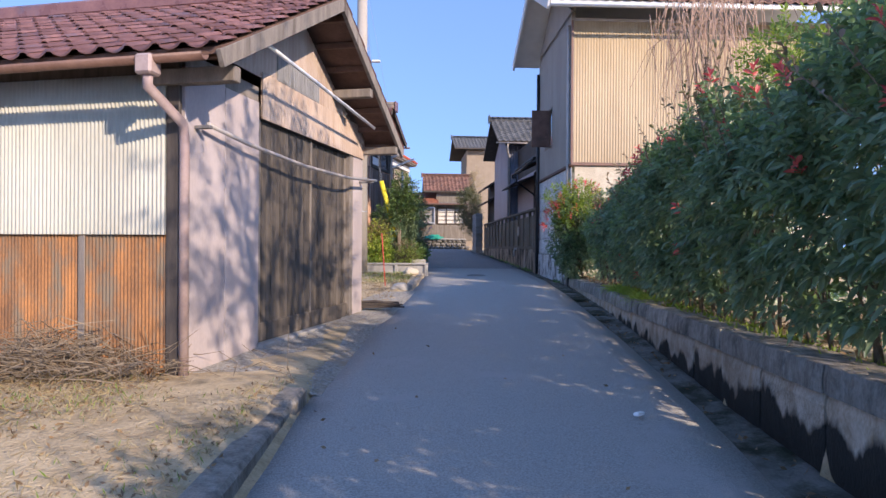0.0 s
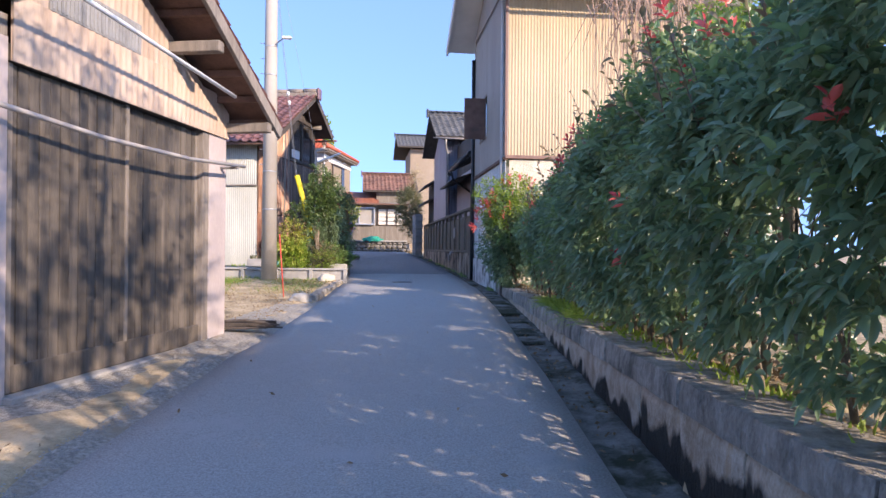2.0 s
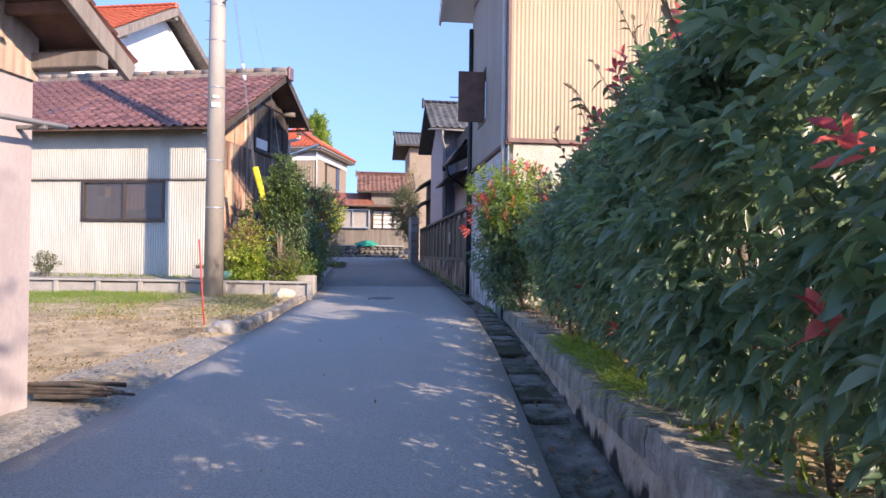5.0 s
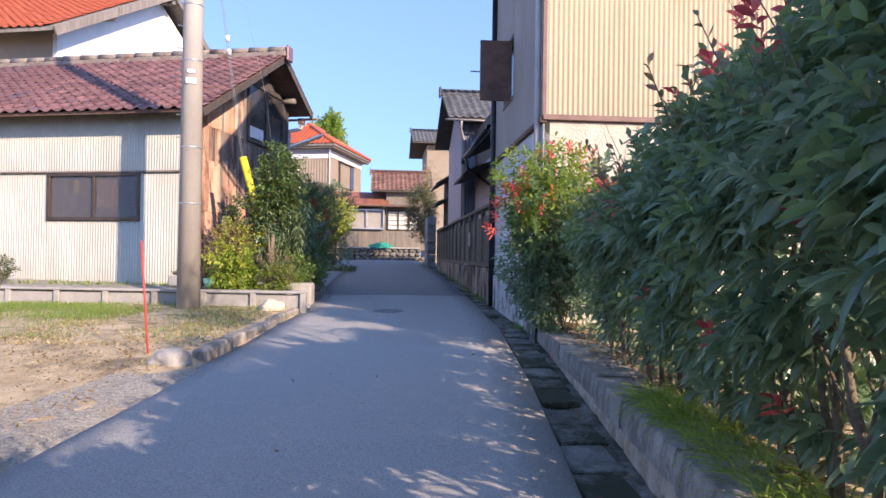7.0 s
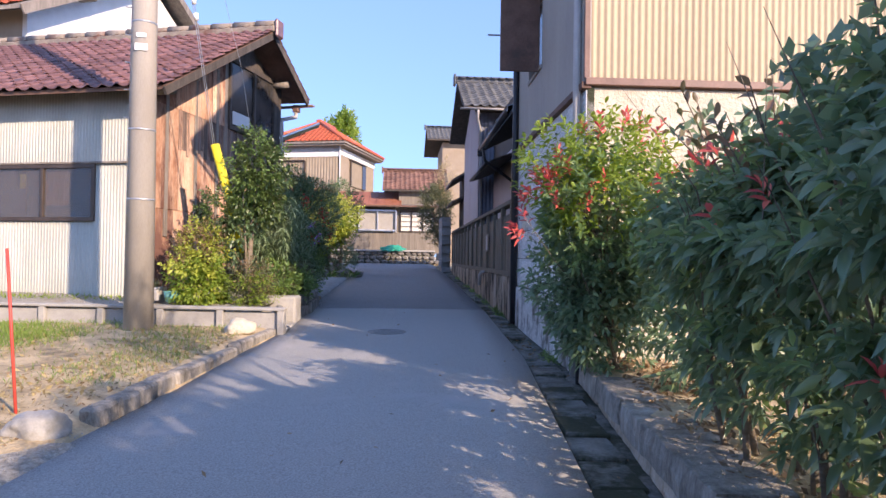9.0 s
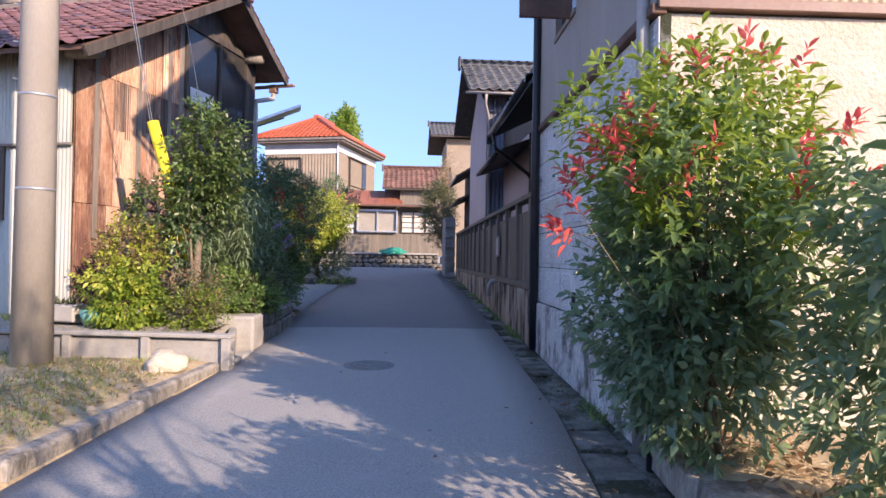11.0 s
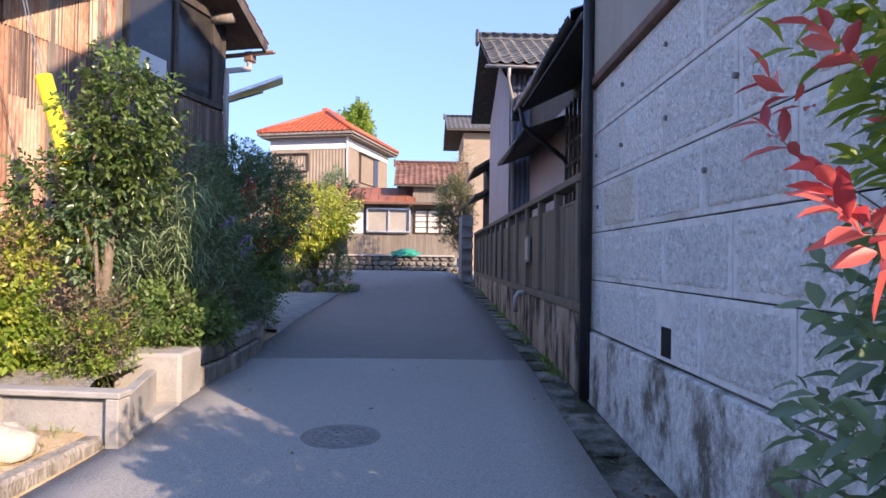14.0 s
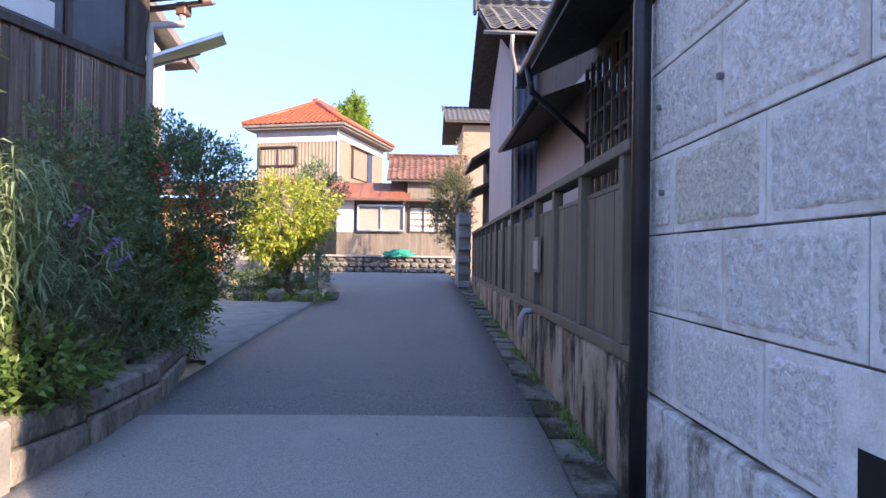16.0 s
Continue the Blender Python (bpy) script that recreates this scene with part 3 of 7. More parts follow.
# ---- retaining wall of the hedge bed ----
def damp_stain(m, low, high):
    """Black algae that has climbed from the gutter in ragged tongues over the stone m."""
    t = m.node_tree
    n, l = t.nodes, t.links
    b = n["Principled BSDF"]
    old = b.inputs["Base Color"].links[0].from_socket
    co, mp, tx = n.new("ShaderNodeTexCoord"), n.new("ShaderNodeMapping"), n.new("ShaderNodeTexNoise")
    info, ad = n.new("ShaderNodeObjectInfo"), n.new("ShaderNodeVectorMath")
    mp.inputs["Scale"].default_value = (1, 1, 0.4)
    tx.inputs["Scale"].default_value, tx.inputs["Detail"].default_value = 3.2, 7
    l.new(co.outputs["Object"], mp.inputs[0])
    l.new(mp.outputs[0], ad.inputs[0])
    l.new(info.outputs["Location"], ad.inputs[1])
    l.new(ad.outputs[0], tx.inputs["Vector"])
    sp = n.new("ShaderNodeSeparateXYZ")
    l.new(co.outputs["Object"], sp.inputs[0])
    mr = n.new("ShaderNodeMapRange")
    mr.inputs["From Min"].default_value, mr.inputs["From Max"].default_value = low, high
    mr.inputs["To Min"].default_value, mr.inputs["To Max"].default_value = 0.42, -0.22
    l.new(sp.outputs["Z"], mr.inputs[0])
    sm = n.new("ShaderNodeMath")
    l.new(tx.outputs[0], sm.inputs[0])
    l.new(mr.outputs[0], sm.inputs[1])
    rp = n.new("ShaderNodeValToRGB")
    rp.color_ramp.elements[0].position, rp.color_ramp.elements[1].position = 0.55, 0.64
    l.new(sm.outputs[0], rp.inputs[0])
    mx = n.new("ShaderNodeMix")
    mx.data_type = "RGBA"
    l.new(rp.outputs[0], mx.inputs["Factor"])
    l.new(old, mx.inputs["A"])
    mx.inputs["B"].default_value = (0.03, 0.029, 0.024, 1)
    l.new(mx.outputs["Result"], b.inputs["Base Color"])
    return m


FACESTONE = damp_stain(mat("stained_face_stone", (0.34, 0.26, 0.18), (0.60, 0.52, 0.42), 5.0, 0.92, 0.9, 45, c3=(0.46, 0.31, 0.17), wear=0.6, vary=0.2, stretch=(1, 1, 0.6), dist=0.02, wear_scale=2.6), -0.05, 0.42)
rw = tagged(new("wall_retaining"), "low weathered stone retaining wall under a hedge", "wall", kind="structure")
rng = random.Random(4)


def rough_stone(x0, x1, y1, z0, z1, seed, amp=0.010):
    """A hewn stone: chipped arrises and an uneven lane-side face and top."""
    bm = bmesh.new()
    ny, nz = max(3, int(y1 / 0.09)), max(2, int((z1 - z0) / 0.08))
    ring = []
    for b in range(ny + 1):
        y, row = y1 * b / ny, []
        end = 0.012 if b in (0, ny) else 0.0
        for a in range(nz + 1):
            z = z0 + (z1 - z0) * a / nz
            c = 0.014 if a == nz else 0.0
            row.append(bm.verts.new((x0 + c + end + amp * noise.noise((y * 7 + seed, z * 9, 1.3)) + amp * 0.6 * noise.noise((y * 21, z * 23, seed)), y, z - (0.006 if a == nz else 0))))
        for x in (x0 + 0.03, x1):
            row.append(bm.verts.new((x, y, z1 - end * 0.5 + amp * 0.6 * noise.noise((y * 6, x * 11, seed)))))
        row.append(bm.verts.new((x1, y, z0)))
        ring.append(row)
    k = len(ring[0])
    for b in range(ny):
        for a in range(k):
            bm.faces.new((ring[b][a], ring[b][(a + 1) % k], ring[b + 1][(a + 1) % k], ring[b + 1][a]))
    bm.faces.new(ring[0][::-1])
    bm.faces.new(ring[-1])
    bmesh.ops.recalc_face_normals(bm, faces=bm.faces)
    return bm


y, k = -6.0, 0
while y < 16.9:
    k += 1
    ln = rng.uniform(0.8, 1.2)
    y2 = min(y + ln, 16.95)
    a, b = Vector((wall_x(y), y + 0.005, 0)), Vector((wall_x(y2), y2 - 0.005, 0))
    ang = math.degrees(math.atan2(b.x - a.x, b.y - a.y))
    top = 0.62 + rng.uniform(-0.014, 0.014)
    m = pose(a.x, a.y, 0, 0, 0, -ang)
    l = (b - a).length
    part("cap_stone", rough_stone(-0.015 + rng.uniform(-.014, .014), 0.40, l, top - 0.2, top, k * 3.7), WALLSTONE, rw, m=m)
    part("face_stone", rough_stone(0.012 + rng.uniform(-.008, .008), 0.24, l, gz(y) - 0.5, top - 0.206, k * 5.1), FACESTONE, rw, m=m)
    y = y2

# ---- kerbs on the other side ----
kerb = tagged(new("kerb"), "weathered concrete kerb stones along the yard", "kerb", kind="structure")
def kerb_run(y0, y1, ln, w, h, inset=0.0):
    y = y0
    while y < y1 - 0.05:
        y2 = min(y + ln, y1)
        a, b = Vector((road_l(y) + inset, y + 0.01, gz(y))), Vector((road_l(y2) + inset, y2 - 0.01, gz(y2)))
        ang = math.degrees(math.atan2(b.x - a.x, b.y - a.y))
        dz = rng.uniform(-0.008, 0.01)
        part("kerb_stone", box(-w + rng.uniform(-.012, .012), 0.0, 0, (b - a).length, -0.3, h + dz, 0.025), WALLSTONE, kerb, m=pose(a.x, a.y, a.z, 0, 0, -ang + rng.uniform(-1, 1)))
        y = y2
kerb_run(-6, 5.3, 1.8, 0.2, 0.14)
kerb_run(15.0, 16.4, 0.34, 0.17, 0.15)
kerb_run(16.4, 19.8, 1.7, 0.15, 0.14)

# ---- garage: gable end to the lane ----
GANG = -15.5
gar = thing("garage", "old garage with mauve sheet walls, dark doors and brown tiled roof", "garage", frame2(-2.02, 6.04, 0.0, GANG))
# local frame: y along the lane-side front, x out to the lane
GL, GD = 4.86, 6.5
part("sill", box(-0.14, 0.10, 1.35, GL + 0.02, -0.2, 0.30, 0.015), CONCRETE, gar, "cracked concrete sill")
part("sill", box(-0.12, 0.05, -0.02, 1.345, -0.2, 0.20, 0.015), CONCRETE, gar)
def gable_top(y):
    return 4.42 - abs(y - 2.38) * 0.53
# front sheets: a tall panel, the narrow post, the sheet over the doors
FR = pose(0, 0, 0, 0, 0, 90)
part("wall_panel", box(-0.1, 0.0, 0.0, 0.68, 0.2, 3.05, 0.004), MAUVE, gar, "faded mauve sheet panel")
part("wall_panel", box(-0.1, 0.004, 0.683, 1.38, 0.2, 3.02, 0.004), MAUVE, gar, "faded mauve sheet panel")
part("door_post", box(-0.12, 0.01, 4.28, 4.42, 0.3, 2.86, 0.006), GREYWOOD, gar, "bare timber door post")
part("wall_panel", box(-0.1, 0.012, 4.43, GL, 0.12, 3.0, 0.004), MAUVE, gar, "faded pink sheet strip")
ribbed("gable_sheet", 3.5, 2.84, 3.36, PINKISH, gar, FR @ pose(1.38, -0.035, 0), pitch=0.09, amp=0.004, label="faded pink ribbed sheet over the doors")
ribbed("gable_sheet", GL - 0.1, 3.3, 4.3, PINKISH, gar, FR @ pose(0.05, -0.02, 0), pitch=0.09, amp=0.004, top=lambda x: max(3.31, gable_top(x + 0.05) - 0.06))
part("wall_panel", box(-0.1, -0.004, 0.0, 1.38, 3.02, 3.19, 0.004), GREYWOOD, gar)
part("window", box(-0.02, 0.045, 1.75, 2.98, 3.36, 3.66, 0.003), BLOCK, gar, "grey ribbed plastic light panel")
for k in range(24):
    part("slat", box(0.046, 0.052, 1.77 + k * 0.05, 1.795 + k * 0.05, 3.38, 3.64), BLOCK, gar)
# sliding board doors
for a, b, off in ((1.40, 2.90, -0.05), (2.86, 4.28, -0.09)):
    door = part("door", box(off - 0.03, off, a, b, 0.31, 2.84, 0.003), DOORWOOD, gar, "dark weathered board sliding door")
    n = int((b - a) / 0.115)
    for k in range(n):
        part("board", box(off + 0.001, off + 0.014 + 0.003 * (k % 2), a + 0.004 + k * (b - a) / n, a + (k + 1) * (b - a) / n - 0.006, 0.315, 2.835, 0.003), DOORWOOD, door)
    part("door_stile", box(off, off + 0.035, a, a + 0.05, 0.31, 2.84, 0.004), GREYWOOD, door)
    part("door_stile", box(off, off + 0.03, b - 0.045, b, 0.31, 2.84, 0.004), GREYWOOD, door)
part("kick_board", box(-0.048, -0.02, 1.42, 4.26, 0.305, 0.52, 0.006), DOORWOOD, gar, "dark kick board along the doors")
part("lintel", box(-0.12, 0.0, 1.38, 4.43, 2.845, 2.98, 0.006), DARKWOOD, gar)
# side wall towards the yard: white ribbed sheet above rusty sheet
SD = pose(0, 0, 0, 0, 0, 180)
ribbed("white_sheet", 5.8, 1.5, 2.97, WHITE_SHEET, gar, pose(-5.95, -0.06, 0), pitch=0.044, amp=0.009, label="white corrugated metal sheet")
ribbed("rusty_sheet", 5.8, 0.1, 1.52, RUST_SHEET, gar, pose(-5.95, -0.03, 0), pitch=0.038, amp=0.009, label="rusted corrugated metal sheet")
part("corner_board", box(-0.15, -0.02, -0.06, -0.02, 0.15, 3.1, 0.004), DARKWOOD, gar, "dark weathered corner board")
for x in (-1.08, -3.4):
    part("batten", box(x, x + 0.07, -0.066, -0.052, 0.12, 1.49, 0.003), GREYWOOD, gar)
part("side_wall", box(-5.95, -0.15, 0.0, 0.08, 0.05, 3.1), DARKWOOD, gar)
part("back_wall", box(-6.0, -5.9, 0.0, GL, 0.0, 3.1), DARKWOOD, gar)
part("side_wall", box(-5.95, -0.1, GL - 0.08, GL, 0.0, 3.1), DARKWOOD, gar)
# roof
EV0, EV1, OV = -0.42, 5.18, 0.62
RZ, RY, SL = 4.55, 2.38, 0.53
th = math.atan(SL)
for s, ye in ((1, EV0), (-1, EV1)):
    bm = bmesh.new()
    for x in (-6.3, OV):
        for yy, zz in ((RY, RZ), (ye, RZ - abs(ye - RY) * SL)):
            for dz in (0, -0.06):
                bm.verts.new((x, yy, zz + dz))
    bm.verts.ensure_lookup_table()
    v = bm.verts
    for f in ((0, 2, 6, 4), (1, 5, 7, 3), (0, 1, 3, 2), (4, 6, 7, 5), (2, 3, 7, 6), (0, 4, 5, 1)):
        bm.faces.new([v[i] for i in f])
    part("roof_deck", bm, BROWNWOOD, gar, "dark brown board roof deck")
    for x in (OV - 0.015,):
        part("barge_board", beam((x, RY, RZ - 0.10), (x, ye, RZ - abs(ye - RY) * SL - 0.10), 0.05, 0.15, up=(0, 0, 1)), GREYWOOD, gar, "weathered barge board")
    for k in range(7):
        yy = RY + (ye - RY) * (k + 0.5) / 7
        part("purlin", box(-0.2, OV - 0.05, yy - 0.03, yy + 0.03, RZ - abs(yy - RY) * SL - 0.14, RZ - abs(yy - RY) * SL - 0.062, 0.004), BROWNWOOD, gar)
part("eave_beam", box(-0.3, OV - 0.06, -0.12, 0.0, 2.86, 3.0, 0.008), GREYWOOD, gar, "round weathered beam end")
part("eave_beam", box(-0.3, OV - 0.02, GL - 0.06, GL + 0.06, 2.92, 3.04, 0.008), GREYWOOD, gar)
part("eave_beam", box(-0.3, OV - 0.02, 3.5, 3.62, 3.55, 3.67, 0.008), GREYWOOD, gar)
tiles(gar, (OV - 6.9, EV0 - 0.05, RZ - (RY - EV0 + 0.05) * SL + 0.01), (1, 0, 0), (0, 1, SL), 26, 11, 0.265, (RY - EV0) / math.cos(th) / 11, TILE_BR)
tiles(gar, (OV, EV1 + 0.05, RZ - (EV1 + 0.05 - RY) * SL + 0.01), (-1, 0, 0), (0, -1, SL), 26, 11, 0.265, (EV1 - RY) / math.cos(th) / 11, TILE_BR, False)
part("ridge", box(-6.4, OV + 0.05, RY - 0.1, RY + 0.1, RZ, RZ + 0.2, 0.03), TILE_BR, gar)
part("gutter_pipe", half_pipe((-6.4, EV0 - 0.09, 2.94), (OV - 0.1, EV0 - 0.09, 2.99), 0.06), COPPER, gar, "brown half-round gutter", smooth=True)
hop = part("rain_hopper", box(-0.09, 0.07, EV0 - 0.17, EV0 - 0.01, 2.83, 3.0, 0.02), PINK_PVC, gar, "faded pink rain hopper")
part("downpipe", tube([(-0.01, EV0 - 0.09, 2.86), (-0.01, EV0 - 0.09, 2.74), (0.03, -0.07, 2.5), (0.03, -0.05, 2.3), (0.03, -0.05, 0.12)], 0.045, 12), PINK_PVC, gar, "faded red downpipe", True)

# ---- shed further on: gable end to the lane, white sheet on its front ----
shed = thing("shed", "tall old shed with white ribbed sheet and rusty gable wall", "shed", frame2(-1.95, 21.6, 0.0, GANG))
SX = 9.0
ribbed("white_sheet", SX, 3.31, 4.75, WHITE_SHEET, shed, pose(-SX, -0.035, 0), pitch=0.063, amp=0.007, label="white corrugated upper sheet")
ribbed("white_sheet", SX - 3.33, 0.85, 3.29, WHITE_SHEET, shed, pose(-SX, 0.0, 0), pitch=0.063, amp=0.007, label="cream corrugated lower sheet")
ribbed("white_sheet", 2.24, 0.85, 2.25, WHITE_SHEET, shed, pose(-3.33, 0.0, 0), pitch=0.063, amp=0.007)
ribbed("white_sheet", 1.09, 0.85, 3.29, WHITE_SHEET, shed, pose(-1.09, 0.0, 0), pitch=0.063, amp=0.007)
part("drip_trim", box(-SX, 0.0, -0.06, 0.0, 3.275, 3.31, 0.004), GREYWOOD, shed)
part("front_wall", box(-SX, -3.36, 0.02, 0.12, 0.5, 4.8), DARKWOOD, shed)
part("front_wall", box(-3.36, -1.06, 0.02, 0.12, 0.5, 2.22), DARKWOOD, shed)
part("front_wall", box(-3.36, -1.06, 0.02, 0.12, 3.3, 4.8), DARKWOOD, shed)
part("front_wall", box(-1.06, 0, 0.02, 0.12, 0.5, 4.8), DARKWOOD, shed)
part("footing", box(-SX, 0.02, -0.05, 0.1, 0.4, 0.86, 0.01), CONCRETE, shed)
# backing sheet behind the glass; the unlit room's dimness is put into its colour
win = part("window", box(-3.33, -1.09, 0.55, 0.57, 2.0, 3.5), INSIDE, shed, "wide sliding window with bronze frame")
for a, b, c, d in ((-3.33, -1.09, 2.25, 2.32), (-3.33, -1.09, 3.2, 3.27), (-3.33, -3.26, 2.32, 3.2), (-1.16, -1.09, 2.32, 3.2), (-2.22, -2.16, 2.32, 3.2)):
    part("window_frame", box(a, b, -0.05, 0.04, c, d, 0.004), BROWNMETAL, win)
part("pane", box(-3.26, -2.22, 0.0, 0.006, 2.32, 3.2), SMOKY, win)
part("pane", box(-2.16, -1.16, -0.012, -0.006, 2.32, 3.2), SMOKY, win)
bm = bmesh.new()
for k in range(9):
    box(-2.2 + k * 0.055, -2.13 + k * 0.055, 0.05 + 0.02 * (k % 2), 0.07 + 0.02 * (k % 2), 2.52 + 0.02 * (k % 3), 3.15, 0.008, bm)
part("cloth", bm, mat("orange_cloth", (0.46, 0.20, 0.10), (0.60, 0.32, 0.18), 3, 0.9), win, "faded orange cloth hung behind the glass")
part("cloth", box(-2.75, -2.62, 0.05, 0.07, 2.85, 3.12, 0.008), YELLOW, win, "yellow cloth behind the glass")
part("board", box(-3.2, -2.85, 0.3, 0.32, 2.3, 2.9, 0.004), GREYWOOD, win, "grey board behind the glass")

# gable wall
SGL = 4.85
def shed_top(y):
    return 6.62 - abs(y - 3.35) * 0.58
GW = pose(0, 0, 0, 0, 0, 90)
rs = random.Random(17)
for z0, z1, off in ((0.85, 2.55, 0.0), (2.5, 4.42, -0.012), (4.38, 9.0, -0.024)):
    y = 0.0
    while y < (SGL if z1 < 5 else 2.3) - 0.05:
        y2 = min(y + rs.uniform(0.5, 0.75), SGL if z1 < 5 else 2.3)
        if y2 > (SGL if z1 < 5 else 2.3) - 0.2:
            y2 = SGL if z1 < 5 else 2.3
        ribbed("rusty_sheet", y2 - y, z0, z1, RUST_WALL, shed, GW @ pose(y, off + rs.uniform(-0.004, 0.004), 0), pitch=0.048, amp=0.009, label="rust-streaked ribbed sheet",
               top=(lambda x, y=y: min(shed_top(x + y) - 0.1, 9)) if z1 > 5 else (lambda x, z=z1 + rs.uniform(-0.08, 0.08): z))
        y = y2
for yy in (0.35, 1.25, 2.0, 3.1):
    part("batten", box(0.0, 0.04, yy, yy + 0.09, 2.0, 4.9 + 0.3 * yy if yy < 2.3 else 4.3, 0.005), GREYWOOD, shed, "weathered upright batten")
part("gable_wall", box(-0.14, -0.02, 0.02, SGL, 0.5, 4.6), DARKWOOD, shed)
bm = bmesh.new()
for x in (-0.14, -0.02):
    for yy, zz in ((0.02, 4.55), (3.35, 6.5), (SGL, 5.75), (SGL, 4.55)):
        bm.verts.new((x, yy, zz))
bm.verts.ensure_lookup_table()
v = bm.verts
for f in ((0, 1, 2, 3), (7, 6, 5, 4), (0, 4, 5, 1), (1, 5, 6, 2), (2, 6, 7, 3), (3, 7, 4, 0)):
    bm.faces.new([v[i] for i in f])
part("gable_wall", bm, DARKWOOD, shed)
for k in range(20):
    y = 2.45 + k * 0.12
    part("board", box(0.012, 0.03 + 0.006 * (k % 2), y, y + 0.117, 0.86, 4.35 - 0.02 * (k % 3), 0.003), STREAKED, shed)
for k in range(13):
    y = 0.75 + k * 0.12
    if k not in (3, 4, 8):
        part("board", box(-0.01, 0.022 + 0.006 * (k % 2), y, y + 0.112, 3.5 + 0.25 * rs.random(), shed_top(y) - 0.14, 0.003), STREAKED, shed)
part("corner_board", box(-0.01, 0.03, 2.3, 2.44, 3.3, 5.85, 0.005), GREYWOOD, shed)
dwin = part("window", box(-0.02, 0.03, 2.5, SGL - 0.03, 4.42, 5.85, 0.004), DARKPANE, shed, "large dark window band with wooden bars")
for a, b, c, d in ((2.45, SGL, 5.82, 5.94), (2.45, SGL, 4.36, 4.46), (2.45, 2.53, 4.46, 5.82), (3.5, 3.58, 4.46, 5.82), (4.47, SGL, 4.46, 5.82)):
    part("window_frame", box(0.0, 0.07, a, b, c, d, 0.006), DARKWOOD, dwin)
part("pane", box(0.031, 0.036, 2.62, 3.35, 4.5, 4.78), WHITEPAINT, dwin, "pale board behind the lower pane")
# roof
EA, EB, OVS = -0.5, 5.25, 0.62
for ye in (EA, EB):
    bm = bmesh.new()
    for x in (-SX - 0.5, OVS):
        for yy, zz in ((3.35, 6.72), (ye, 6.72 - abs(ye - 3.35) * 0.58)):
            for dz in (0, -0.07):
                bm.verts.new((x, yy, zz + dz))
    bm.verts.ensure_lookup_table()
    v = bm.verts
    for f in ((0, 2, 6, 4), (1, 5, 7, 3), (0, 1, 3, 2), (4, 6, 7, 5), (2, 3, 7, 6), (0, 4, 5, 1)):
        bm.faces.new([v[i] for i in f])
    part("roof_deck", bm, BROWNWOOD, shed)
    part("barge_board", beam((OVS - 0.02, 3.35, 6.62), (OVS - 0.02, ye, 6.62 - abs(ye - 3.35) * 0.58), 0.05, 0.14), DARKWOOD, shed, "dark barge board")
for yy in (0.0, 0.75, 2.15, 4.5):
    part("beam_end", tube([(-0.1, yy, shed_top(yy) - 0.13), (0.42, yy, shed_top(yy) - 0.13)], 0.085, 10), GREYWOOD, shed, "round weathered log end", True)
st = (3.35 - EA) / math.cos(math.atan(0.58)) / 17
tiles(shed, (OVS - 32 * 0.28, EA - 0.05, 6.74 - (3.4 - EA) * 0.58), (1, 0, 0), (0, 1, 0.58), 32, 17, 0.28, st, TILE_BR, True, cut=lambda c, r: c >= 14)
tiles(shed, (OVS - 32 * 0.28, EA - 0.05, 6.74 - (3.4 - EA) * 0.58), (1, 0, 0), (0, 1, 0.58), 32, 17, 0.28, st, TILE_BR, False, cut=lambda c, r: c < 14)
tiles(shed, (OVS, EB + 0.05, 6.74 - (EB - 3.3) * 0.58), (-1, 0, 0), (0, -1, 0.58), 32, 9, 0.28, st, TILE_BR, False)
for k in range(17):
    part("ridge_tile", tube([(OVS + 0.1 - k * 0.55, 3.35, 6.83), (OVS + 0.1 - (k + 1) * 0.55 + 0.01, 3.35, 6.85)], 0.12, 10), RIDGE_M, shed, smooth=True)
part("ridge_base", box(-SX - 0.4, OVS + 0.05, 3.2, 3.5, 6.66, 6.80, 0.02), RIDGE_M, shed)
part("ridge_end", box(OVS + 0.06, OVS + 0.14, 3.19, 3.51, 6.55, 6.95, 0.03), TILE_BR, shed, "brown ridge-end tile")
part("gutter_pipe", half_pipe((-1.0, EB + 0.02, 5.46), (0.75, EB + 0.02, 5.5), 0.06), COPPER, shed, "short brown gutter", smooth=True)
part("rain_hopper", box(0.2, 0.36, EB - 0.06, EB + 0.1, 5.32, 5.5, 0.015), COPPER, shed)
part("downpipe", tube([(0.28, EB, 5.32), (0.28, EB, 5.2), (0.1, SGL - 0.02, 5.05), (0.1, SGL - 0.02, 4.9), (0.1, SGL - 0.02, 1.0)], 0.05, 10), GREY_PVC, shed, "grey downpipe", True)

# ---- planter wall in front of the shed ----
pw = thing("planter_wall", "low concrete planter wall with posts and set-in panels", "planter", frame2(0.66, 19.8, 0.0, 0))
pw.matrix_basis = pose(0.66, 19.8, 0, 0, 0, 180 - 7.6)
# local x runs away from the lane
for k in range(8):
    part("panel", box(k * 0.93 + 0.05, (k + 1) * 0.93 - 0.05, -0.09, -0.03, 0.3, 0.84, 0.005), CONCRETE, pw)
    part("post", box(k * 0.93 - 0.05, k * 0.93 + 0.05, -0.12, 0.03, 0.3, 0.86, 0.008), CONCRETE, pw)
part("coping", box(-0.06, 8 * 0.93, -0.13, 0.035, 0.862, 0.91, 0.01), CONCRETE, pw)
part("panel", box(0, 0.09, 0, 1.2, 0.3, 0.86, 0.01), CONCRETE, pw, m=pose(0.03, -0.03, 0, 0, 0, 200))
lw = thing("planter_stones", "old stacked stones along the planted bank", "stone edging")
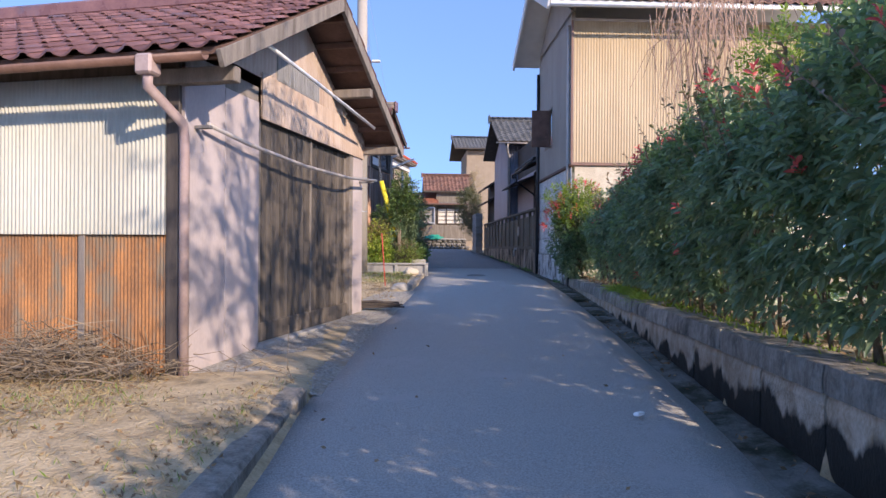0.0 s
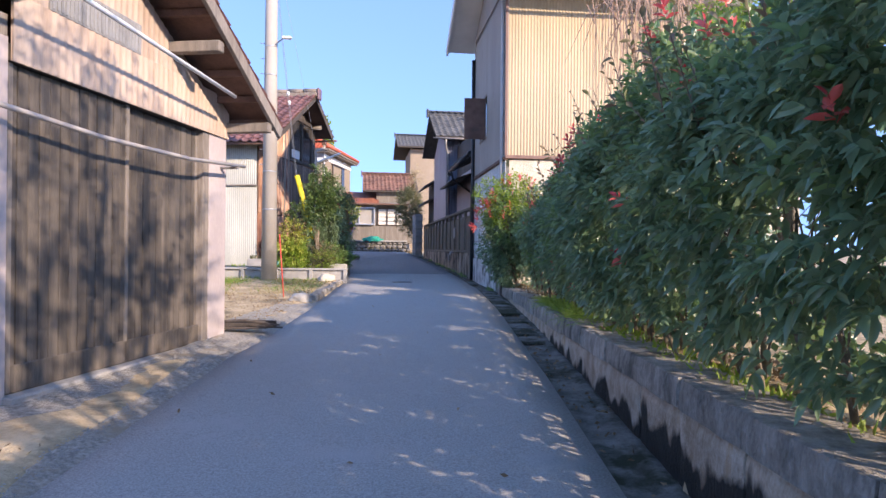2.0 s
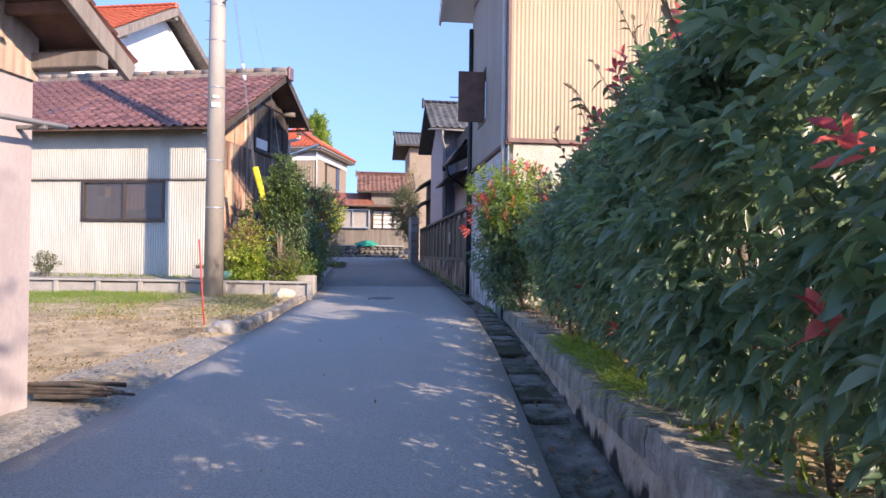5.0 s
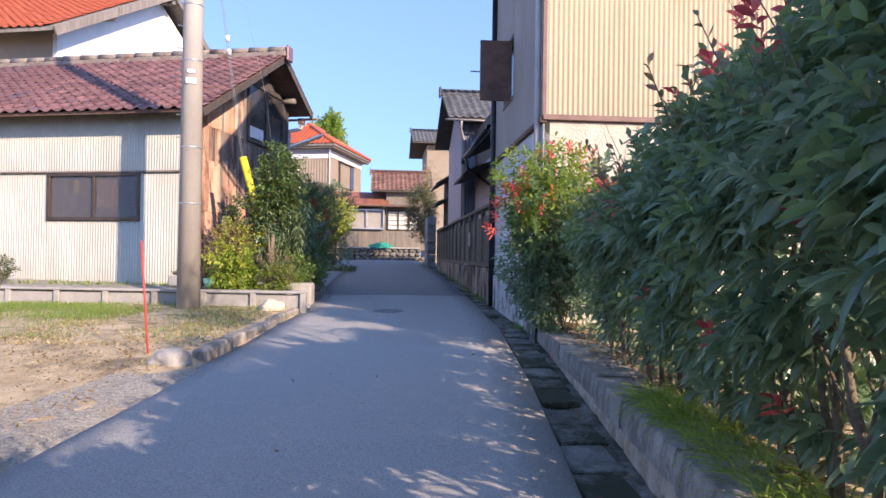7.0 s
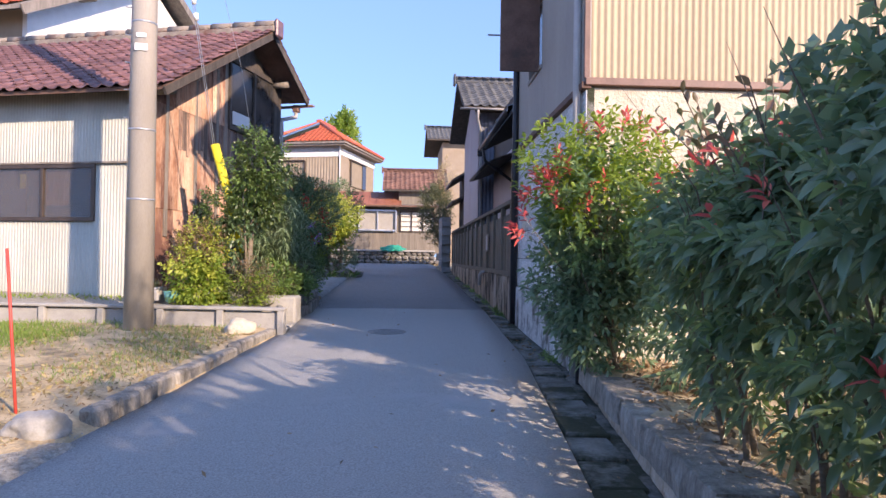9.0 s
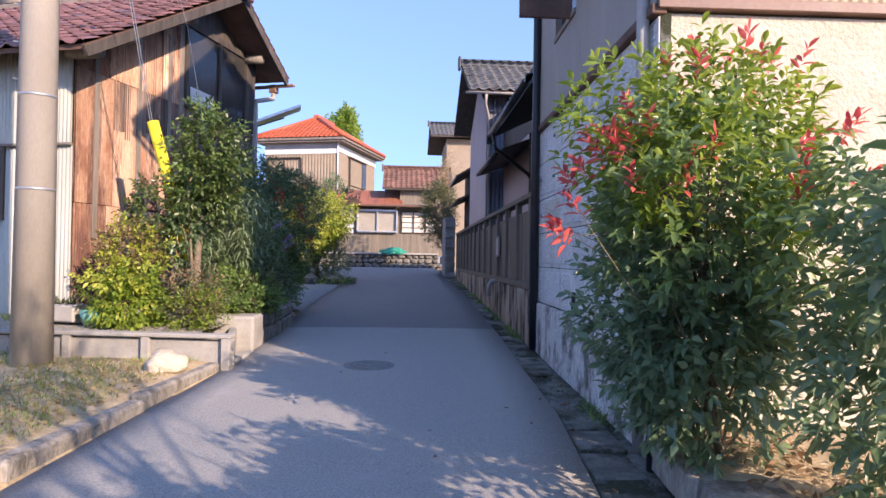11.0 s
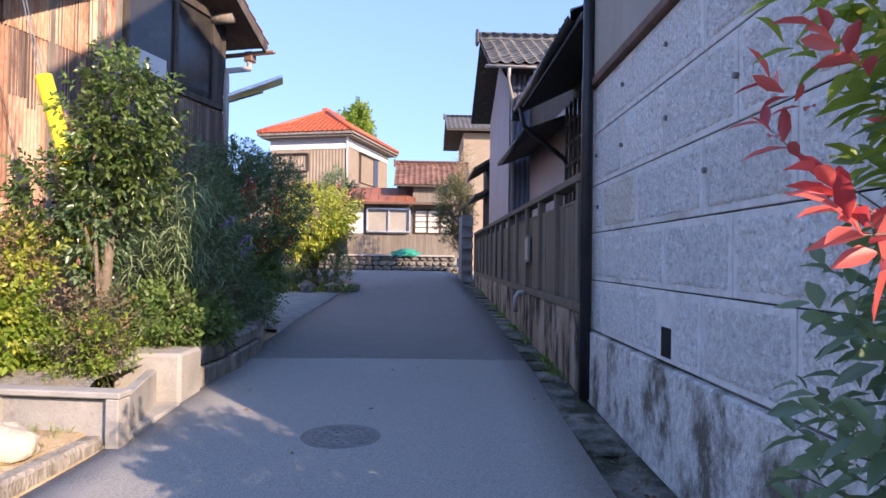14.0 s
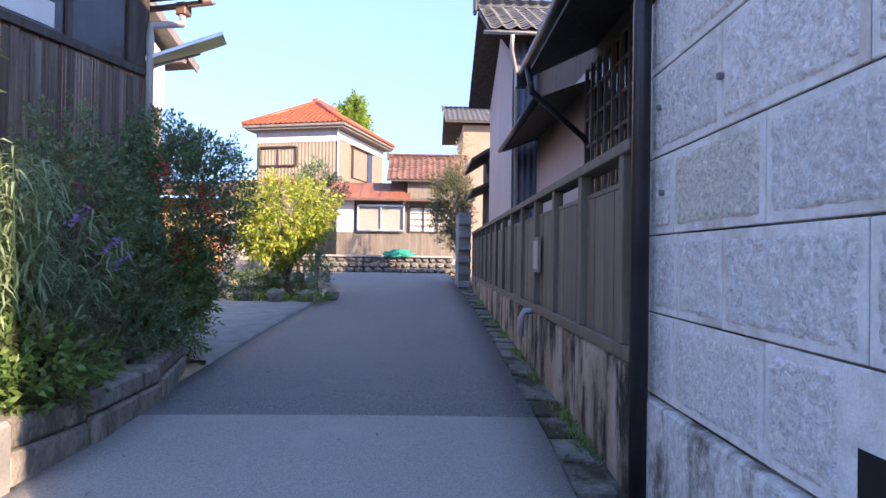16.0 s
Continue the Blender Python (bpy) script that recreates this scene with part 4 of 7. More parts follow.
for k, (a, b, x0, x1) in enumerate(((21.0, 21.5, 0.68, 0.70), (21.52, 22.3, 0.63, 0.72), (22.32, 23.6, 0.74, 0.70), (23.62, 25.0, 0.72, 0.42), (25.02, 26.2, 0.40, -0.15))):
    g = gz(a)
    ang = math.degrees(math.atan2(x1 - x0, b - a))
    if k == 0:
        part("stone", box(-0.62, 0, 0, b - a, 0.3, 1.0, 0.03), CONCRETE, lw, m=pose(x0, a, 0, 0, 0, -ang))
    else:
        part("stone", box(-0.3, 0, 0, b - a, 0.3, g + 0.20, 0.025), WALLSTONE, lw, m=pose(x0 + 0.03, a, 0, 0, 0, -ang))
        part("stone", box(-0.34, -0.03, 0, b - a, g + 0.205, g + 0.42 - 0.02 * k, 0.03), WALLSTONE, lw, m=pose(x0 + 0.03, a, 0, 0, 0, -ang - 1))
bank = [[(0.55 - 7 * i / 10 * (1 if j else 1), 19.95 + 0.09 * i * 0.9 + j * 0.55, 0.84 + 0.02 * j + 0.05 * near_noise(i, j)) for i in range(11)] for j in range(13)]
for j, row in enumerate(bank):
    for i, (x, yb_, z) in enumerate(row):
        row[i] = (min(x, float(np.interp(yb_, (19.9, 20.95, 21.1, 24, 26.3), (0.45, 0.12, 0.6, 0.6, -0.25)))) - 0.08, yb_, z + (0.04 * (yb_ - 20) * 0.5))
bank_ob = tagged(part("planting_bed", grid_mesh("planting_bed", np.array(bank), GRAVEL), GRAVEL, None, "raised bed of dark soil behind the planter wall"), kind="structure")

slab_ob = tagged(part("pavement_slab", box(-0.1, 0.7, 19.86, 20.99, 0.3, gz(20) + 0.055, 0.02), CONCRETE, None, "pale worn concrete slab between the planter and the lane"), kind="structure")

# ---- utility pole ----
pole = thing("utility_pole", "tall grey concrete utility pole with bands and bolts", "utility pole", pose(-1.33, 19.62, 0.45))
part("shaft", tube([(0, 0, -0.2), (0, 0, 11.5)], 0.2, 20, radii=[0.205, 0.13]), POLE_M, pole, smooth=True)
for z in (2.0, 3.0, 4.55, 5.55, 6.3):
    part("band", tube([(0, 0, z), (0, 0, z + 0.03)], 0.2, 20, radii=[0.206 - 0.0065 * z] * 2), STEEL, pole, smooth=True)

# ---- storehouse with stone block wall ----
rh = thing("storehouse", "two-storey storehouse with pale stone block base and beige ribbed sheet", "storehouse", frame2(4.44, 17.0, 0.0, -1.0))
# local y along the lane (west wall at x = 0), x to the east
RL, RW, BZ = 4.45, 7.5, 3.62
part("core", box(0.09, RW, 0.09, RL, 0.2, 7.6), GREY_PVC, rh)
part("mortar_face", box(0.0125, 0.09, 0.0, RL, 1.2, BZ - 0.02), CONCRETE_D, rh)
part("mortar_face", box(0.09, RW, 0.02, 0.09, 0.5, BZ - 0.02), PLASTER, rh, "rough cream plaster")
part("plinth", box(-0.05, 0.2, -0.03, RL, 0.1, 1.2, 0.015), TUFF_BASE, rh, "stained stone plinth")
rng = random.Random(8)
rowz = [1.215, 1.70, 2.16, 2.62, 3.12, 3.58]
def rough_block(y0, y1, z0, z1, seed, stone):
    """A stone face pecked rough inside a smooth margin, facing -x."""
    ny, nz = max(6, int((y1 - y0) / 0.022)), max(6, int((z1 - z0) / 0.022))
    p = np.zeros((nz + 1, ny + 1, 3))
    for a in range(nz + 1):
        for b in range(ny + 1):
            edge = min(a, nz - a, b, ny - b)
            yy, zz = y0 + (y1 - y0) * b / ny, z0 + (z1 - z0) * a / nz
            d = 0.012 if edge == 0 else -0.010 - 0.013 * noise.noise((yy * 24, zz * 24, seed)) - 0.011 * noise.noise((yy * 55, zz * 55, seed + 5))
            p[a, b] = (d, yy, zz)
    return grid_mesh("block", p, stone, False)
TAN = {(2, 3)}
COURSES = ((0, 0.85, 1.84, 3.06, 4.03), (0, 0.45, 1.45, 2.45, 3.44, 3.98), (0, 0.85, 1.83, 3.06, 4.05), (0, 0.4, 1.40, 2.45, 3.46), (0, 0.85, 1.83, 3.06, 3.98))
for r, course in enumerate(COURSES):
    for c, (y, y2) in enumerate(zip(course, course[1:] + (RL,))):
        z0, z1 = rowz[r] + 0.03, rowz[r + 1] - 0.03
        cuts = [(y + 0.035, 2.22), (2.58, y2 - 0.035)] if r == 0 and y < 2.4 < y2 else [(y + 0.035, y2 - 0.035)]
        for a, b in cuts:
            if b - a > 0.1:
                stone = TUFF_TAN if (r, c) in TAN else TUFF
                part("block", rough_block(a, b, z0, z1, r * 7 + a, stone), stone, rh)
        part("margin", box(-0.004, 0.0115, y + 0.004, y2 - 0.004, rowz[r] + 0.005, rowz[r + 1] - 0.005, 0.004), MORTAR, rh)
# flat black plate in place of the vent's shaded hole
part("vent", box(-0.0075, 0.0, 2.31, 2.49, 1.25, 1.45), RECESS_SHADE, rh, "small floor vent, its shaded recess painted black")
for yy, zz in ((1.4, 3.35), (2.41, 3.36), (3.42, 3.36), (1.4, 2.86), (2.41, 2.86), (3.45, 2.86), (4.2, 2.4), (4.25, 2.9), (1.78, 2.42)):
    part("iron_peg", tube([(-0.03, yy, zz), (-0.006, yy, zz)], 0.018, 8), IRON, rh, "rusty iron peg")
part("belt", box(-0.06, 0.05, -0.02, RL, 3.585, 3.66, 0.006), BROWNWOOD, rh, "dark timber belt course")
part("upper_wall", box(-0.03, 0.05, 0.0, 2.35, 3.66, 7.6, 0.003), GREY_PANEL, rh, "weathered grey-brown panel")
part("upper_wall", box(-0.03, 0.05, 2.35, 3.4, 3.66, 4.55, 0.003), GREY_PANEL, rh)
part("upper_wall", box(-0.03, 0.05, 2.35, 3.4, 5.65, 7.6, 0.003), GREY_PANEL, rh)
part("upper_wall", box(-0.03, 0.05, 3.4, RL, 3.66, 7.6, 0.003), GREY_PANEL, rh)
w = part("window", box(0.05, 0.08, 2.35, 3.4, 4.55, 5.65), DARKPANE, rh, "small upper window")
part("window_frame", box(-0.05, 0.03, 2.35, 3.4, 4.5, 4.56, 0.004), GREYWOOD, w)
part("window_frame", box(-0.05, 0.03, 2.35, 3.4, 5.64, 5.7, 0.004), GREYWOOD, w)
shut = part("shutter", box(-0.62, -0.03, 2.52, 2.57, 4.5, 5.62, 0.006), BROWNWOOD, rh, "red-brown shutter standing open")
part("stay", tube([(-0.8, 2.6, 5.05), (-0.02, 2.6, 5.05)], 0.012, 6), IRON, shut)
ribbed("beige_sheet", RW, 3.70, 7.5, BEIGE_SHEET, rh, pose(0.0, 0.03, 0), pitch=0.0762, amp=0.009, label="beige corrugated metal sheet")
part("flashing", box(-0.02, RW, -0.05, 0.05, 3.62, 3.70, 0.005), COPPER, rh, "rusty brown flashing")
part("corner_trim", box(-0.03, 0.03, -0.02, 0.03, 3.7, 7.5, 0.004), COPPER, rh)
part("downpipe", tube([(-0.07, 0.14, 7.4), (-0.07, 0.14, 0.3)], 0.045, 12), GREY_PVC, rh, "grey downpipe at the corner", True)
part("downpipe", tube([(-0.08, RL - 0.1, 7.2), (-0.08, RL - 0.1, 3.8), (-0.09, RL - 0.1, 3.5), (-0.09, RL - 0.1, 0.55)], 0.055, 14), BLACK_PVC, rh, "black downpipe", True)
part("downpipe", tube([(-0.10, -0.25, 1.4), (-0.10, -0.25, 0.3)], 0.05, 12), BLACK_PVC, rh, "black pipe stub", True)
# roof with its gable to the lane
for ye in (-0.75, RL + 0.75):
    bm = bmesh.new()
    for x in (-0.75, RW + 0.5):
        for yy, zz in ((RL / 2, 9.25), (ye, 9.25 - abs(ye - RL / 2) * 0.5)):
            for dz in (0, -0.1):
                bm.verts.new((x, yy, zz + dz))
    bm.verts.ensure_lookup_table()
    v = bm.verts
    for f in ((0, 2, 6, 4), (1, 5, 7, 3), (0, 1, 3, 2), (4, 6, 7, 5), (2, 3, 7, 6), (0, 4, 5, 1)):
        bm.faces.new([v[i] for i in f])
    part("roof_deck", bm, WHITEPAINT, rh, "white painted soffit")
    part("barge_board", beam((-0.80, RL / 2, 9.14), (-0.80, ye, 9.14 - abs(ye - RL / 2) * 0.5), 0.06, 0.26), WHITEPAINT, rh, "white painted barge board")
    part("gable_fill", box(0.0, 0.1, 0.05, RL, 7.5, 7.9), GREY_PANEL, rh)
bm = bmesh.new()
for x in (-0.025, 0.09):
    for yy, zz in ((0, 7.5), (RL / 2, 8.95), (RL, 7.5)):
        bm.verts.new((x, yy, zz + 0.25))
bm.verts.ensure_lookup_table()
v = bm.verts
for f in ((0, 1, 2), (5, 4, 3), (0, 3, 4, 1), (1, 4, 5, 2), (2, 5, 3, 0)):
    bm.faces.new([v[i] for i in f])
part("gable_wall", bm, GREY_PANEL, rh)
tiles(rh, (-0.78, -0.8, 9.27 - (RL / 2 + 0.8) * 0.5), (1, 0, 0), (0, 1, 0.5), 31, 6, 0.28, 0.25, TILE_MIX, True)
part("gutter_pipe", half_pipe((-0.8, -0.82, 7.62), (RW + 0.5, -0.82, 7.66), 0.06), WHITE, rh, "white gutter", smooth=True)

# ---- board fence ----
fence = thing("fence", "dark timber board fence on a stained concrete base", "fence", frame2(4.50, 21.55, 0, -0.6))
FL = 15.6
def fb(y):
    return 1.36 + 0.0 * y
part("base", box(-0.06, 0.14, 0.0, FL, 0.3, 1.36, 0.02), STAINED, fence, "stained concrete base wall")
part("bottom_rail", box(-0.07, 0.07, 0.0, FL, 1.362, 1.46, 0.008), FENCEWOOD, fence)
part("top_rail", box(-0.09, 0.09, 0.0, FL, 2.70, 2.78, 0.008), FENCEWOOD, fence, "dark weathered top rail")
k, y = 0, 0.15
while y < FL:
    part("post", box(-0.075, 0.02, y, y + 0.1, 1.46, 2.70, 0.006), FENCEWOOD, fence)
    nb = 4
    for b in range(nb):
        w = (1.18 - 0.1) / nb
        if y + 0.1 + (b + 1) * w < FL:
            part("board", box(-0.02 - 0.006 * (b % 2), 0.0, y + 0.1 + b * w + 0.003, y + 0.1 + (b + 1) * w - 0.002, 1.46, 2.5, 0.003), FENCEWOOD, fence)
    part("rail", box(-0.03, 0.01, y + 0.1, min(y + 1.18, FL), 2.5, 2.54, 0.004), FENCEWOOD, fence)
    y += 1.18
sg = part("sign_board", box(-0.085, -0.05, 3.4, 3.75, 1.85, 2.26, 0.005), GREYWOOD, fence, "small pale notice board")
part("sign_face", box(-0.089, -0.0855, 3.44, 3.71, 1.89, 2.22), GREY_PVC, sg)
part("drain_pipe", tube([(-0.02, 3.9, 1.36), (-0.16, 3.9, 1.36), (-0.2, 3.9, 1.28), (-0.2, 3.9, 1.05)], 0.04, 10), GREY_PVC, fence, "bent grey drain pipe", True)

# ---- dark house behind the fence ----
dh = thing("house", "old dark timber house with ribbed siding and grey tiled roofs", "house", pose(0, 0, 0))
part("main_wall", box(5.35, 5.5, 21.7, 30.3, 0.8, 6.0), DARKWOOD, dh)
ribbed("siding", 4.3, 1.0, 4.6, PINKWALL, dh, pose(5.345, 30.3, 0, 0, 0, -90), pitch=0.11, amp=0.005, square=True, label="brown ribbed siding")
lat = part("window", box(5.28, 5.34, 22.0, 25.9, 2.4, 4.5, 0.004), DARKPANE, dh, "dark lattice window")
for k in range(14):
    part("bar", box(5.22, 5.27, 22.0 + k * 0.3, 22.05 + k * 0.3, 2.4, 4.5, 0.004), DARKWOOD, lat)
for z in (2.4, 2.75, 3.1, 3.45, 3.8, 4.15, 4.45):
    part("bar", box(5.235, 5.262, 22.0, 25.9, z, z + 0.04, 0.003), DARKWOOD, lat)
# low eave over it
def slab(x0, z0, x1, z1, y0, y1, t=0.08):
    bm = bmesh.new()
    for yy in (y0, y1):
        for x, z in ((x0, z0), (x1, z1), (x1, z1 - t), (x0, z0 - t)):
            bm.verts.new((x, yy, z))
    bm.verts.ensure_lookup_table()
    v = bm.verts
    for f in ((0, 1, 2, 3), (7, 6, 5, 4), (0, 4, 5, 1), (1, 5, 6, 2), (2, 6, 7, 3), (3, 7, 4, 0)):
        bm.faces.new([v[i] for i in f])
    return bm
part("lean_roof", slab(4.42, 4.42, 8.5, 6.4, 21.6, 25.9), DARKWOOD, dh, "dark lean-to roof")
tiles(dh, (4.38, 25.95, 4.45), (0, -1, 0), (1, 0, 0.485), 15, 12, 0.28, 0.27, TILE_GR, False)
part("gutter_pipe", half_pipe((4.34, 21.6, 4.38), (4.34, 25.9, 4.34), 0.06), BLACK_PVC, dh, smooth=True)
part("rain_hopper", box(4.27, 4.41, 25.6, 25.75, 4.18, 4.36, 0.01), BLACK_PVC, dh)
part("downpipe", tube([(4.34, 25.2, 4.3), (4.4, 25.2, 4.0), (5.2, 25.9, 3.6), (5.27, 25.95, 3.5), (5.27, 25.95, 1.0)], 0.04, 8), BLACK_PVC, dh, smooth=True)
part("lean_roof", slab(4.65, 4.15, 6.5, 4.85, 26.0, 30.2, 0.06), DARKWOOD, dh)
part("gutter_pipe", half_pipe((4.6, 26.0, 4.15), (4.6, 30.2, 4.13), 0.05), BLACK_PVC, dh, smooth=True)
# two-storey bay
ribbed("siding", 4.5, 1.2, 7.0, PINKWALL, dh, pose(4.86, 34.8, 0, 0, 0, -90), pitch=0.12, amp=0.006, square=True, label="pinkish ribbed steel siding", top=lambda x: 6.05 + (2.2 - abs(x - 2.25)) * 0.5)
# the bay's shadowed side: its shade is painted in as a dark blue-grey
ribbed("siding", 4.6, 1.0, 6.3, SHADED_SIDING, dh, pose(4.87, 30.3, 0), pitch=0.12, amp=0.01, square=True, label="ribbed steel siding, its shadow put in as blue-grey")
part("bay_core", box(4.9, 10.0, 30.34, 34.8, 0.8, 6.2), DARKWOOD, dh)
def gable_roof(parent, x0, x1, y0, yr, y1, zr, sl, mats, w=0.28, step=0.26, t=0.09, singles=False, soff=DARKWOOD):
    for ye in (y0, y1):
        bm = bmesh.new()
        for x in (x0, x1):
            for yy, zz in ((yr, zr), (ye, zr - abs(ye - yr) * sl)):
                for dz in (0, -t):
                    bm.verts.new((x, yy, zz + dz))
        bm.verts.ensure_lookup_table()
        v = bm.verts
        for f in ((0, 2, 6, 4), (1, 5, 7, 3), (0, 1, 3, 2), (4, 6, 7, 5), (2, 3, 7, 6), (0, 4, 5, 1)):
            bm.faces.new([v[i] for i in f])
        part("roof_deck", bm, soff, parent)
        n = int((x1 - x0) / w)
        rows = int(abs(ye - yr) / math.cos(math.atan(sl)) / step) + 1
        if ye == y0:
            tiles(parent, (x0, ye - 0.04, zr + 0.02 - abs(ye - 0.04 - yr) * sl), (1, 0, 0), (0, 1, sl), n, rows, w, step, mats, singles)
        else:
            tiles(parent, (x1, ye + 0.04, zr + 0.02 - abs(ye + 0.04 - yr) * sl), (-1, 0, 0), (0, -1, sl), n, rows, w, step, mats, False)
    part("ridge", box(x0 - 0.05, x1, yr - 0.12, yr + 0.12, zr - 0.02, zr + 0.22, 0.04), mats, parent, "stacked ridge tiles")
    part("ridge_end", box(x0 - 0.12, x0 - 0.03, yr - 0.16, yr + 0.16, zr - 0.12, zr + 0.3, 0.04), mats, parent)
gable_roof(dh, 4.32, 10.5, 29.75, 32.6, 35.6, 7.85, 0.52, TILE_GR, singles=True)
part("gutter_pipe", half_pipe((4.2, 29.66, 6.3), (6.5, 29.66, 6.28), 0.055), GREY_PVC, dh, smooth=True)
part("downpipe", tube([(4.75, 29.66, 6.25), (4.75, 29.8, 6.0), (4.9, 30.2, 5.7), (4.95, 30.22, 1.2)], 0.04, 8), GREY_PVC, dh, smooth=True)
part("lean_roof", slab(4.4, 4.75, 5.6, 5.5, 35.3, 38.5, 0.1), DARKWOOD, dh)
part("lean_roof", slab(4.5, 4.0, 5.6, 4.5, 36.2, 39.5, 0.1), DARKWOOD, dh)
part("back_wall", box(5.1, 9, 34.8, 39.5, 0.9, 5.2), DARKWOOD, dh)

# ---- far end: block pillar, stone footing, old house, red-roofed house ----
pil = thing("block_wall", "grey concrete block wall beside the fence", "block wall")
for r in range(12):
    for c in range(5):
        part("block", box(4.22, 4.62, 38.0 + c * 0.4 + (0.2 if r % 2 else 0) + 0.005, 38.395 + c * 0.4 + (0.2 if r % 2 else 0), 1.05 + r * 0.2, 1.244 + r * 0.2, 0.006), BLOCK, pil)

# worn apron of broken concrete and gravel before the garage
yy = np.linspace(5.45, 14.6, 60)
rows = []
for y in yy:
    a = float(np.interp(y, (5.4, 6.0, 10.75, 11.2, 14.6), (-2.3, -2.0, -0.72, -1.2, -0.35))) + 0.1 * near_noise(2, y, 2)
    b = road_l(y) + 0.12
    rows.append([(a + (b - a) * k / 8, y, gz(y) + 0.022 + 0.04 * (1 - k / 8) * (1 if y < 11 else 0.6) + 0.02 * near_noise(a + (b - a) * k / 8, y, 4) * (1 - (k / 8) ** 3) - (0.03 if k == 8 else 0)) for k in range(9)])
tagged(part("verge", grid_mesh("verge", np.array(rows), GRAVEL), GRAVEL, None, "worn verge of gravel and broken concrete"), kind="structure")
rng = random.Random(21)
ap = thing("concrete_slabs", "broken pale concrete slabs along the garage sill", "slab", gar.matrix_basis.copy())
for a, b in ((1.4, 2.2), (2.25, 3.1), (3.2, 3.9), (3.95, 4.5), (0.0, 1.3)):
    part("slab", box(0.1, 0.1 + rng.uniform(0.2, 0.34), a, b, 0.0, 0.20 + rng.uniform(-0.02, 0.03), 0.03), CONCRETE, ap, m=pose(0, 0, 0, 0, rng.uniform(2, 6), 0))

def blocks_hip(parent, x0, x1, y0, y1, z, h, mats, over=0.6, w=0.3, step=0.3):
    """A hipped tiled roof on a rectangle, in the parent's frame."""
    x0, x1, y0, y1 = x0 - over, x1 + over, y0 - over, y1 + over
    half = min(x1 - x0, y1 - y0) / 2
    cx, cy = (x0 + x1) / 2, (y0 + y1) / 2
    rx, ry = max(0, (x1 - x0) / 2 - half), max(0, (y1 - y0) / 2 - half)
    bm = bmesh.new()
    c = [bm.verts.new(p) for p in ((x0, y0, z), (x1, y0, z), (x1, y1, z), (x0, y1, z), (cx - rx, cy - ry, z + h), (cx + rx, cy + ry, z + h))]
    d = [bm.verts.new((p[0], p[1], z - 0.12)) for p in ((x0, y0), (x1, y0), (x1, y1), (x0, y1))]
    bm.faces.new((c[0], c[1], c[4]) if ry > rx else (c[0], c[1], c[5], c[4]))
    bm.faces.new((c[1], c[2], c[5], c[4]) if ry > rx else (c[1], c[2], c[5]))
    bm.faces.new((c[2], c[3], c[5]) if ry > rx else (c[2], c[3], c[4], c[5]))
    bm.faces.new((c[3], c[0], c[4], c[5]) if ry > rx else (c[3], c[0], c[4]))
    for k in range(4):
        bm.faces.new((d[k], d[(k + 1) % 4], c[(k + 1) % 4], c[k]))
    bm.faces.new(d[::-1])
    part("roof_deck", bm, GREYWOOD, parent)
    sl = h / half
    up = math.sqrt(1 + sl * sl)
    rows = int(half * up / step)
    for (ox, oy), ax, ux, ln, top in (((x0, y0), (1, 0), (0, 1), x1 - x0, 2 * rx), ((x1, y0), (0, 1), (-1, 0), y1 - y0, 2 * ry)):
        n = int(ln / w)
        tiles(parent, (ox - ux[0] * 0.04, oy - ux[1] * 0.04, z + 0.03), (ax[0], ax[1], 0), (ux[0], ux[1], sl), n, rows, w, step, mats, False,
              cut=lambda c, r, ln=ln, top=top: r * step / up <= (c + 0.5) * w and r * step / up <= ln - (c + 0.5) * w)
    for a, b in (((x0, y0), (cx - rx, cy - ry)), ((x1, y0), (cx + rx, cy - ry)), ((x1, y1), (cx + rx, cy + ry))):
        part("hip_ridge", tube([(a[0], a[1], z + 0.1), (b[0], b[1], z + h + 0.1)], 0.12, 8), mats, parent, smooth=True)
    part("ridge", box(cx - rx - 0.2, cx + rx + 0.2, cy - ry - 0.2, cy + ry + 0.2, z + h - 0.05, z + h + 0.3, 0.06), mats, parent, "stacked ridge tiles")


def sliding_window(parent, x0, x1, z0, z1, y, fm, panes, label, depth=0.08, split=2, bars=0, glass=None):
    """A window in a wall that faces -y, in the parent's frame."""
    w = part("window", box(x0, x1, y + 0.05, y + 0.06, z0, z1), panes, parent, label)
    for a, b, c, d in ((x0, x1, z0 - 0.05, z0 + 0.03), (x0, x1, z1 - 0.03, z1 + 0.05), (x0 - 0.05, x0 + 0.03, z0, z1), (x1 - 0.03, x1 + 0.05, z0, z1)):
        part("window_frame", box(a, b, y - depth, y + 0.05, c, d, 0.006), fm, w)
    for k in range(1, split):
        xm = x0 + (x1 - x0) * k / split
        part("mullion", box(xm - 0.03, xm + 0.03, y - depth * 0.6, y + 0.045, z0, z1, 0.004), fm, w)
    for k in range(bars):
        zb = z0 + (z1 - z0) * (k + 1) / (bars + 1)
        part("glazing_bar", box(x0, x1, y - 0.01, y + 0.02, zb - 0.012, zb + 0.012), fm, w)
    if glass:
        part("pane", box(x0 + 0.03, x1 - 0.03, y + 0.005, y + 0.012, z0 + 0.03, z1 - 0.03), glass, w)
    return w


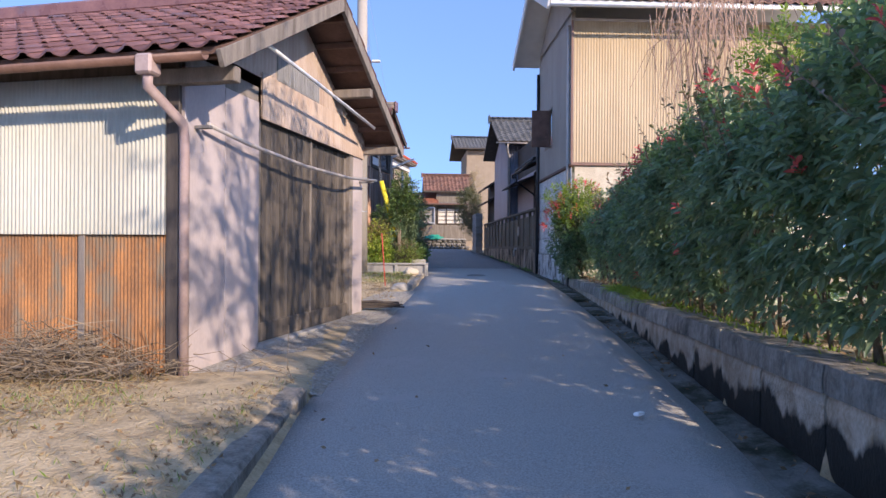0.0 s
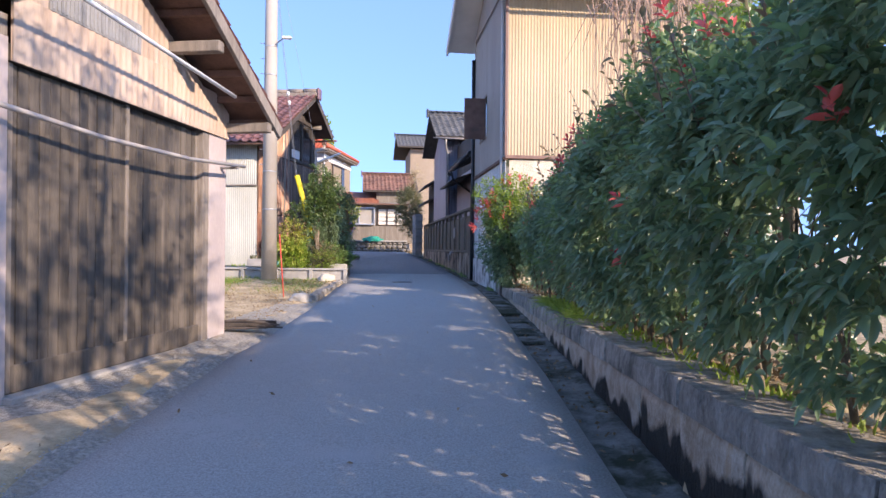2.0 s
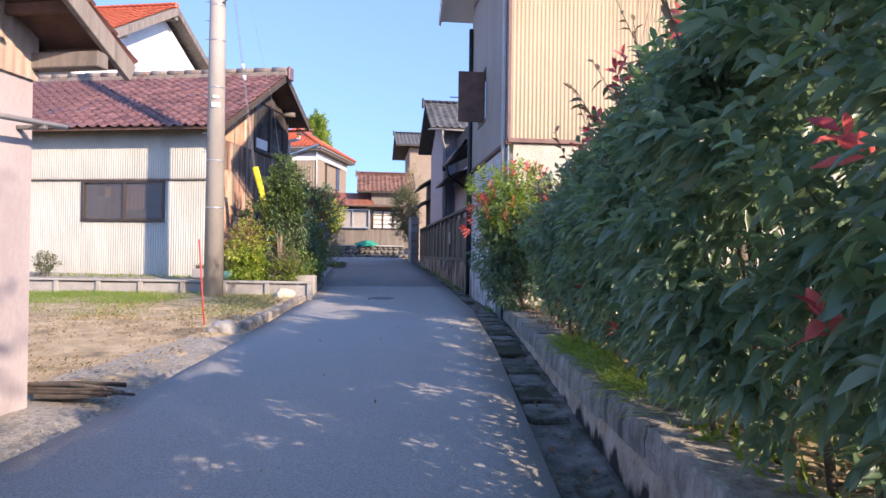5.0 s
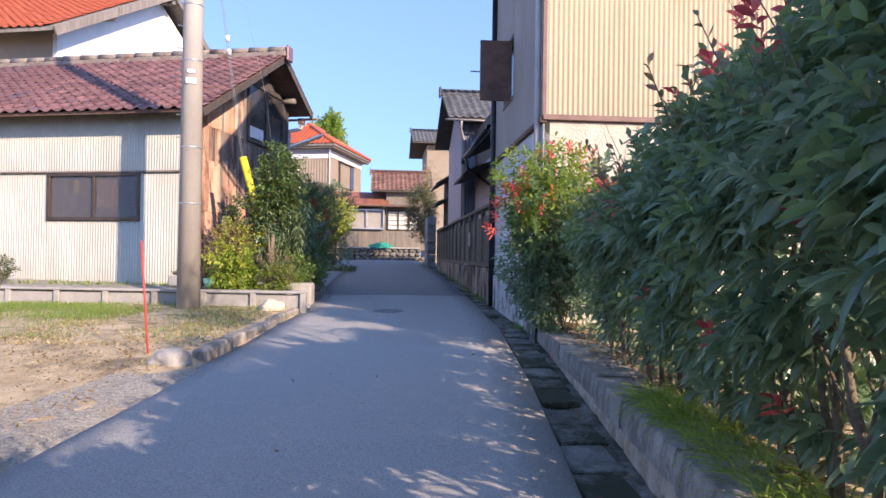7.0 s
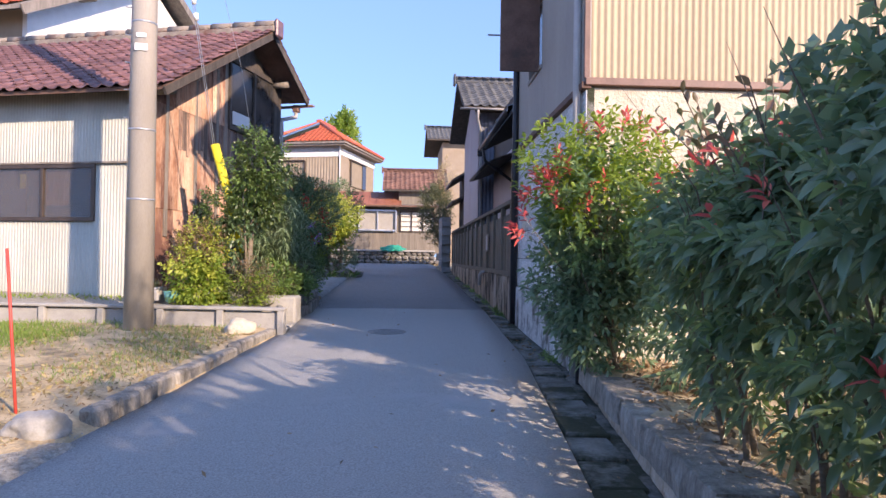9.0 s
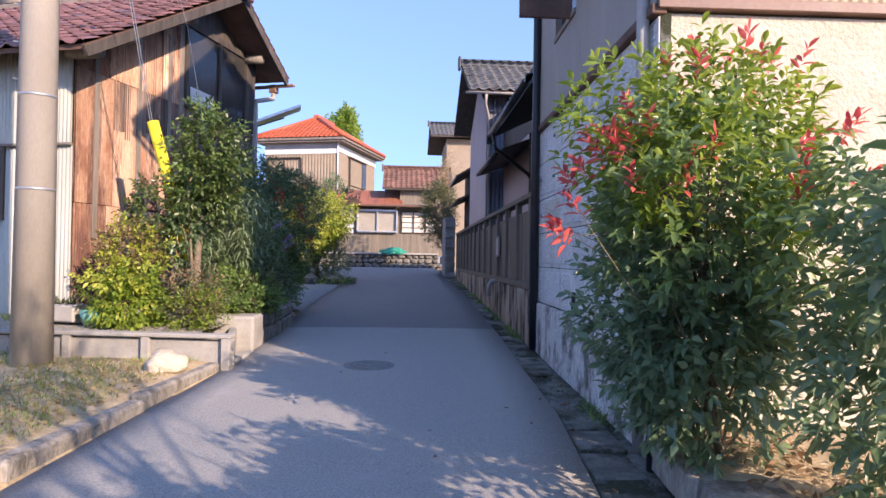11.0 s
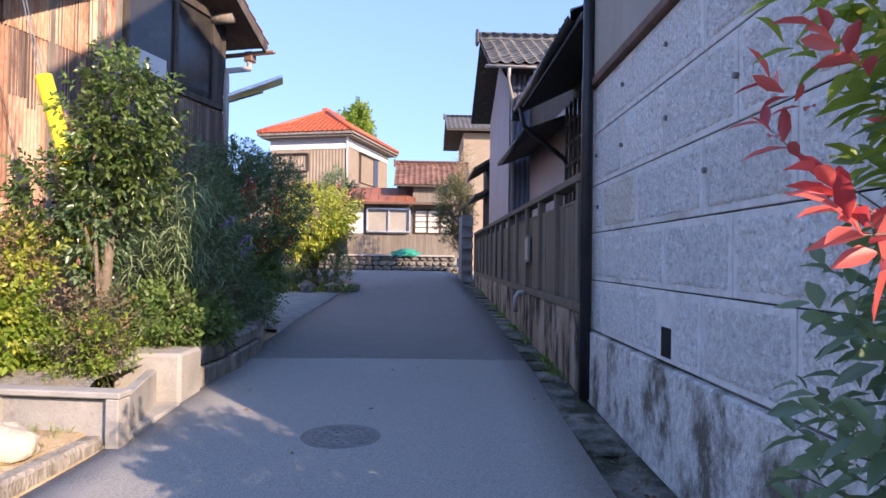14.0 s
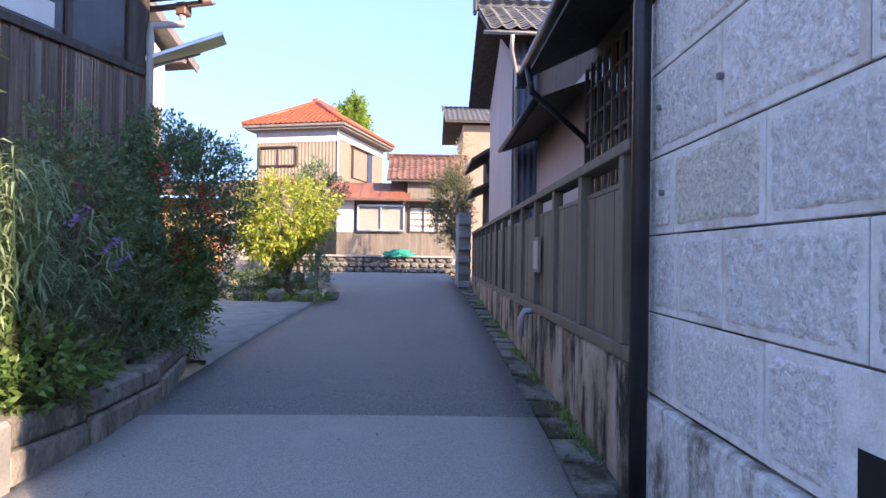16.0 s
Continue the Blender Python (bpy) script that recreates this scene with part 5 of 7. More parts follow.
# stone footing across the end of the lane
foot = tagged(new("wall_footing"), "low dry-stone footing wall of rounded field stones", "stone wall", kind="structure")
rng = random.Random(12)
def stone_mesh(seed):
    r = random.Random(seed)
    bm = bmesh.new()
    bmesh.ops.create_icosphere(bm, subdivisions=1, radius=0.5)
    for v in bm.verts:
        v.co = Vector((v.co.x * 1.0, v.co.y * 0.7, v.co.z)) * r.uniform(0.86, 1.12)
        v.co.x = max(-0.46, min(0.46, v.co.x))
        v.co.z = max(-0.45, min(0.45, v.co.z))
        v.co.y = max(-0.3, v.co.y)
    return finish(bm, "stone", ROCK)
STONES = [stone_mesh(k) for k in range(6)]
for r in range(3):
    x = -5.5 + r * 0.13
    while x < 4.3:
        w = rng.uniform(0.28, 0.5)
        ob = part("stone", rng.choice(STONES), ROCK, foot, m=pose(x + w / 2, 45.75 + r * 0.04, 1.38 + r * 0.24, 0, rng.uniform(-14, 14), 0) @ Matrix.Diagonal((w * 1.05, 0.5, 0.28, 1)))
        x += w * 0.97
part("core", box(-5.6, 4.3, 45.8, 46.4, 1.0, 1.95), CONCRETE_D, foot)
part("coping", box(-5.6, 4.35, 45.62, 46.3, 1.95, 2.04, 0.015), CONCRETE, foot)

# old wooden house
oh = thing("house", "old wooden house with red sheet lean-to and weathered tiled roof", "house", pose(0, 47.5, 0))
for k in range(44):
    part("board", box(-0.95 + k * 0.123, -0.832 + k * 0.123, -0.02 - 0.006 * (k % 2), 0.05, 1.9, 3.1 if k < 26 else 3.08, 0.003), HOUSEWOOD, oh)
part("wall", box(-0.95, 2.3, 0.051, 0.2, 1.9, 4.8), HOUSEWOOD, oh, "weathered plank wall")
part("wall", box(2.3, 4.45, 0.051, 0.2, 1.9, 5.6), HOUSEWOOD, oh, "weathered plank wall")
part("wall", box(-0.95, -0.15, -0.02, 0.05, 3.1, 4.75), WHITEPAINT, oh, "pale plaster wall")
part("wall", box(2.3, 4.45, -0.01, 0.05, 4.55, 5.5, 0.003), HOUSEWOOD, oh)
sliding_window(oh, 0.05, 2.15, 3.2, 4.32, -0.12, ALU, FROST, "sliding window with frosted panes and white frame", 0.14)
part("window_box", box(0.0, 2.2, -0.05, 0.05, 3.1, 3.2, 0.006), ALU, oh)
sliding_window(oh, 2.42, 4.35, 3.15, 4.3, 0.0, BROWNMETAL, CURTAIN, "sliding window with pale curtains", 0.06, 3, 3)
def pitched(parent, name, x0, x1, y0, z0, y1, z1, t, material, label=""):
    bm = bmesh.new()
    for x in (x0, x1):
        for yy, z in ((y0, z0), (y1, z1), (y1, z1 - t), (y0, z0 - t)):
            bm.verts.new((x, yy, z))
    bm.verts.ensure_lookup_table()
    v = bm.verts
    for f in ((0, 1, 2, 3), (7, 6, 5, 4), (0, 4, 5, 1), (1, 5, 6, 2), (2, 6, 7, 3), (3, 7, 4, 0)):
        bm.faces.new([v[i] for i in f])
    return part(name, bm, material, parent, label)
pitched(oh, "lean_roof", -1.2, 2.45, -0.65, 4.65, 1.4, 5.55, 0.06, REDROOF_M, "red-brown sheet lean-to roof")
for k in range(9):
    x = -1.2 + k * 0.45
    part("seam", beam((x, -0.65, 4.67), (x, 1.4, 5.57), 0.03, 0.03), REDROOF_M, oh)
part("fascia", box(-1.2, 4.6, -0.68, -0.64, 4.52, 4.62, 0.006), BROWNWOOD, oh)
pitched(oh, "eave", 2.45, 4.6, -0.65, 4.62, 0.0, 4.75, 0.05, GREYWOOD)
gable_roof(oh, 1.35, 5.2, -0.45, 1.9, 4.3, 6.85, 0.56, TILE_MIX, 0.28, 0.27, singles=True)
part("back_wall", box(2.46, 5.0, 0.21, 4.0, 1.9, 5.6), HOUSEWOOD, oh)
part("back_wall", box(1.6, 2.45, 1.42, 4.0, 1.9, 5.6), HOUSEWOOD, oh)

# red-roofed two-storey house
rd = thing("house", "two-storey tan house with white band and bright red tiled hip roof", "house", frame2(-1.6, 52.0, 0, GANG))
# local: x to the left negative, y back
part("wall", box(-4.75, 0, 0, 7.2, 1.2, 8.75), TANSTUCCO, rd, "tan stucco wall")
ribbed("siding", 4.7, 5.9, 8.08, TANWALL, rd, pose(-4.75, -0.03, 0), pitch=0.2, amp=0.01, square=True, label="tan vertical siding")
part("white_band", box(-4.8, 0.05, -0.06, 0.03, 8.1, 8.4, 0.004), WHITEPAINT, rd, "white plaster band")
# grey strip paints the eave's shadow on the pale wall above the band
part("eave_wall", box(-4.8, 0.04, -0.03, 0.03, 8.4, 8.76, 0.004), GREY_PVC, rd)
part("white_band", box(-0.02, 0.05, 0.031, 7.25, 8.25, 8.7, 0.004), WHITEPAINT, rd, "white plaster band")
sliding_window(rd, -4.55, -2.35, 6.85, 7.85, -0.06, BROWNMETAL, CURTAIN, "upper window with white curtain", 0.1)
sw = part("window", box(0.02, 0.1, 1.9, 4.9, 6.4, 8.1, 0.01), TANWALL, rd, "bay shutter box on the side wall")
part("window_hood", box(0.0, 0.25, 1.8, 5.0, 8.1, 8.18, 0.01), BROWNMETAL, sw)
part("window_frame", box(0.1, 0.16, 1.85, 1.97, 6.4, 8.1, 0.01), BROWNMETAL, sw)
part("window_frame", box(0.1, 0.16, 4.2, 4.95, 6.4, 8.1, 0.01), DARKPANE, sw)
part("downpipe", tube([(0.1, -0.1, 8.9), (0.06, -0.08, 8.6), (0.06, -0.06, 5.6)], 0.05, 8), WHITE, rd, "white downpipe", True)
blocks_hip(rd, -4.75, 0, 0, 7.2, 9.0, 1.75, TILE_RED)
part("soffit", box(-5.2, 0.5, -0.5, 7.7, 8.76, 8.87), GREYWOOD, rd)
part("lower_roof", box(-5.3, -0.2, -1.2, 0.0, 5.75, 5.95, 0.03), REDROOF_M, rd, "red-brown lower roof")
part("lower_wall", box(-4.9, -0.4, -0.9, 0.0, 1.2, 5.75), TANSTUCCO, rd)

# grey-tiled house further back
gh = thing("house", "distant two-storey house with grey tiled roof", "house", pose(0, 55, 0))
part("wall", box(5.3, 11, 0.4, 6, 1.3, 9.8), TANSTUCCO, gh, "dull tan plaster wall")
part("wall_panel", box(5.26, 5.3, 0.4, 6, 1.3, 8.2), HOUSEWOOD, gh)
gable_roof(gh, 4.2, 11.5, -0.3, 2.9, 6.5, 11.25, 0.42, TILE_GR, 0.3, 0.3)

# big house behind the shed, white gable
bh = thing("house", "large two-storey house with white gable and orange-red tiled roof", "house", frame2(-7.45, 27.3, 0, GANG))
part("wall", box(-9, -0.75, 0.8, 11.0, 0.8, 8.3), TANSTUCCO, bh)
bm = bmesh.new()
for x in (-0.75, -0.6):
    for yy, zz in ((0.8, 6.5), (0.8, 8.2), (5.86, 11.1), (10.9, 8.2), (10.9, 6.5)):
        bm.verts.new((x, yy, zz))
bm.verts.ensure_lookup_table()
v = bm.verts
for f in ((0, 1, 2, 3, 4), (9, 8, 7, 6, 5), (0, 5, 6, 1), (1, 6, 7, 2), (2, 7, 8, 3), (3, 8, 9, 4), (4, 9, 5, 0)):
    bm.faces.new([v[i] for i in f])
part("gable_wall", bm, WHITEPAINT, bh, "white plaster gable")
gable_roof(bh, -9.5, 0.0, 0.0, 5.86, 11.72, 11.5, 0.58, TILE_RED, 0.29, 0.29, 0.12, soff=GREYWOOD)
for ye in (0.0, 11.72):
    part("barge_board", beam((0.03, 5.86, 11.35), (0.03, ye, 11.35 - 5.86 * 0.58), 0.06, 0.26), GREYWOOD, bh, "grey barge board")
for yy, zz in ((2.6, 9.3), (5.86, 11.1), (9.2, 9.2), (11.1, 8.1)):
    part("purlin_end", box(-0.6, -0.03, yy - 0.1, yy + 0.1, zz - 0.1, zz + 0.1, 0.01), GREYWOOD, bh)

# house by the driveway
vh = thing("house", "low house with ochre wall and grey shutter beside a driveway", "house", pose(0, 41, 0))
part("wall", box(-9.5, -4.1, 0, 5, 1.0, 4.0), mat("ochre_plaster", (0.50, 0.30, 0.14), (0.60, 0.38, 0.19), 3, 0.9, 0.3), vh, "ochre plaster wall")
sh = part("shutter", box(-4.1, -2.75, -0.1, 0.4, 1.1, 4.1, 0.01), GREY_PVC, vh, "grey ribbed shutter")
for k in range(14):
    part("slat", box(-4.08, -2.77, -0.13, -0.1, 1.15 + k * 0.21, 1.31 + k * 0.21, 0.008), GREY_PVC, sh)
pitched(vh, "roof", -10, -3.3, -0.9, 4.15, 3.5, 5.0, 0.14, BROWNWOOD, "dark sheet roof")

# driveway's far yard wall, closing the view behind the bushes
yw = tagged(part("wall_yard", box(-16, -9.6, 41.0, 41.2, 0.9, 3.0, 0.01), BLOCK, None, "plain grey block yard wall"), kind="structure")

# ---- plants ----
def plant(name, label, category, group=""):
    return thing(name, label, category, group=group)


def crown(parent, rng, n, centre, radii, material, leaf=(0.08, 0.035), per=8, span=0.15, fine=False, shell=0.7, low=-1, name="crown", spread=0.9, droop=0.3, lumps=7, label="", up=0.35):
    tips, dirs = ellipsoid_tips(rng, n, centre, radii, lumps, shell, low)
    dirs = dirs / np.linalg.norm(dirs, axis=1, keepdims=True) + np.array([0, 0, up])
    pos, out = shoots(tips, dirs, rng, per, span, spread)
    v, f = (small_leaves(pos, out, leaf[0], leaf[1], rng) if fine else leaf_cloud(pos, out, leaf[0], leaf[1], rng, droop))
    ob = part(name, np_mesh(name, v, f, material), material, parent, label)
    return tips


def clumped(p, rng, cut, scale=2.6):
    """Which points keep their leaves: growth in clumps with gaps between them."""
    q = np.array([noise.noise((x * scale, y * scale, z * scale * 1.3)) for x, y, z in p])
    return q + rng.uniform(-0.1, 0.1, len(p)) > cut


def hedge_shrub(k, y0, y1, dense):
    rng = np.random.default_rng(40 + k)
    ob = plant("hedge_shrub", "dense glossy dark green hedge shrub with red young tips", "shrub", "hedge shrubs on the stone wall")
    n = int(620 * dense * (y1 - y0))
    yy = rng.uniform(y0 - 0.15, y1 + 0.15, n)
    wx = np.array([wall_x(q) for q in yy])
    a = rng.uniform(-0.25, 1.0, n)                       # around the section, from low front over the top
    ang = math.pi * (1.06 - 0.62 * np.clip(a, -0.25, 1))
    lump = np.array([noise.noise((q * 1.1, b * 3.0, 0.5)) for q, b in zip(yy, a)]) * 0.22
    top = np.interp(yy, (9, 11.5, 14), (2.95, 2.8, 2.35)) + 0.12 * np.sin(yy * 1.7 + k)
    rr = (1 + lump) * rng.uniform(0.72, 1.03, n)
    cx = wx + 0.62 + np.interp(yy, (8.5, 10.5, 15), (0, 0.22, 0.3))
    x = cx + np.cos(ang) * 0.92 * rr
    z = 1.72 + np.sin(ang) * (top - 1.72) * rr
    lowm = a < 0.12
    z[lowm] = rng.uniform(0.78, 1.8, lowm.sum())
    x[lowm] = (cx - (0.50 + 0.36 * np.clip((z - 0.75) / 0.8, 0, 1)) * rr)[lowm]
    tips = np.stack([x, yy, z], 1)
    dirs = np.stack([np.cos(ang) * 1.0, rng.normal(size=n) * 0.5, np.sin(ang) * 0.7 + 0.35], 1)
    keep = clumped(tips, rng, -0.16) & (rng.uniform(0, 1, n) < np.interp(z, (0.8, 1.0, 1.3), (0.5, 0.8, 1.0)))
    tips, dirs, a, z = tips[keep], dirs[keep], a[keep], z[keep]
    n = len(tips)
    pos, out = shoots(tips, dirs, rng, 8, 0.15)
    v, f = leaf_cloud(pos, out, 0.112, 0.045, rng, 0.45)
    part("crown", np_mesh("crown", v, f, L_DARK), L_DARK, ob)
    # inner mass, seen through gaps; the foot stays open
    m = int(340 * dense * (y1 - y0))
    yi = rng.uniform(y0, y1, m)
    q = np.stack([np.array([wall_x(t) for t in yi]) + rng.uniform(0.2, 0.95, m), yi, rng.uniform(1.2, 2.65, m)], 1)
    q = q[clumped(q, rng, -0.02, 1.8)]
    pos, out = shoots(q, rng.normal(size=(len(q), 3)), rng, 7, 0.16)
    v, f = small_leaves(pos, out, 0.11, 0.055, rng)
    part("inner_foliage", np_mesh("inner_foliage", v, f, L_DARK), L_DARK, ob)
    # thin far side
    m = int(190 * dense * (y1 - y0))
    yi = rng.uniform(y0, y1, m)
    q = np.stack([np.array([wall_x(t) for t in yi]) + rng.uniform(0.95, 1.35, m), yi, rng.uniform(0.7, 2.55, m)], 1)
    q = q[clumped(q, rng, 0.0, 1.6)]
    pos, out = shoots(q, rng.normal(size=(len(q), 3)) + np.array([0.8, 0, 0.3]), rng, 8, 0.18)
    v, f = small_leaves(pos, out, 0.12, 0.055, rng)
    part("inner_foliage", np_mesh("inner_foliage", v, f, L_DARK), L_DARK, ob)
    # low growth at the foot
    m = int(75 * dense * (y1 - y0))
    yi = rng.uniform(y0, y1, m)
    q = np.stack([np.array([wall_x(t) for t in yi]) + rng.uniform(0.55, 1.5, m), yi, rng.uniform(0.6, 1.15, m)], 1)
    q = q[clumped(q, rng, -0.02, 1.8)]
    pos, out = shoots(q, rng.normal(size=(len(q), 3)) + np.array([-0.3, 0, 0.6]), rng, 8, 0.16)
    v, f = small_leaves(pos, out, 0.10, 0.045, rng)
    part("low_growth", np_mesh("low_growth", v, f, L_YOUNG), L_YOUNG, ob)
    # lighter new shoots, more on top to paint in its sunlit look, and red tips
    pick = np.flatnonzero((rng.uniform(0, 1, n) < np.where(a > 0.4, 0.42, 0.10)) & (z > 1.2))
    pos, out = shoots(tips[pick] + dirs[pick] * 0.1, dirs[pick] + np.array([-0.2, 0, 0.5]), rng, 6, 0.12)
    v, f = leaf_cloud(pos, out, 0.105, 0.042, rng, 0.25)
    part("young_leaves", np_mesh("young_leaves", v, f, L_YOUNG), L_YOUNG, ob, "lighter green young leaves, more on top for a sunlit look")
    hi = rng.choice(np.flatnonzero(a > 0.45), 5, replace=False)
    for s in np.concatenate([rng.choice(n, 3, replace=False), hi]):
        rd_ = dirs[s] * 0.6 + np.array([-0.1, 0, 0.7])
        pos, out = shoots((tips[s] + rd_ * 0.2)[None], rd_[None], rng, 7, 0.1, 0.7)
        v, f = leaf_cloud(pos, out, 0.11, 0.04, rng, 0.25)
        part("red_shoot", np_mesh("red_shoot", v, f, L_RED), L_RED, ob, "bright red young shoot")
    # stems
    bm = bmesh.new()
    for s in range(6):
        by = rng.uniform(y0, y1)
        b = np.array([wall_x(by) + rng.uniform(0.35, 0.75), by, 0.5])
        limbs(rng, b, b + np.stack([rng.uniform(-0.7, 0.3, 4), rng.uniform(-0.5, 0.5, 4), rng.uniform(1.0, 2.3, 4)], 1), 0.022, bm, 0.5)
    part("branchwork", bm, BARK, ob, smooth=True)
    # long shoots that stand out of the crown, with leaves in pairs along them
    bm, pos, out = bmesh.new(), [], []
    for s in rng.choice(np.flatnonzero(a > 0.3), 9, replace=False):
        p, d = tips[s], dirs[s] * 0.5 + np.array([-0.12, rng.normal() * 0.25, 0.75])
        ln = rng.uniform(0.25, 0.5)
        e = p + d * ln
        tube([p - dirs[s] * 0.3, p, e], 0.005, 4, bm, [0.007, 0.005, 0.003])
        for f in np.linspace(0.1, 1, 9):
            pos.append(p + (e - p) * f)
            out.append(rng.normal(size=3) * 0.6 + d * 0.8)
    v, f = leaf_cloud(np.array(pos), np.array(out), 0.10, 0.036, rng, 0.3)
    part("young_leaves", np_mesh("young_leaves", v, f, L_BRONZE), L_BRONZE, ob, "bronze-green leaves on long shoots")
    part("twig_growth", bm, BARK, ob)


for k in range(15):
    y0 = -4.4 + k * 1.24
    hedge_shrub(k, y0, y0 + 1.24, 1.0 if y0 > 0.5 else 0.55)

# red-tipped shrub at the storehouse's corner
rng = np.random.default_rng(77)
ph = plant("shrub", "tall shrub with bright red young shoots at a storehouse corner", "shrub")
# dark leaves low, lighter ones high: sunlight on the top is put into leaf colour
tp = crown(ph, rng, 480, (4.40, 16.25, 1.45), (0.88, 0.68, 0.95), L_DARK, (0.095, 0.038), 8, 0.16, shell=0.6)
tp2 = crown(ph, rng, 330, (4.36, 16.25, 2.05), (0.90, 0.65, 1.05), L_YOUNG, (0.095, 0.038), 8, 0.16, shell=0.7, name="young_leaves", low=-0.5)
crown(ph, rng, 430, (4.36, 16.25, 2.3), (0.88, 0.63, 0.98), L_LIGHT, (0.095, 0.035), 7, 0.15, shell=0.6, name="light_leaves", low=-0.4, up=0.6)
crown(ph, rng, 300, (4.42, 16.3, 1.45), (0.7, 0.6, 0.85), L_DARK, (0.11, 0.055), 6, 0.16, fine=True, shell=0.1, name="inner_foliage")
crown(ph, rng, 330, (4.95, 15.25, 1.5), (0.62, 0.85, 1.0), L_DARK, (0.10, 0.04), 8, 0.16, shell=0.5, name="inner_foliage")
crown(ph, rng, 150, (4.93, 15.3, 1.75), (0.62, 0.85, 0.95), L_YOUNG, (0.10, 0.04), 7, 0.15, shell=0.75, name="young_leaves", low=-0.3)
tp3, dr3 = ellipsoid_tips(rng, 58, (4.34, 16.2, 2.2), (0.95, 0.66, 1.0), 11, 0.93, -0.35)
for p, d in zip(tp3, dr3 / np.linalg.norm(dr3, axis=1, keepdims=True)):
    d = d * 0.7 + np.array([0, 0, 0.75])
    pos, out = shoots((p + d * 0.06)[None], d[None], rng, 8, 0.13, 0.75)
    v, f = leaf_cloud(pos, out, 0.095, 0.032, rng, 0.2)
    part("red_shoot", np_mesh("red_shoot", v, f, L_RED), L_RED, ph, "bright red young shoot")
bm = limbs(rng, (4.62, 16.3, 0.45), tp[:26], 0.03)
limbs(rng, (4.6, 16.35, 0.45), tp3[:40], 0.022, bm)
part("branchwork", bm, BARK, ph, smooth=True)

# taller light shrub behind the hedge
rng = np.random.default_rng(78)
tl = plant("tree", "light green broadleaf tree behind the hedge", "tree")
tp = crown(tl, rng, 800, (5.7, 8.8, 3.6), (1.1, 1.5, 1.2), L_MID, (0.09, 0.04), 8, 0.18, fine=True, shell=0.4)
crown(tl, rng, 300, (5.7, 8.8, 3.7), (1.1, 1.5, 1.2), L_LIGHT, (0.09, 0.035), 8, 0.18, fine=True, shell=0.8, name="young_leaves")
part("trunk", limbs(rng, (5.9, 8.8, 0.5), tp[:22], 0.07), BARK, tl, smooth=True)

# leafless weeping tree
rng = np.random.default_rng(79)
wt = plant("tree", "small weeping tree with thin bare hanging twigs", "tree")
bm = bmesh.new()
heads = np.stack([rng.uniform(4.9, 6.0, 16), rng.uniform(10.4, 11.6, 16), rng.uniform(5.2, 6.1, 16)], 1)
limbs(rng, (5.5, 11.2, 0.5), heads, 0.06, bm)
part("trunk", bm, BARK, wt, smooth=True)
bm = bmesh.new()
for k in range(170):
    p = heads[k % 16] + rng.normal(size=3) * np.array([0.25, 0.25, 0.2])
    ln = rng.uniform(0.8, 2.2)
    q = rng.normal(size=2) * 0.16
    tube([p, p + np.array([q[0], q[1], -ln * 0.35]), p + np.array([q[0] * 1.6, q[1] * 1.6, -ln])], 0.007, 3, bm, [0.009, 0.006, 0.003], False)
part("hanging_growth", bm, mat("bare_twig", (0.28, 0.18, 0.14), (0.40, 0.28, 0.21), 4, 0.8, 0), wt, "pinkish brown hanging twigs")

# unseen tree beside the lane's start, added for the dappled shade on the garage
rng = np.random.default_rng(80)
sd = plant("tree", "unseen broadleaf tree with open crown beside the lane", "tree")
tp = crown(sd, rng, 620, (4.4, 0.7, 5.6), (2.2, 3.4, 2.0), L_MID, (0.10, 0.055), 9, 0.3, fine=True, shell=0.3, spread=1.1, lumps=10)
part("trunk", limbs(rng, (5.4, -0.6, 0.3), tp[:26], 0.13), BARK, sd, smooth=True)

# bank in front of the shed
def bank_plant(seed, label, spec, trunk=None, name="shrub", category="shrub"):
    rng = np.random.default_rng(seed)
    ob = plant(name, label, category)
    first = None
    for k, (n, c, r, mt, leaf, per, span, fine) in enumerate(spec):
        t = crown(ob, rng, n, c, r, mt, leaf, per, span, fine, 0.55, name="crown" if k == 0 else "young_leaves")
        first = t if first is None else first
    if trunk:
        part("trunk", limbs(rng, trunk[0], first[:trunk[2]], trunk[1]), BARK, ob, smooth=True)
    return ob

bank_plant(1, "dark glossy camellia tree with pale trunk", [(330, (-0.08, 21.4, 3.05), (0.68, 0.6, 1.0), L_CAM, (0.085, 0.045), 8, 0.14, False), (170, (-0.62, 21.3, 2.35), (0.6, 0.5, 0.6), L_CAM, (0.08, 0.04), 7, 0.13, False), (150, (-0.1, 21.4, 3.1), (0.66, 0.6, 1.0), L_MID, (0.08, 0.04), 7, 0.13, False)], ((-0.2, 21.3, 0.9), 0.07, 6), "tree", "tree")
bank_plant(2, "low bright yellow-green leafy shrub on the planter", [(300, (-0.75, 20.75, 1.25), (0.62, 0.5, 0.62), L_LIGHT, (0.075, 0.045), 7, 0.12, False), (80, (-0.8, 20.7, 1.4), (0.6, 0.5, 0.6), L_YEL, (0.07, 0.04), 7, 0.12, False)], ((-0.75, 20.8, 0.85), 0.02, 10))
bank_plant(3, "small shrub with bronze and yellow leaves", [(260, (-0.95, 21.0, 1.8), (0.62, 0.45, 0.6), L_YEL, (0.06, 0.03), 7, 0.12, True), (150, (-1.0, 20.95, 1.9), (0.6, 0.45, 0.55), L_DRY, (0.06, 0.03), 7, 0.12, True)], ((-0.95, 21.3, 0.85), 0.025, 10))
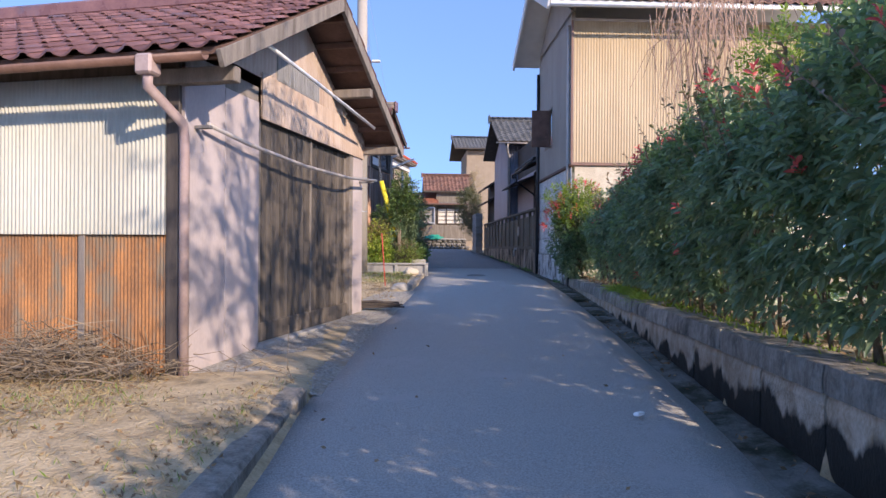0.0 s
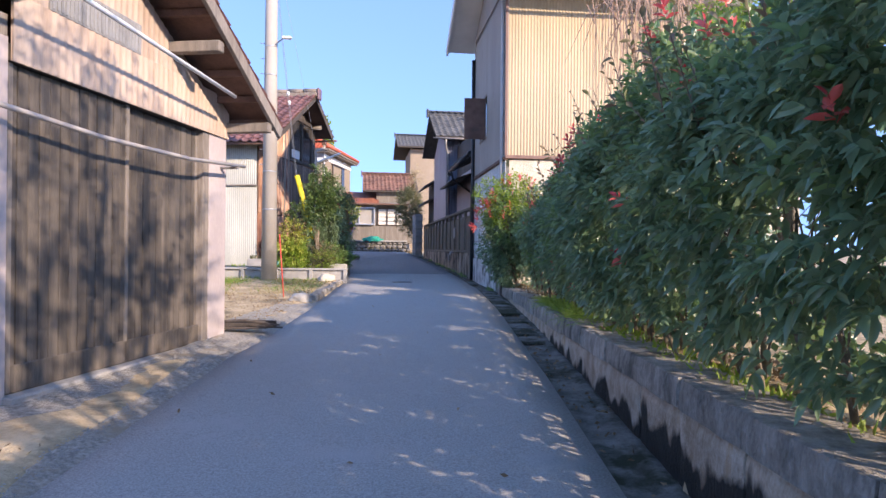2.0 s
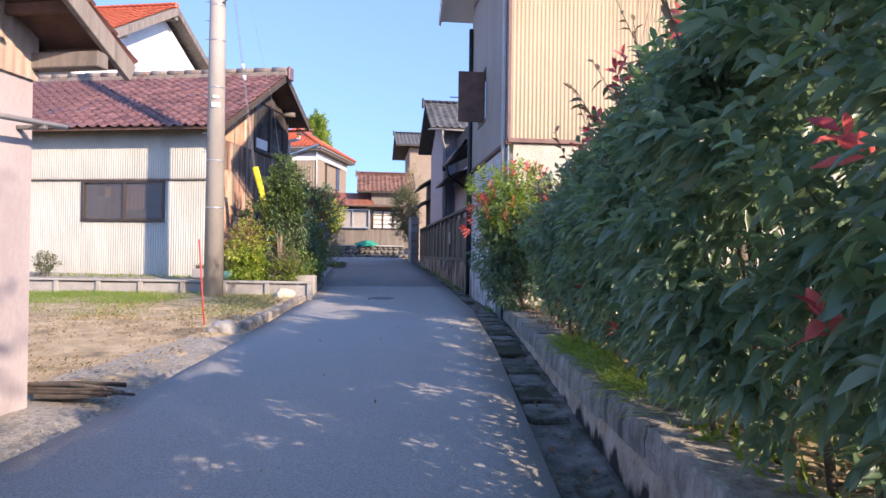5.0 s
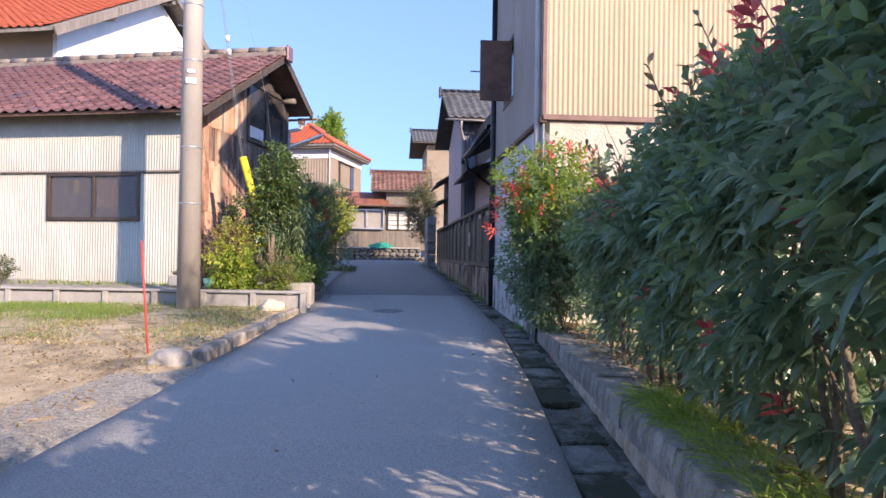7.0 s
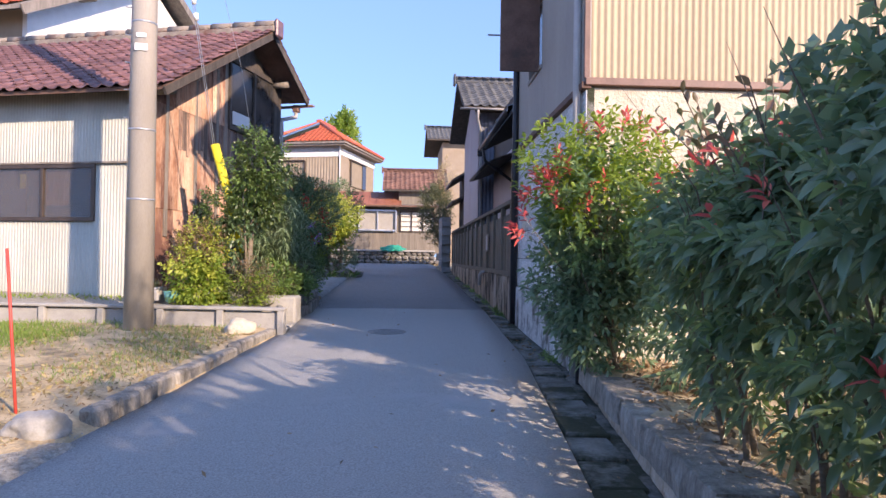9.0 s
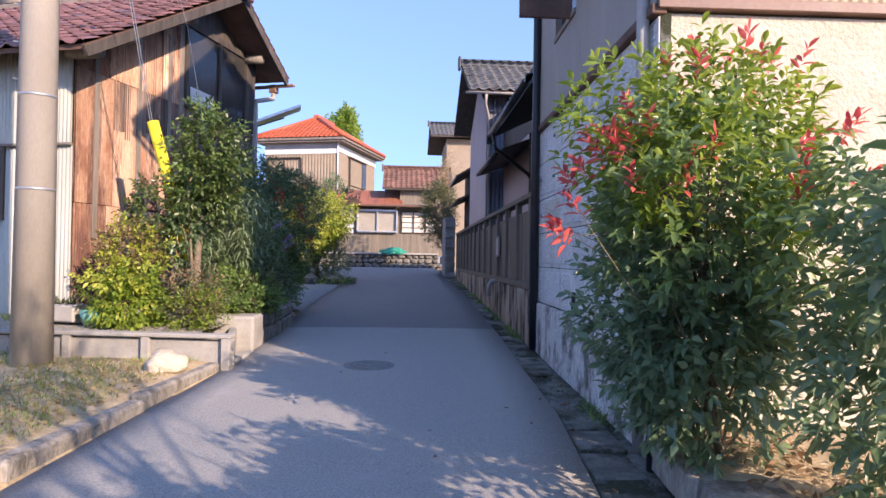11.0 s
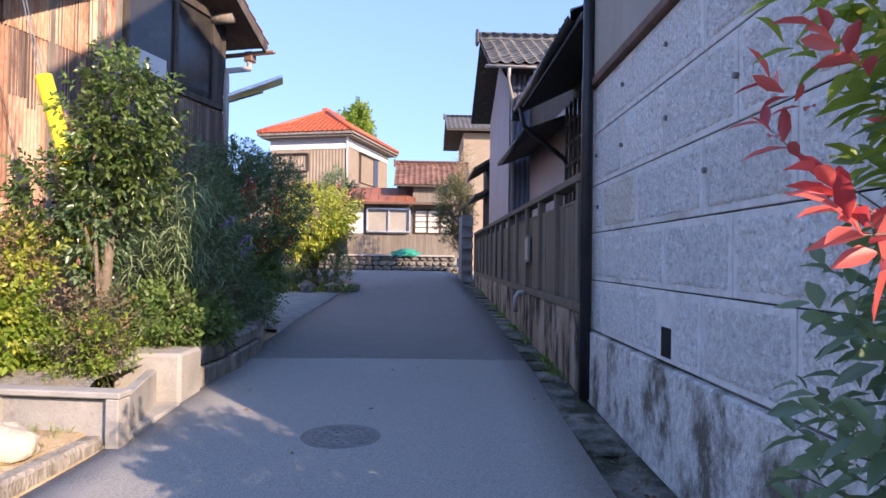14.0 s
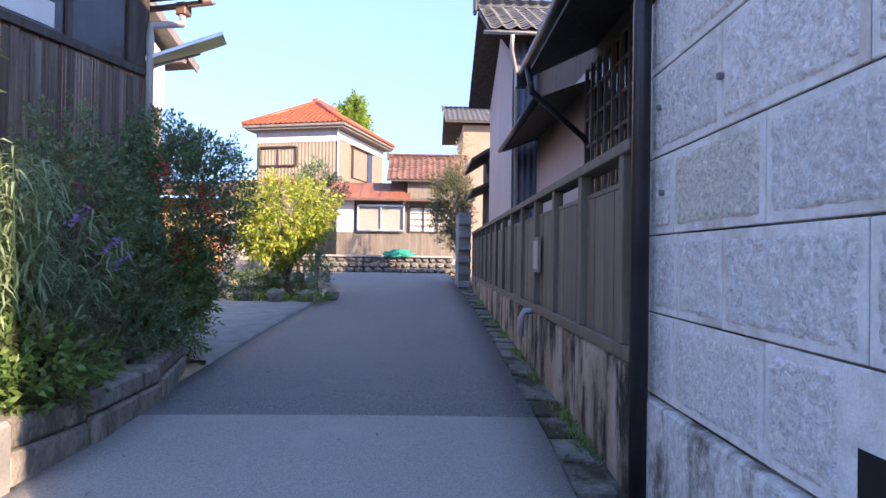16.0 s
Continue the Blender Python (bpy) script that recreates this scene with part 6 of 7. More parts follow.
bank_plant(4, "low wiry shrub with dry stems and yellow-green leaves", [(260, (0.02, 20.7, 1.2), (0.5, 0.45, 0.55), L_OLIVE, (0.05, 0.02), 8, 0.16, True), (200, (0.08, 20.65, 1.15), (0.5, 0.45, 0.5), L_LIGHT, (0.05, 0.022), 7, 0.12, True), (90, (0.05, 20.65, 1.35), (0.5, 0.4, 0.5), L_DRY, (0.05, 0.02), 6, 0.12, True)], ((0.0, 20.75, 0.85), 0.015, 16))
bank_plant(15, "dark green shrub at the foot of a tree", [(330, (-0.35, 21.5, 2.1), (0.5, 0.45, 0.75), L_DARK, (0.075, 0.04), 8, 0.14, False)], ((-0.3, 21.6, 0.9), 0.03, 10))
bank_plant(5, "dark dense evergreen shrub on the bank", [(900, (-0.1, 23.6, 2.2), (0.8, 1.2, 1.35), L_BLUE, (0.07, 0.03), 8, 0.14, True), (400, (-0.3, 22.7, 1.6), (0.8, 0.9, 0.8), L_DARK, (0.07, 0.03), 8, 0.14, True)], ((-0.1, 23.5, 0.9), 0.04, 12))
bank_plant(6, "dull green shrub spilling over the bank stones", [(800, (0.3, 23.9, 1.35), (0.55, 1.5, 0.65), L_BLUE, (0.05, 0.018), 9, 0.14, True), (700, (0.32, 22.2, 1.2), (0.55, 1.1, 0.55), L_MID, (0.075, 0.035), 8, 0.12, True), (350, (0.32, 22.3, 1.25), (0.52, 1.2, 0.5), L_OLIVE, (0.07, 0.03), 8, 0.12, True)], ((0.1, 23.2, 0.9), 0.02, 12))
nandina = bank_plant(7, "nandina with feathery dark leaves and red berries", [(1900, (0.05, 25.6, 2.55), (0.98, 1.2, 1.55), L_BLUE, (0.075, 0.028), 10, 0.18, True), (1100, (0.0, 25.3, 1.6), (0.95, 1.2, 0.95), L_MID, (0.075, 0.028), 9, 0.16, True)], ((-0.1, 25.7, 0.9), 0.04, 20))
rng = np.random.default_rng(90)
BERRY = mat("berry_red", (0.35, 0.03, 0.02), (0.5, 0.06, 0.03), 5, 0.4, 0)
for c in ((0.62, 24.9, 2.6), (0.45, 24.7, 2.1), (0.75, 25.3, 2.2), (-0.2, 24.6, 2.7), (0.3, 24.6, 2.9), (-0.6, 24.5, 2.9)):
    bm = bmesh.new()
    for k in range(34):
        p = np.array(c) + rng.normal(size=3) * np.array([0.06, 0.06, 0.12])
        bmesh.ops.create_icosphere(bm, subdivisions=1, radius=0.016, matrix=Matrix.Translation(p))
    part("berry_cluster", bm, BERRY, nandina, "cluster of small red berries")

bank_plant(16, "small clipped round shrub by the shed wall", [(160, (-5.6, 21.6, 1.25), (0.35, 0.3, 0.35), L_OLIVE, (0.05, 0.025), 7, 0.1, True)], ((-5.6, 21.6, 0.85), 0.02, 8))
# silvery weeping sage with purple spikes
rng = np.random.default_rng(91)
sg = plant("sage_bush", "grey-green sage bush with drooping leaves and purple flower spikes", "shrub")
base = np.array([0.25, 22.3, 1.05])
bm = bmesh.new()
pos, out = [], []
for k in range(46):
    t = base + np.array([rng.normal() * 0.30, rng.normal() * 0.34, rng.uniform(0.75, 1.75)])
    s = base + (t - base) * np.array([0.25, 0.3, 0.0])
    j = s + (t - s) * 0.65 + np.array([0, 0, 0.12])
    tube([s, j, t], 0.006, 4, bm, [0.009, 0.006, 0.003], False)
    for q in range(34):
        f = 0.25 + 0.75 * q / 33
        p = s * (1 - f) ** 2 + 2 * j * f * (1 - f) + t * f * f
        a = q * 2.4
        pos.append(p)
        out.append(np.array([math.cos(a), math.sin(a), 0.55]) + rng.normal(size=3) * 0.2)
part("stalk", bm, L_BLUE, sg)
v, f = leaf_cloud(np.array(pos), np.array(out), 0.21, 0.020, rng, 1.1)
part("crown", np_mesh("crown", v, f, L_SAGE), L_SAGE, sg)
for c in ((0.72, 22.0, 2.2), (0.82, 22.3, 2.02), (0.75, 22.6, 1.9)):
    pts = np.array(c) + np.stack([np.linspace(0, 0.12, 40), np.zeros(40), np.linspace(0, 0.1, 40)], 1) + rng.normal(size=(40, 3)) * 0.012
    v, f = small_leaves(pts, rng.normal(size=(40, 3)), 0.03, 0.02, rng)
    part("flower_spike", np_mesh("flower_spike", v, f, PURPLE), PURPLE, sg, "purple flower spike")

# yellow maple and the shrubs at the driveway
bank_plant(8, "rounded yellow-green garden tree with pale branches", [(850, (-0.4, 33.3, 2.9), (1.7, 1.25, 1.25), L_YEL, (0.11, 0.06), 7, 0.22, False), (300, (-0.3, 33.2, 2.6), (1.45, 1.2, 1.1), L_LIGHT, (0.10, 0.055), 7, 0.2, False)], ((-0.1, 33.2, 0.9), 0.09, 22), "tree", "tree")
bank_plant(9, "dark dense shrub under a garden tree", [(420, (0.15, 33.3, 1.7), (0.95, 0.9, 0.85), L_DARK, (0.08, 0.035), 8, 0.15, True), (260, (-0.9, 32.9, 1.35), (0.7, 0.6, 0.5), L_BLUE, (0.09, 0.03), 8, 0.15, True)], ((0.1, 33.3, 0.85), 0.04, 10))
bank_plant(10, "dark round evergreen behind the yellow tree", [(420, (0.0, 36.2, 3.9), (0.95, 0.9, 0.95), L_BLUE, (0.09, 0.04), 8, 0.16, True)], ((0.0, 36.3, 1.0), 0.07, 12), "tree", "tree")
rng = np.random.default_rng(92)
bl = plant("ground_plant", "broad strappy leaves at the foot of a shrub", "plant")
pos = np.stack([rng.uniform(-1.9, 0.9, 120), rng.uniform(31.9, 32.5, 120), np.full(120, 0.95)], 1)
v, f = leaf_cloud(pos, np.stack([rng.normal(size=120) * 0.5, rng.normal(size=120) * 0.5 - 0.2, np.ones(120)], 1), 0.5, 0.07, rng, 0.5)
part("leaves", np_mesh("leaves", v, f, L_MID), L_MID, bl)
rk = random.Random(3)
for k, (x, yk, s) in enumerate(((-0.9, 32.2, 0.5), (-0.2, 32.05, 0.6), (0.45, 32.3, 0.5), (0.95, 32.9, 0.45), (-1.7, 32.3, 0.45), (-2.6, 36.0, 0.8))):
    ob = part("garden_rock", rk.choice(STONES), ROCK, None, m=pose(x, yk, gz(yk) + s * 0.25, 0, 0, rk.uniform(0, 360)) @ Matrix.Diagonal((s, s * 0.9, s * 0.8, 1)))
    tagged(ob, "rough grey garden rock under the shrubs", "rock", "garden rocks")

# tree by the block wall
bank_plant(11, "thin tree with sparse olive leaves over a block wall", [(900, (4.1, 41.6, 4.0), (1.15, 1.0, 1.8), L_OLIVE, (0.11, 0.045), 8, 0.25, True), (260, (4.5, 41.8, 5.6), (0.8, 0.8, 1.5), L_STRAW, (0.08, 0.035), 6, 0.25, True)], ((4.6, 41.8, 1.2), 0.08, 30), "tree", "tree")
# conical tree behind the red roof
bank_plant(12, "tall conical evergreen behind the roofs", [(700, (-3.6, 76, 13.5), (2.2, 2.2, 4.3), L_LIGHT, (0.35, 0.2), 8, 0.6, True), (350, (-6.6, 78, 12.0), (2.2, 2.0, 3.0), L_MID, (0.35, 0.2), 8, 0.6, True)], ((-3.6, 76, 1.5), 0.3, 14), "tree", "tree")

def boulder(seed, size):
    """A worn, rounded stone with a flat foot."""
    bm = bmesh.new()
    bmesh.ops.create_icosphere(bm, subdivisions=4, radius=1)
    for v in bm.verts:
        k = 1 + 0.28 * noise.noise(v.co * 1.1 + Vector((seed, 0, 0))) + 0.10 * noise.noise(v.co * 3.5 + Vector((0, seed, 0))) + 0.03 * noise.noise(v.co * 11)
        v.co = Vector((v.co.x * 1.0, v.co.y * 0.8, max(-0.35, v.co.z * 0.6))) * k * size
    return bm


# ---- lane details ----
mh = thing("manhole_cover", "round cast iron manhole cover with raised pattern", "manhole cover", pose(2.24, 20.05, camber(2.24, 20.05) + 0.001, 1.5, 0, 0))
part("rim", tube([(0, 0, -0.06), (0, 0, 0.002)], 0.30, 40), IRON, mh)
part("cover", tube([(0, 0, -0.05), (0, 0, 0.006)], 0.265, 40), IRON, mh)
for r in (0.07, 0.14, 0.21):
    n = int(r * 90)
    for k in range(n):
        a = math.tau * k / n
        part("stud", box(-0.012, 0.012, -0.016, 0.016, 0.0, 0.011, 0.002), IRON, mh, m=pose(r * math.cos(a), r * math.sin(a), 0.001, 0, 0, math.degrees(a)))

rl = random.Random(12)
yk = 10.6
while yk < 34:
    ln = rl.uniform(0.52, 0.60)
    if rl.random() < 0.86:
        w2 = (wall_x(yk) - road_r(yk)) / 2 - 0.03
        ob = part("gutter_lid", box(-min(w2, 0.17), min(w2, 0.17), 0.006, ln - 0.008, 0, 0.055, 0.012), CONCRETE_D, None, m=pose((road_r(yk) + wall_x(yk)) / 2 - 0.01, yk, gz(yk) - ditch(yk) - 0.028 + rl.uniform(-0.008, 0.008), rl.uniform(-0.8, 0.8), rl.uniform(-1.5, 1.5), -3 + rl.uniform(-1.2, 1.2)))
        tagged(ob, "mossy concrete gutter lid slab beside the asphalt", "gutter lid", "gutter lids")
    yk += ln

# guy wires with the yellow guard
gw = thing("guy_wire", "steel guy wires with a yellow plastic guard", "guy wire")
pa, pb = Vector((-1.33, 19.62, 9.6)), Vector((-0.15, 22.2, 1.0))
top = Vector((-0.79, 21.35, 3.58))
for o in (-0.015, 0.015):
    part("wire", tube([pa + Vector((o, 0, 0)), top + Vector((o, 0, -0.1))], 0.006, 5), STEEL, gw)
d = (pb - pa).normalized()
part("guard", tube([top, top + Vector((0.5, 0.1, -1.85))], 0.075, 14), YELLOW, gw, "yellow plastic guard", True)
part("wire", tube([(-1.23, 19.62, 9.4), (-0.35, 21.3, 4.9), (-0.2, 21.9, 3.2)], 0.004, 4), STEEL, gw)
for f in (0.62, 0.66):
    p = pa.lerp(top, f)
    part("insulator", tube([p, p + (top - pa).normalized() * 0.12], 0.045, 10, radii=[0.045, 0.035]), WHITE, gw, smooth=True)

# marks and fittings on the pole
for z, w, h in ((4.35, 0.13, 0.06), (4.18, 0.17, 0.10)):
    part("label_plate", box(-w / 2, w / 2, -0.008, 0.0, z - h / 2, z + h / 2, 0.002), WHITE, pole, "white label plate", m=pose(0.03, -0.182, 0, 0, 0, 10))
for z in (3.2, 3.6, 4.0, 4.4, 4.8, 5.2, 5.6, 6.0, 6.4):
    part("step_bolt", tube([(0.15 if int(z * 5) % 2 else -0.15, 0, z), (0.27 if int(z * 5) % 2 else -0.27, 0, z + 0.01)], 0.009, 6), STEEL, pole)
part("lamp_arm", tube([(0.1, -0.1, 6.35), (0.32, -0.2, 6.5), (0.42, -0.25, 6.52)], 0.02, 8), STEEL, pole)
part("lamp_head", box(0.3, 0.56, -0.32, -0.18, 6.48, 6.54, 0.02), WHITE, pole, "small white lamp head")

# rods fixed along the garage front
rod = thing("pole_rod", "white bent curtain of conduit pipe under the gable", "pipe", gar.matrix_basis.copy())
part("pipe", tube([(0.5, 0.35, 3.42), (0.45, 2.0, 3.36), (0.40, 4.3, 3.25)], 0.022, 8), WHITE, rod, smooth=True)
rod["label"] = "long white pipe slung under the garage gable"
rod2 = thing("drying_pole", "bowed grey bamboo pole tied across the garage front", "pole", gar.matrix_basis.copy())
part("pipe", tube([(0.1, 0.2, 2.55), (0.14, 0.9, 2.47), (0.2, 2.2, 2.40), (0.22, 3.6, 2.41), (0.22, 4.95, 2.50)], 0.022, 8), GREY_PVC, rod2, smooth=True)
part("bracket", box(0.0, 0.16, 0.14, 0.2, 2.5, 2.53, 0.004), IRON, rod2)
part("bracket", box(0.0, 0.25, 4.7, 4.74, 2.44, 2.47, 0.004), IRON, rod2)

# awning bracket on the shed
aw = thing("awning", "small grey-blue sheet awning on a bracket", "awning", shed.matrix_basis.copy())
part("sheet", beam((-0.05, SGL + 0.1, 4.58), (0.85, SGL + 0.55, 5.02), 0.42, 0.06, 0.01), ALU, aw)
part("arm", beam((0.05, SGL, 4.5), (0.5, SGL + 0.5, 4.8), 0.03, 0.03), IRON, aw)

# red stake
sk = thing("marker_stake", "thin red marker stake leaning in the verge", "stake", pose(-0.44, 15.12, gz(15.1) + 0.05))
part("rod", tube([(0, 0, -0.1), (-0.10, 0.0, 1.28)], 0.012, 8), REDPAINT, sk, smooth=True)

# planter box and pot by the shed
pb_ = thing("planter_box", "grey concrete planter box with wilted plants", "planter", pose(-1.75, 21.0, 0.92, 0, 0, GANG))
part("box", box(-0.35, 0.3, -0.13, 0.13, 0, 0.22, 0.02), CONCRETE, pb_)
rng = np.random.default_rng(93)
pos = np.stack([rng.uniform(-0.3, 0.25, 60), rng.uniform(-0.1, 0.1, 60), np.full(60, 0.2)], 1)
v, f = small_leaves(pos, rng.normal(size=(60, 3)) * 0.5 + np.array([0, 0, 1]), 0.14, 0.03, rng)
part("leaves", np_mesh("leaves", v, f, L_OLIVE), L_OLIVE, pb_)
pt = thing("pot", "small teal plastic pot beside the pole", "pot", pose(-1.25, 20.75, 0.92))
part("body", tube([(0, 0, 0), (0, 0, 0.17)], 0.13, 16, radii=[0.10, 0.14]), mat("teal_plastic", (0.10, 0.30, 0.26), (0.15, 0.36, 0.31), 3, 0.5, 0), pt, smooth=True)

# green net on the stone footing
gn = thing("net_heap", "heap of green netting on the stone footing", "net", pose(2.0, 45.72, 2.04))
bm = bmesh.new()
bmesh.ops.create_icosphere(bm, subdivisions=3, radius=1)
for v in bm.verts:
    q = noise.noise(v.co * 2.2)
    v.co = Vector((v.co.x * 0.65, v.co.y * 0.25, max(0, v.co.z) * 0.28)) * (1 + 0.5 * q)
    if v.co.y < -0.02:
        v.co.z -= 0.12 * max(0, q + 0.3)
part("net", bm, GREENNET, gn, smooth=False)

# dry brush heap by the garage
rng = np.random.default_rng(94)
br = thing("brush_heap", "heap of dry grey-brown brushwood against the garage wall", "brushwood", pose(0, 0, 0))
bm = bmesh.new()
for k in range(620):
    c = np.array([-3.2, 5.78, 0.32]) + rng.normal(size=3) * np.array([0.6, 0.22, 0.09])
    c[2] = max(c[2], 0.2) + 0.22 * math.exp(-((c[0] + 3.1) / 0.5) ** 2) * rng.uniform(0, 1)
    d = rng.normal(size=3) * np.array([1, 0.5, 0.22])
    d /= np.linalg.norm(d)
    ln = rng.uniform(0.12, 0.36)
    tube([c - d * ln, c + rng.normal(size=3) * 0.06, c + d * ln + rng.normal(size=3) * 0.05], 0.004, 3, bm, [0.005, 0.004, 0.002], False)
part("twig_growth", bm, TWIG, br)
br2 = thing("stick_bundle", "bundle of dark sticks lying beside the garage", "sticks", pose(-0.45, 10.95, gz(11) + 0.07, 0, 0, -18))
rs = random.Random(6)
for k in range(16):
    a, z = rs.uniform(-16, 16), 0.02 + 0.03 * (k // 5)
    part("stick", tube([(-0.36 + rs.uniform(-0.1, 0.1), -0.1 + 0.05 * (k % 5), z), (0.0, -0.08 + 0.05 * (k % 5) + rs.uniform(-0.03, 0.03), z + rs.uniform(0, 0.03)), (0.34 + rs.uniform(-0.12, 0.14), -0.1 + 0.05 * (k % 5) + 0.006 * a, z + rs.uniform(0, 0.03))], 0.018, 6, radii=[0.02, 0.018, 0.013]), DARKWOOD, br2)
gb = thing("boulder", "pale rounded stone on the verge", "stone", pose(-0.1, 14.75, gz(14.8) + 0.08))
part("stone", boulder(5, 0.2), CONCRETE, gb, smooth=True)
gb2 = thing("boulder", "pale broken stone on the kerb", "stone", pose(0.18, 19.35, gz(19.3) + 0.16))
part("stone", boulder(9, 0.22), PLASTER, gb2, smooth=True)
can = thing("litter", "small crushed white wrapper on the asphalt", "litter", pose(1.75, 4.7, gz(4.7) + 0.035, 0, 0, 30))
bm = box(-0.04, 0.04, -0.02, 0.02, 0, 0.025, 0.006)
for v in bm.verts:
    v.co += Vector((0.3 * v.co.z, 0.01 * math.sin(v.co.x * 90), 0))
part("wrapper", bm, WHITE, can)

for ob in list(scene.collection.objects):
    if ob.parent is not None and ob.name.split(".")[0] in ("crown", "young_leaves", "light_leaves", "low_growth", "inner_foliage", "branchwork", "berry_cluster", "twig_growth", "hanging_growth", "leaves"):
        ob["kind"] = "stuff"

# ---- grass, weeds and fallen leaves ----
def blades(name, rng, pts, h, w, material, label, lean=0.45):
    n = len(pts)
    d = np.stack([rng.normal(size=n) * lean, rng.normal(size=n) * lean, np.ones(n)], 1)
    v, f = small_leaves(pts, d, h, w, rng)
    return tagged(part(name, np_mesh(name, v, f, material), material, None, label), category="grass", kind="stuff")


rng = np.random.default_rng(95)
def scatter(n, x0, x1, y0, y1, keep=lambda x, y: True, dz=0.0):
    p = []
    while len(p) < n:
        x, yk = rng.uniform(x0, x1), rng.uniform(y0, y1)
        if keep(x, yk) and noise.noise((x * 0.9, yk * 0.9, 1.7)) > rng.uniform(-0.6, 0.45):
            p.append((x, yk, land(x, yk) + dz))
    return np.array(p)
yard = lambda x, y: x < road_l(y) - 0.25
blades("grass", rng, scatter(9000, -6.5, -1.6, 17.9, 20.2, yard), 0.09, 0.009, L_GRASS, "strip of fresh green grass along the planter")
blades("grass", rng, scatter(5200, -6, 0.4, 16.0, 19.9, yard), 0.07, 0.008, L_GRASS, "patch of short green grass in the yard")
blades("dry_grass", rng, scatter(5200, -6, 0.4, 12.0, 19.8, yard), 0.06, 0.008, L_STRAW, "dry straw-coloured grass and litter", 1.6)
blades("dry_grass", rng, scatter(6500, -3.9, -0.9, 2.2, 6.2, lambda x, y: x < road_l(y) - 0.2), 0.07, 0.006, L_STRAW, "dry straw litter on sandy soil", 1.8)
blades("grass", rng, scatter(700, -3.5, -0.9, 2.2, 6.0, lambda x, y: x < road_l(y) - 0.2), 0.06, 0.008, L_GRASS, "sparse weeds on sandy soil")
bed = lambda x, y: wall_x(y) + 0.22 < x < wall_x(y) + 1.2
blades("dry_leaves", rng, scatter(2400, 2.6, 5.2, 1.5, 16.8, bed, 0.01), 0.07, 0.035, L_DRY, "fallen dry leaves under the hedge", 2.5)
tuft = scatter(1500, 3.2, 4.7, 9.0, 12.2, lambda x, y: wall_x(y) + 0.10 < x < wall_x(y) + 0.5, 0.0)
lean = rng.normal(size=(1500, 3)) * np.array([0.5, 0.6, 0.15]) + np.array([-0.5, 0, 1.0])
gv, gf = leaf_cloud(tuft, lean, 0.40, 0.008, rng, 0.7)
tagged(part("grass", np_mesh("grass", gv, gf, L_TUFT), L_TUFT, None, "long bright grass arching over the wall cap"), category="grass", kind="stuff")
blades("weeds", rng, scatter(900, 2.6, 4.6, 1.5, 9.0, lambda x, y: wall_x(y) + 0.24 < x < wall_x(y) + 0.5, 0.0), 0.12, 0.03, L_LIGHT, "bright weeds along the wall cap", 0.9)

# small stones, crumbs and leaf litter on the bare soil and along the lane's edges
peb = [stone_mesh(20 + k) for k in range(3)]
co = np.empty(len(peb[0].vertices) * 3, dtype=np.float32)
peb[0].vertices.foreach_get("co", co)
co = co.reshape(-1, 3)
fc = np.empty(len(peb[0].loops), dtype=np.int32)
peb[0].loops.foreach_get("vertex_index", fc)
fc = fc.reshape(-1, 3)
def pebbles(name, pts, lo, hi, material, label):
    n = len(pts)
    s = rng.uniform(lo, hi, n)[:, None, None] * rng.uniform(0.7, 1.3, (n, 1, 3)) * np.array([1, 1, 0.6])
    a = rng.uniform(0, math.tau, n)
    rot = np.zeros((n, 3, 3))
    rot[:, 0, 0], rot[:, 0, 1], rot[:, 1, 0], rot[:, 1, 1], rot[:, 2, 2] = np.cos(a), -np.sin(a), np.sin(a), np.cos(a), 1
    v = np.einsum("nij,nvj->nvi", rot, co[None] * s) + pts[:, None, :]
    f = fc[None] + (np.arange(n) * len(co))[:, None, None]
    return tagged(part(name, np_mesh(name, v.reshape(-1, 3), f.reshape(-1, 3), material), material, None, label), category="gravel", kind="stuff")
pebbles("gravel", scatter(1500, -3.6, -0.9, 2.2, 6.2, lambda x, y: x < road_l(y) - 0.2), 0.006, 0.02, GRAVEL, "crumbs of earth and small stones")
edge = np.array([(road_l(y) - abs(rng.normal()) * 0.16 + 0.03, y, gz(y) + 0.035) for y in rng.uniform(5.4, 14.8, 1500)])
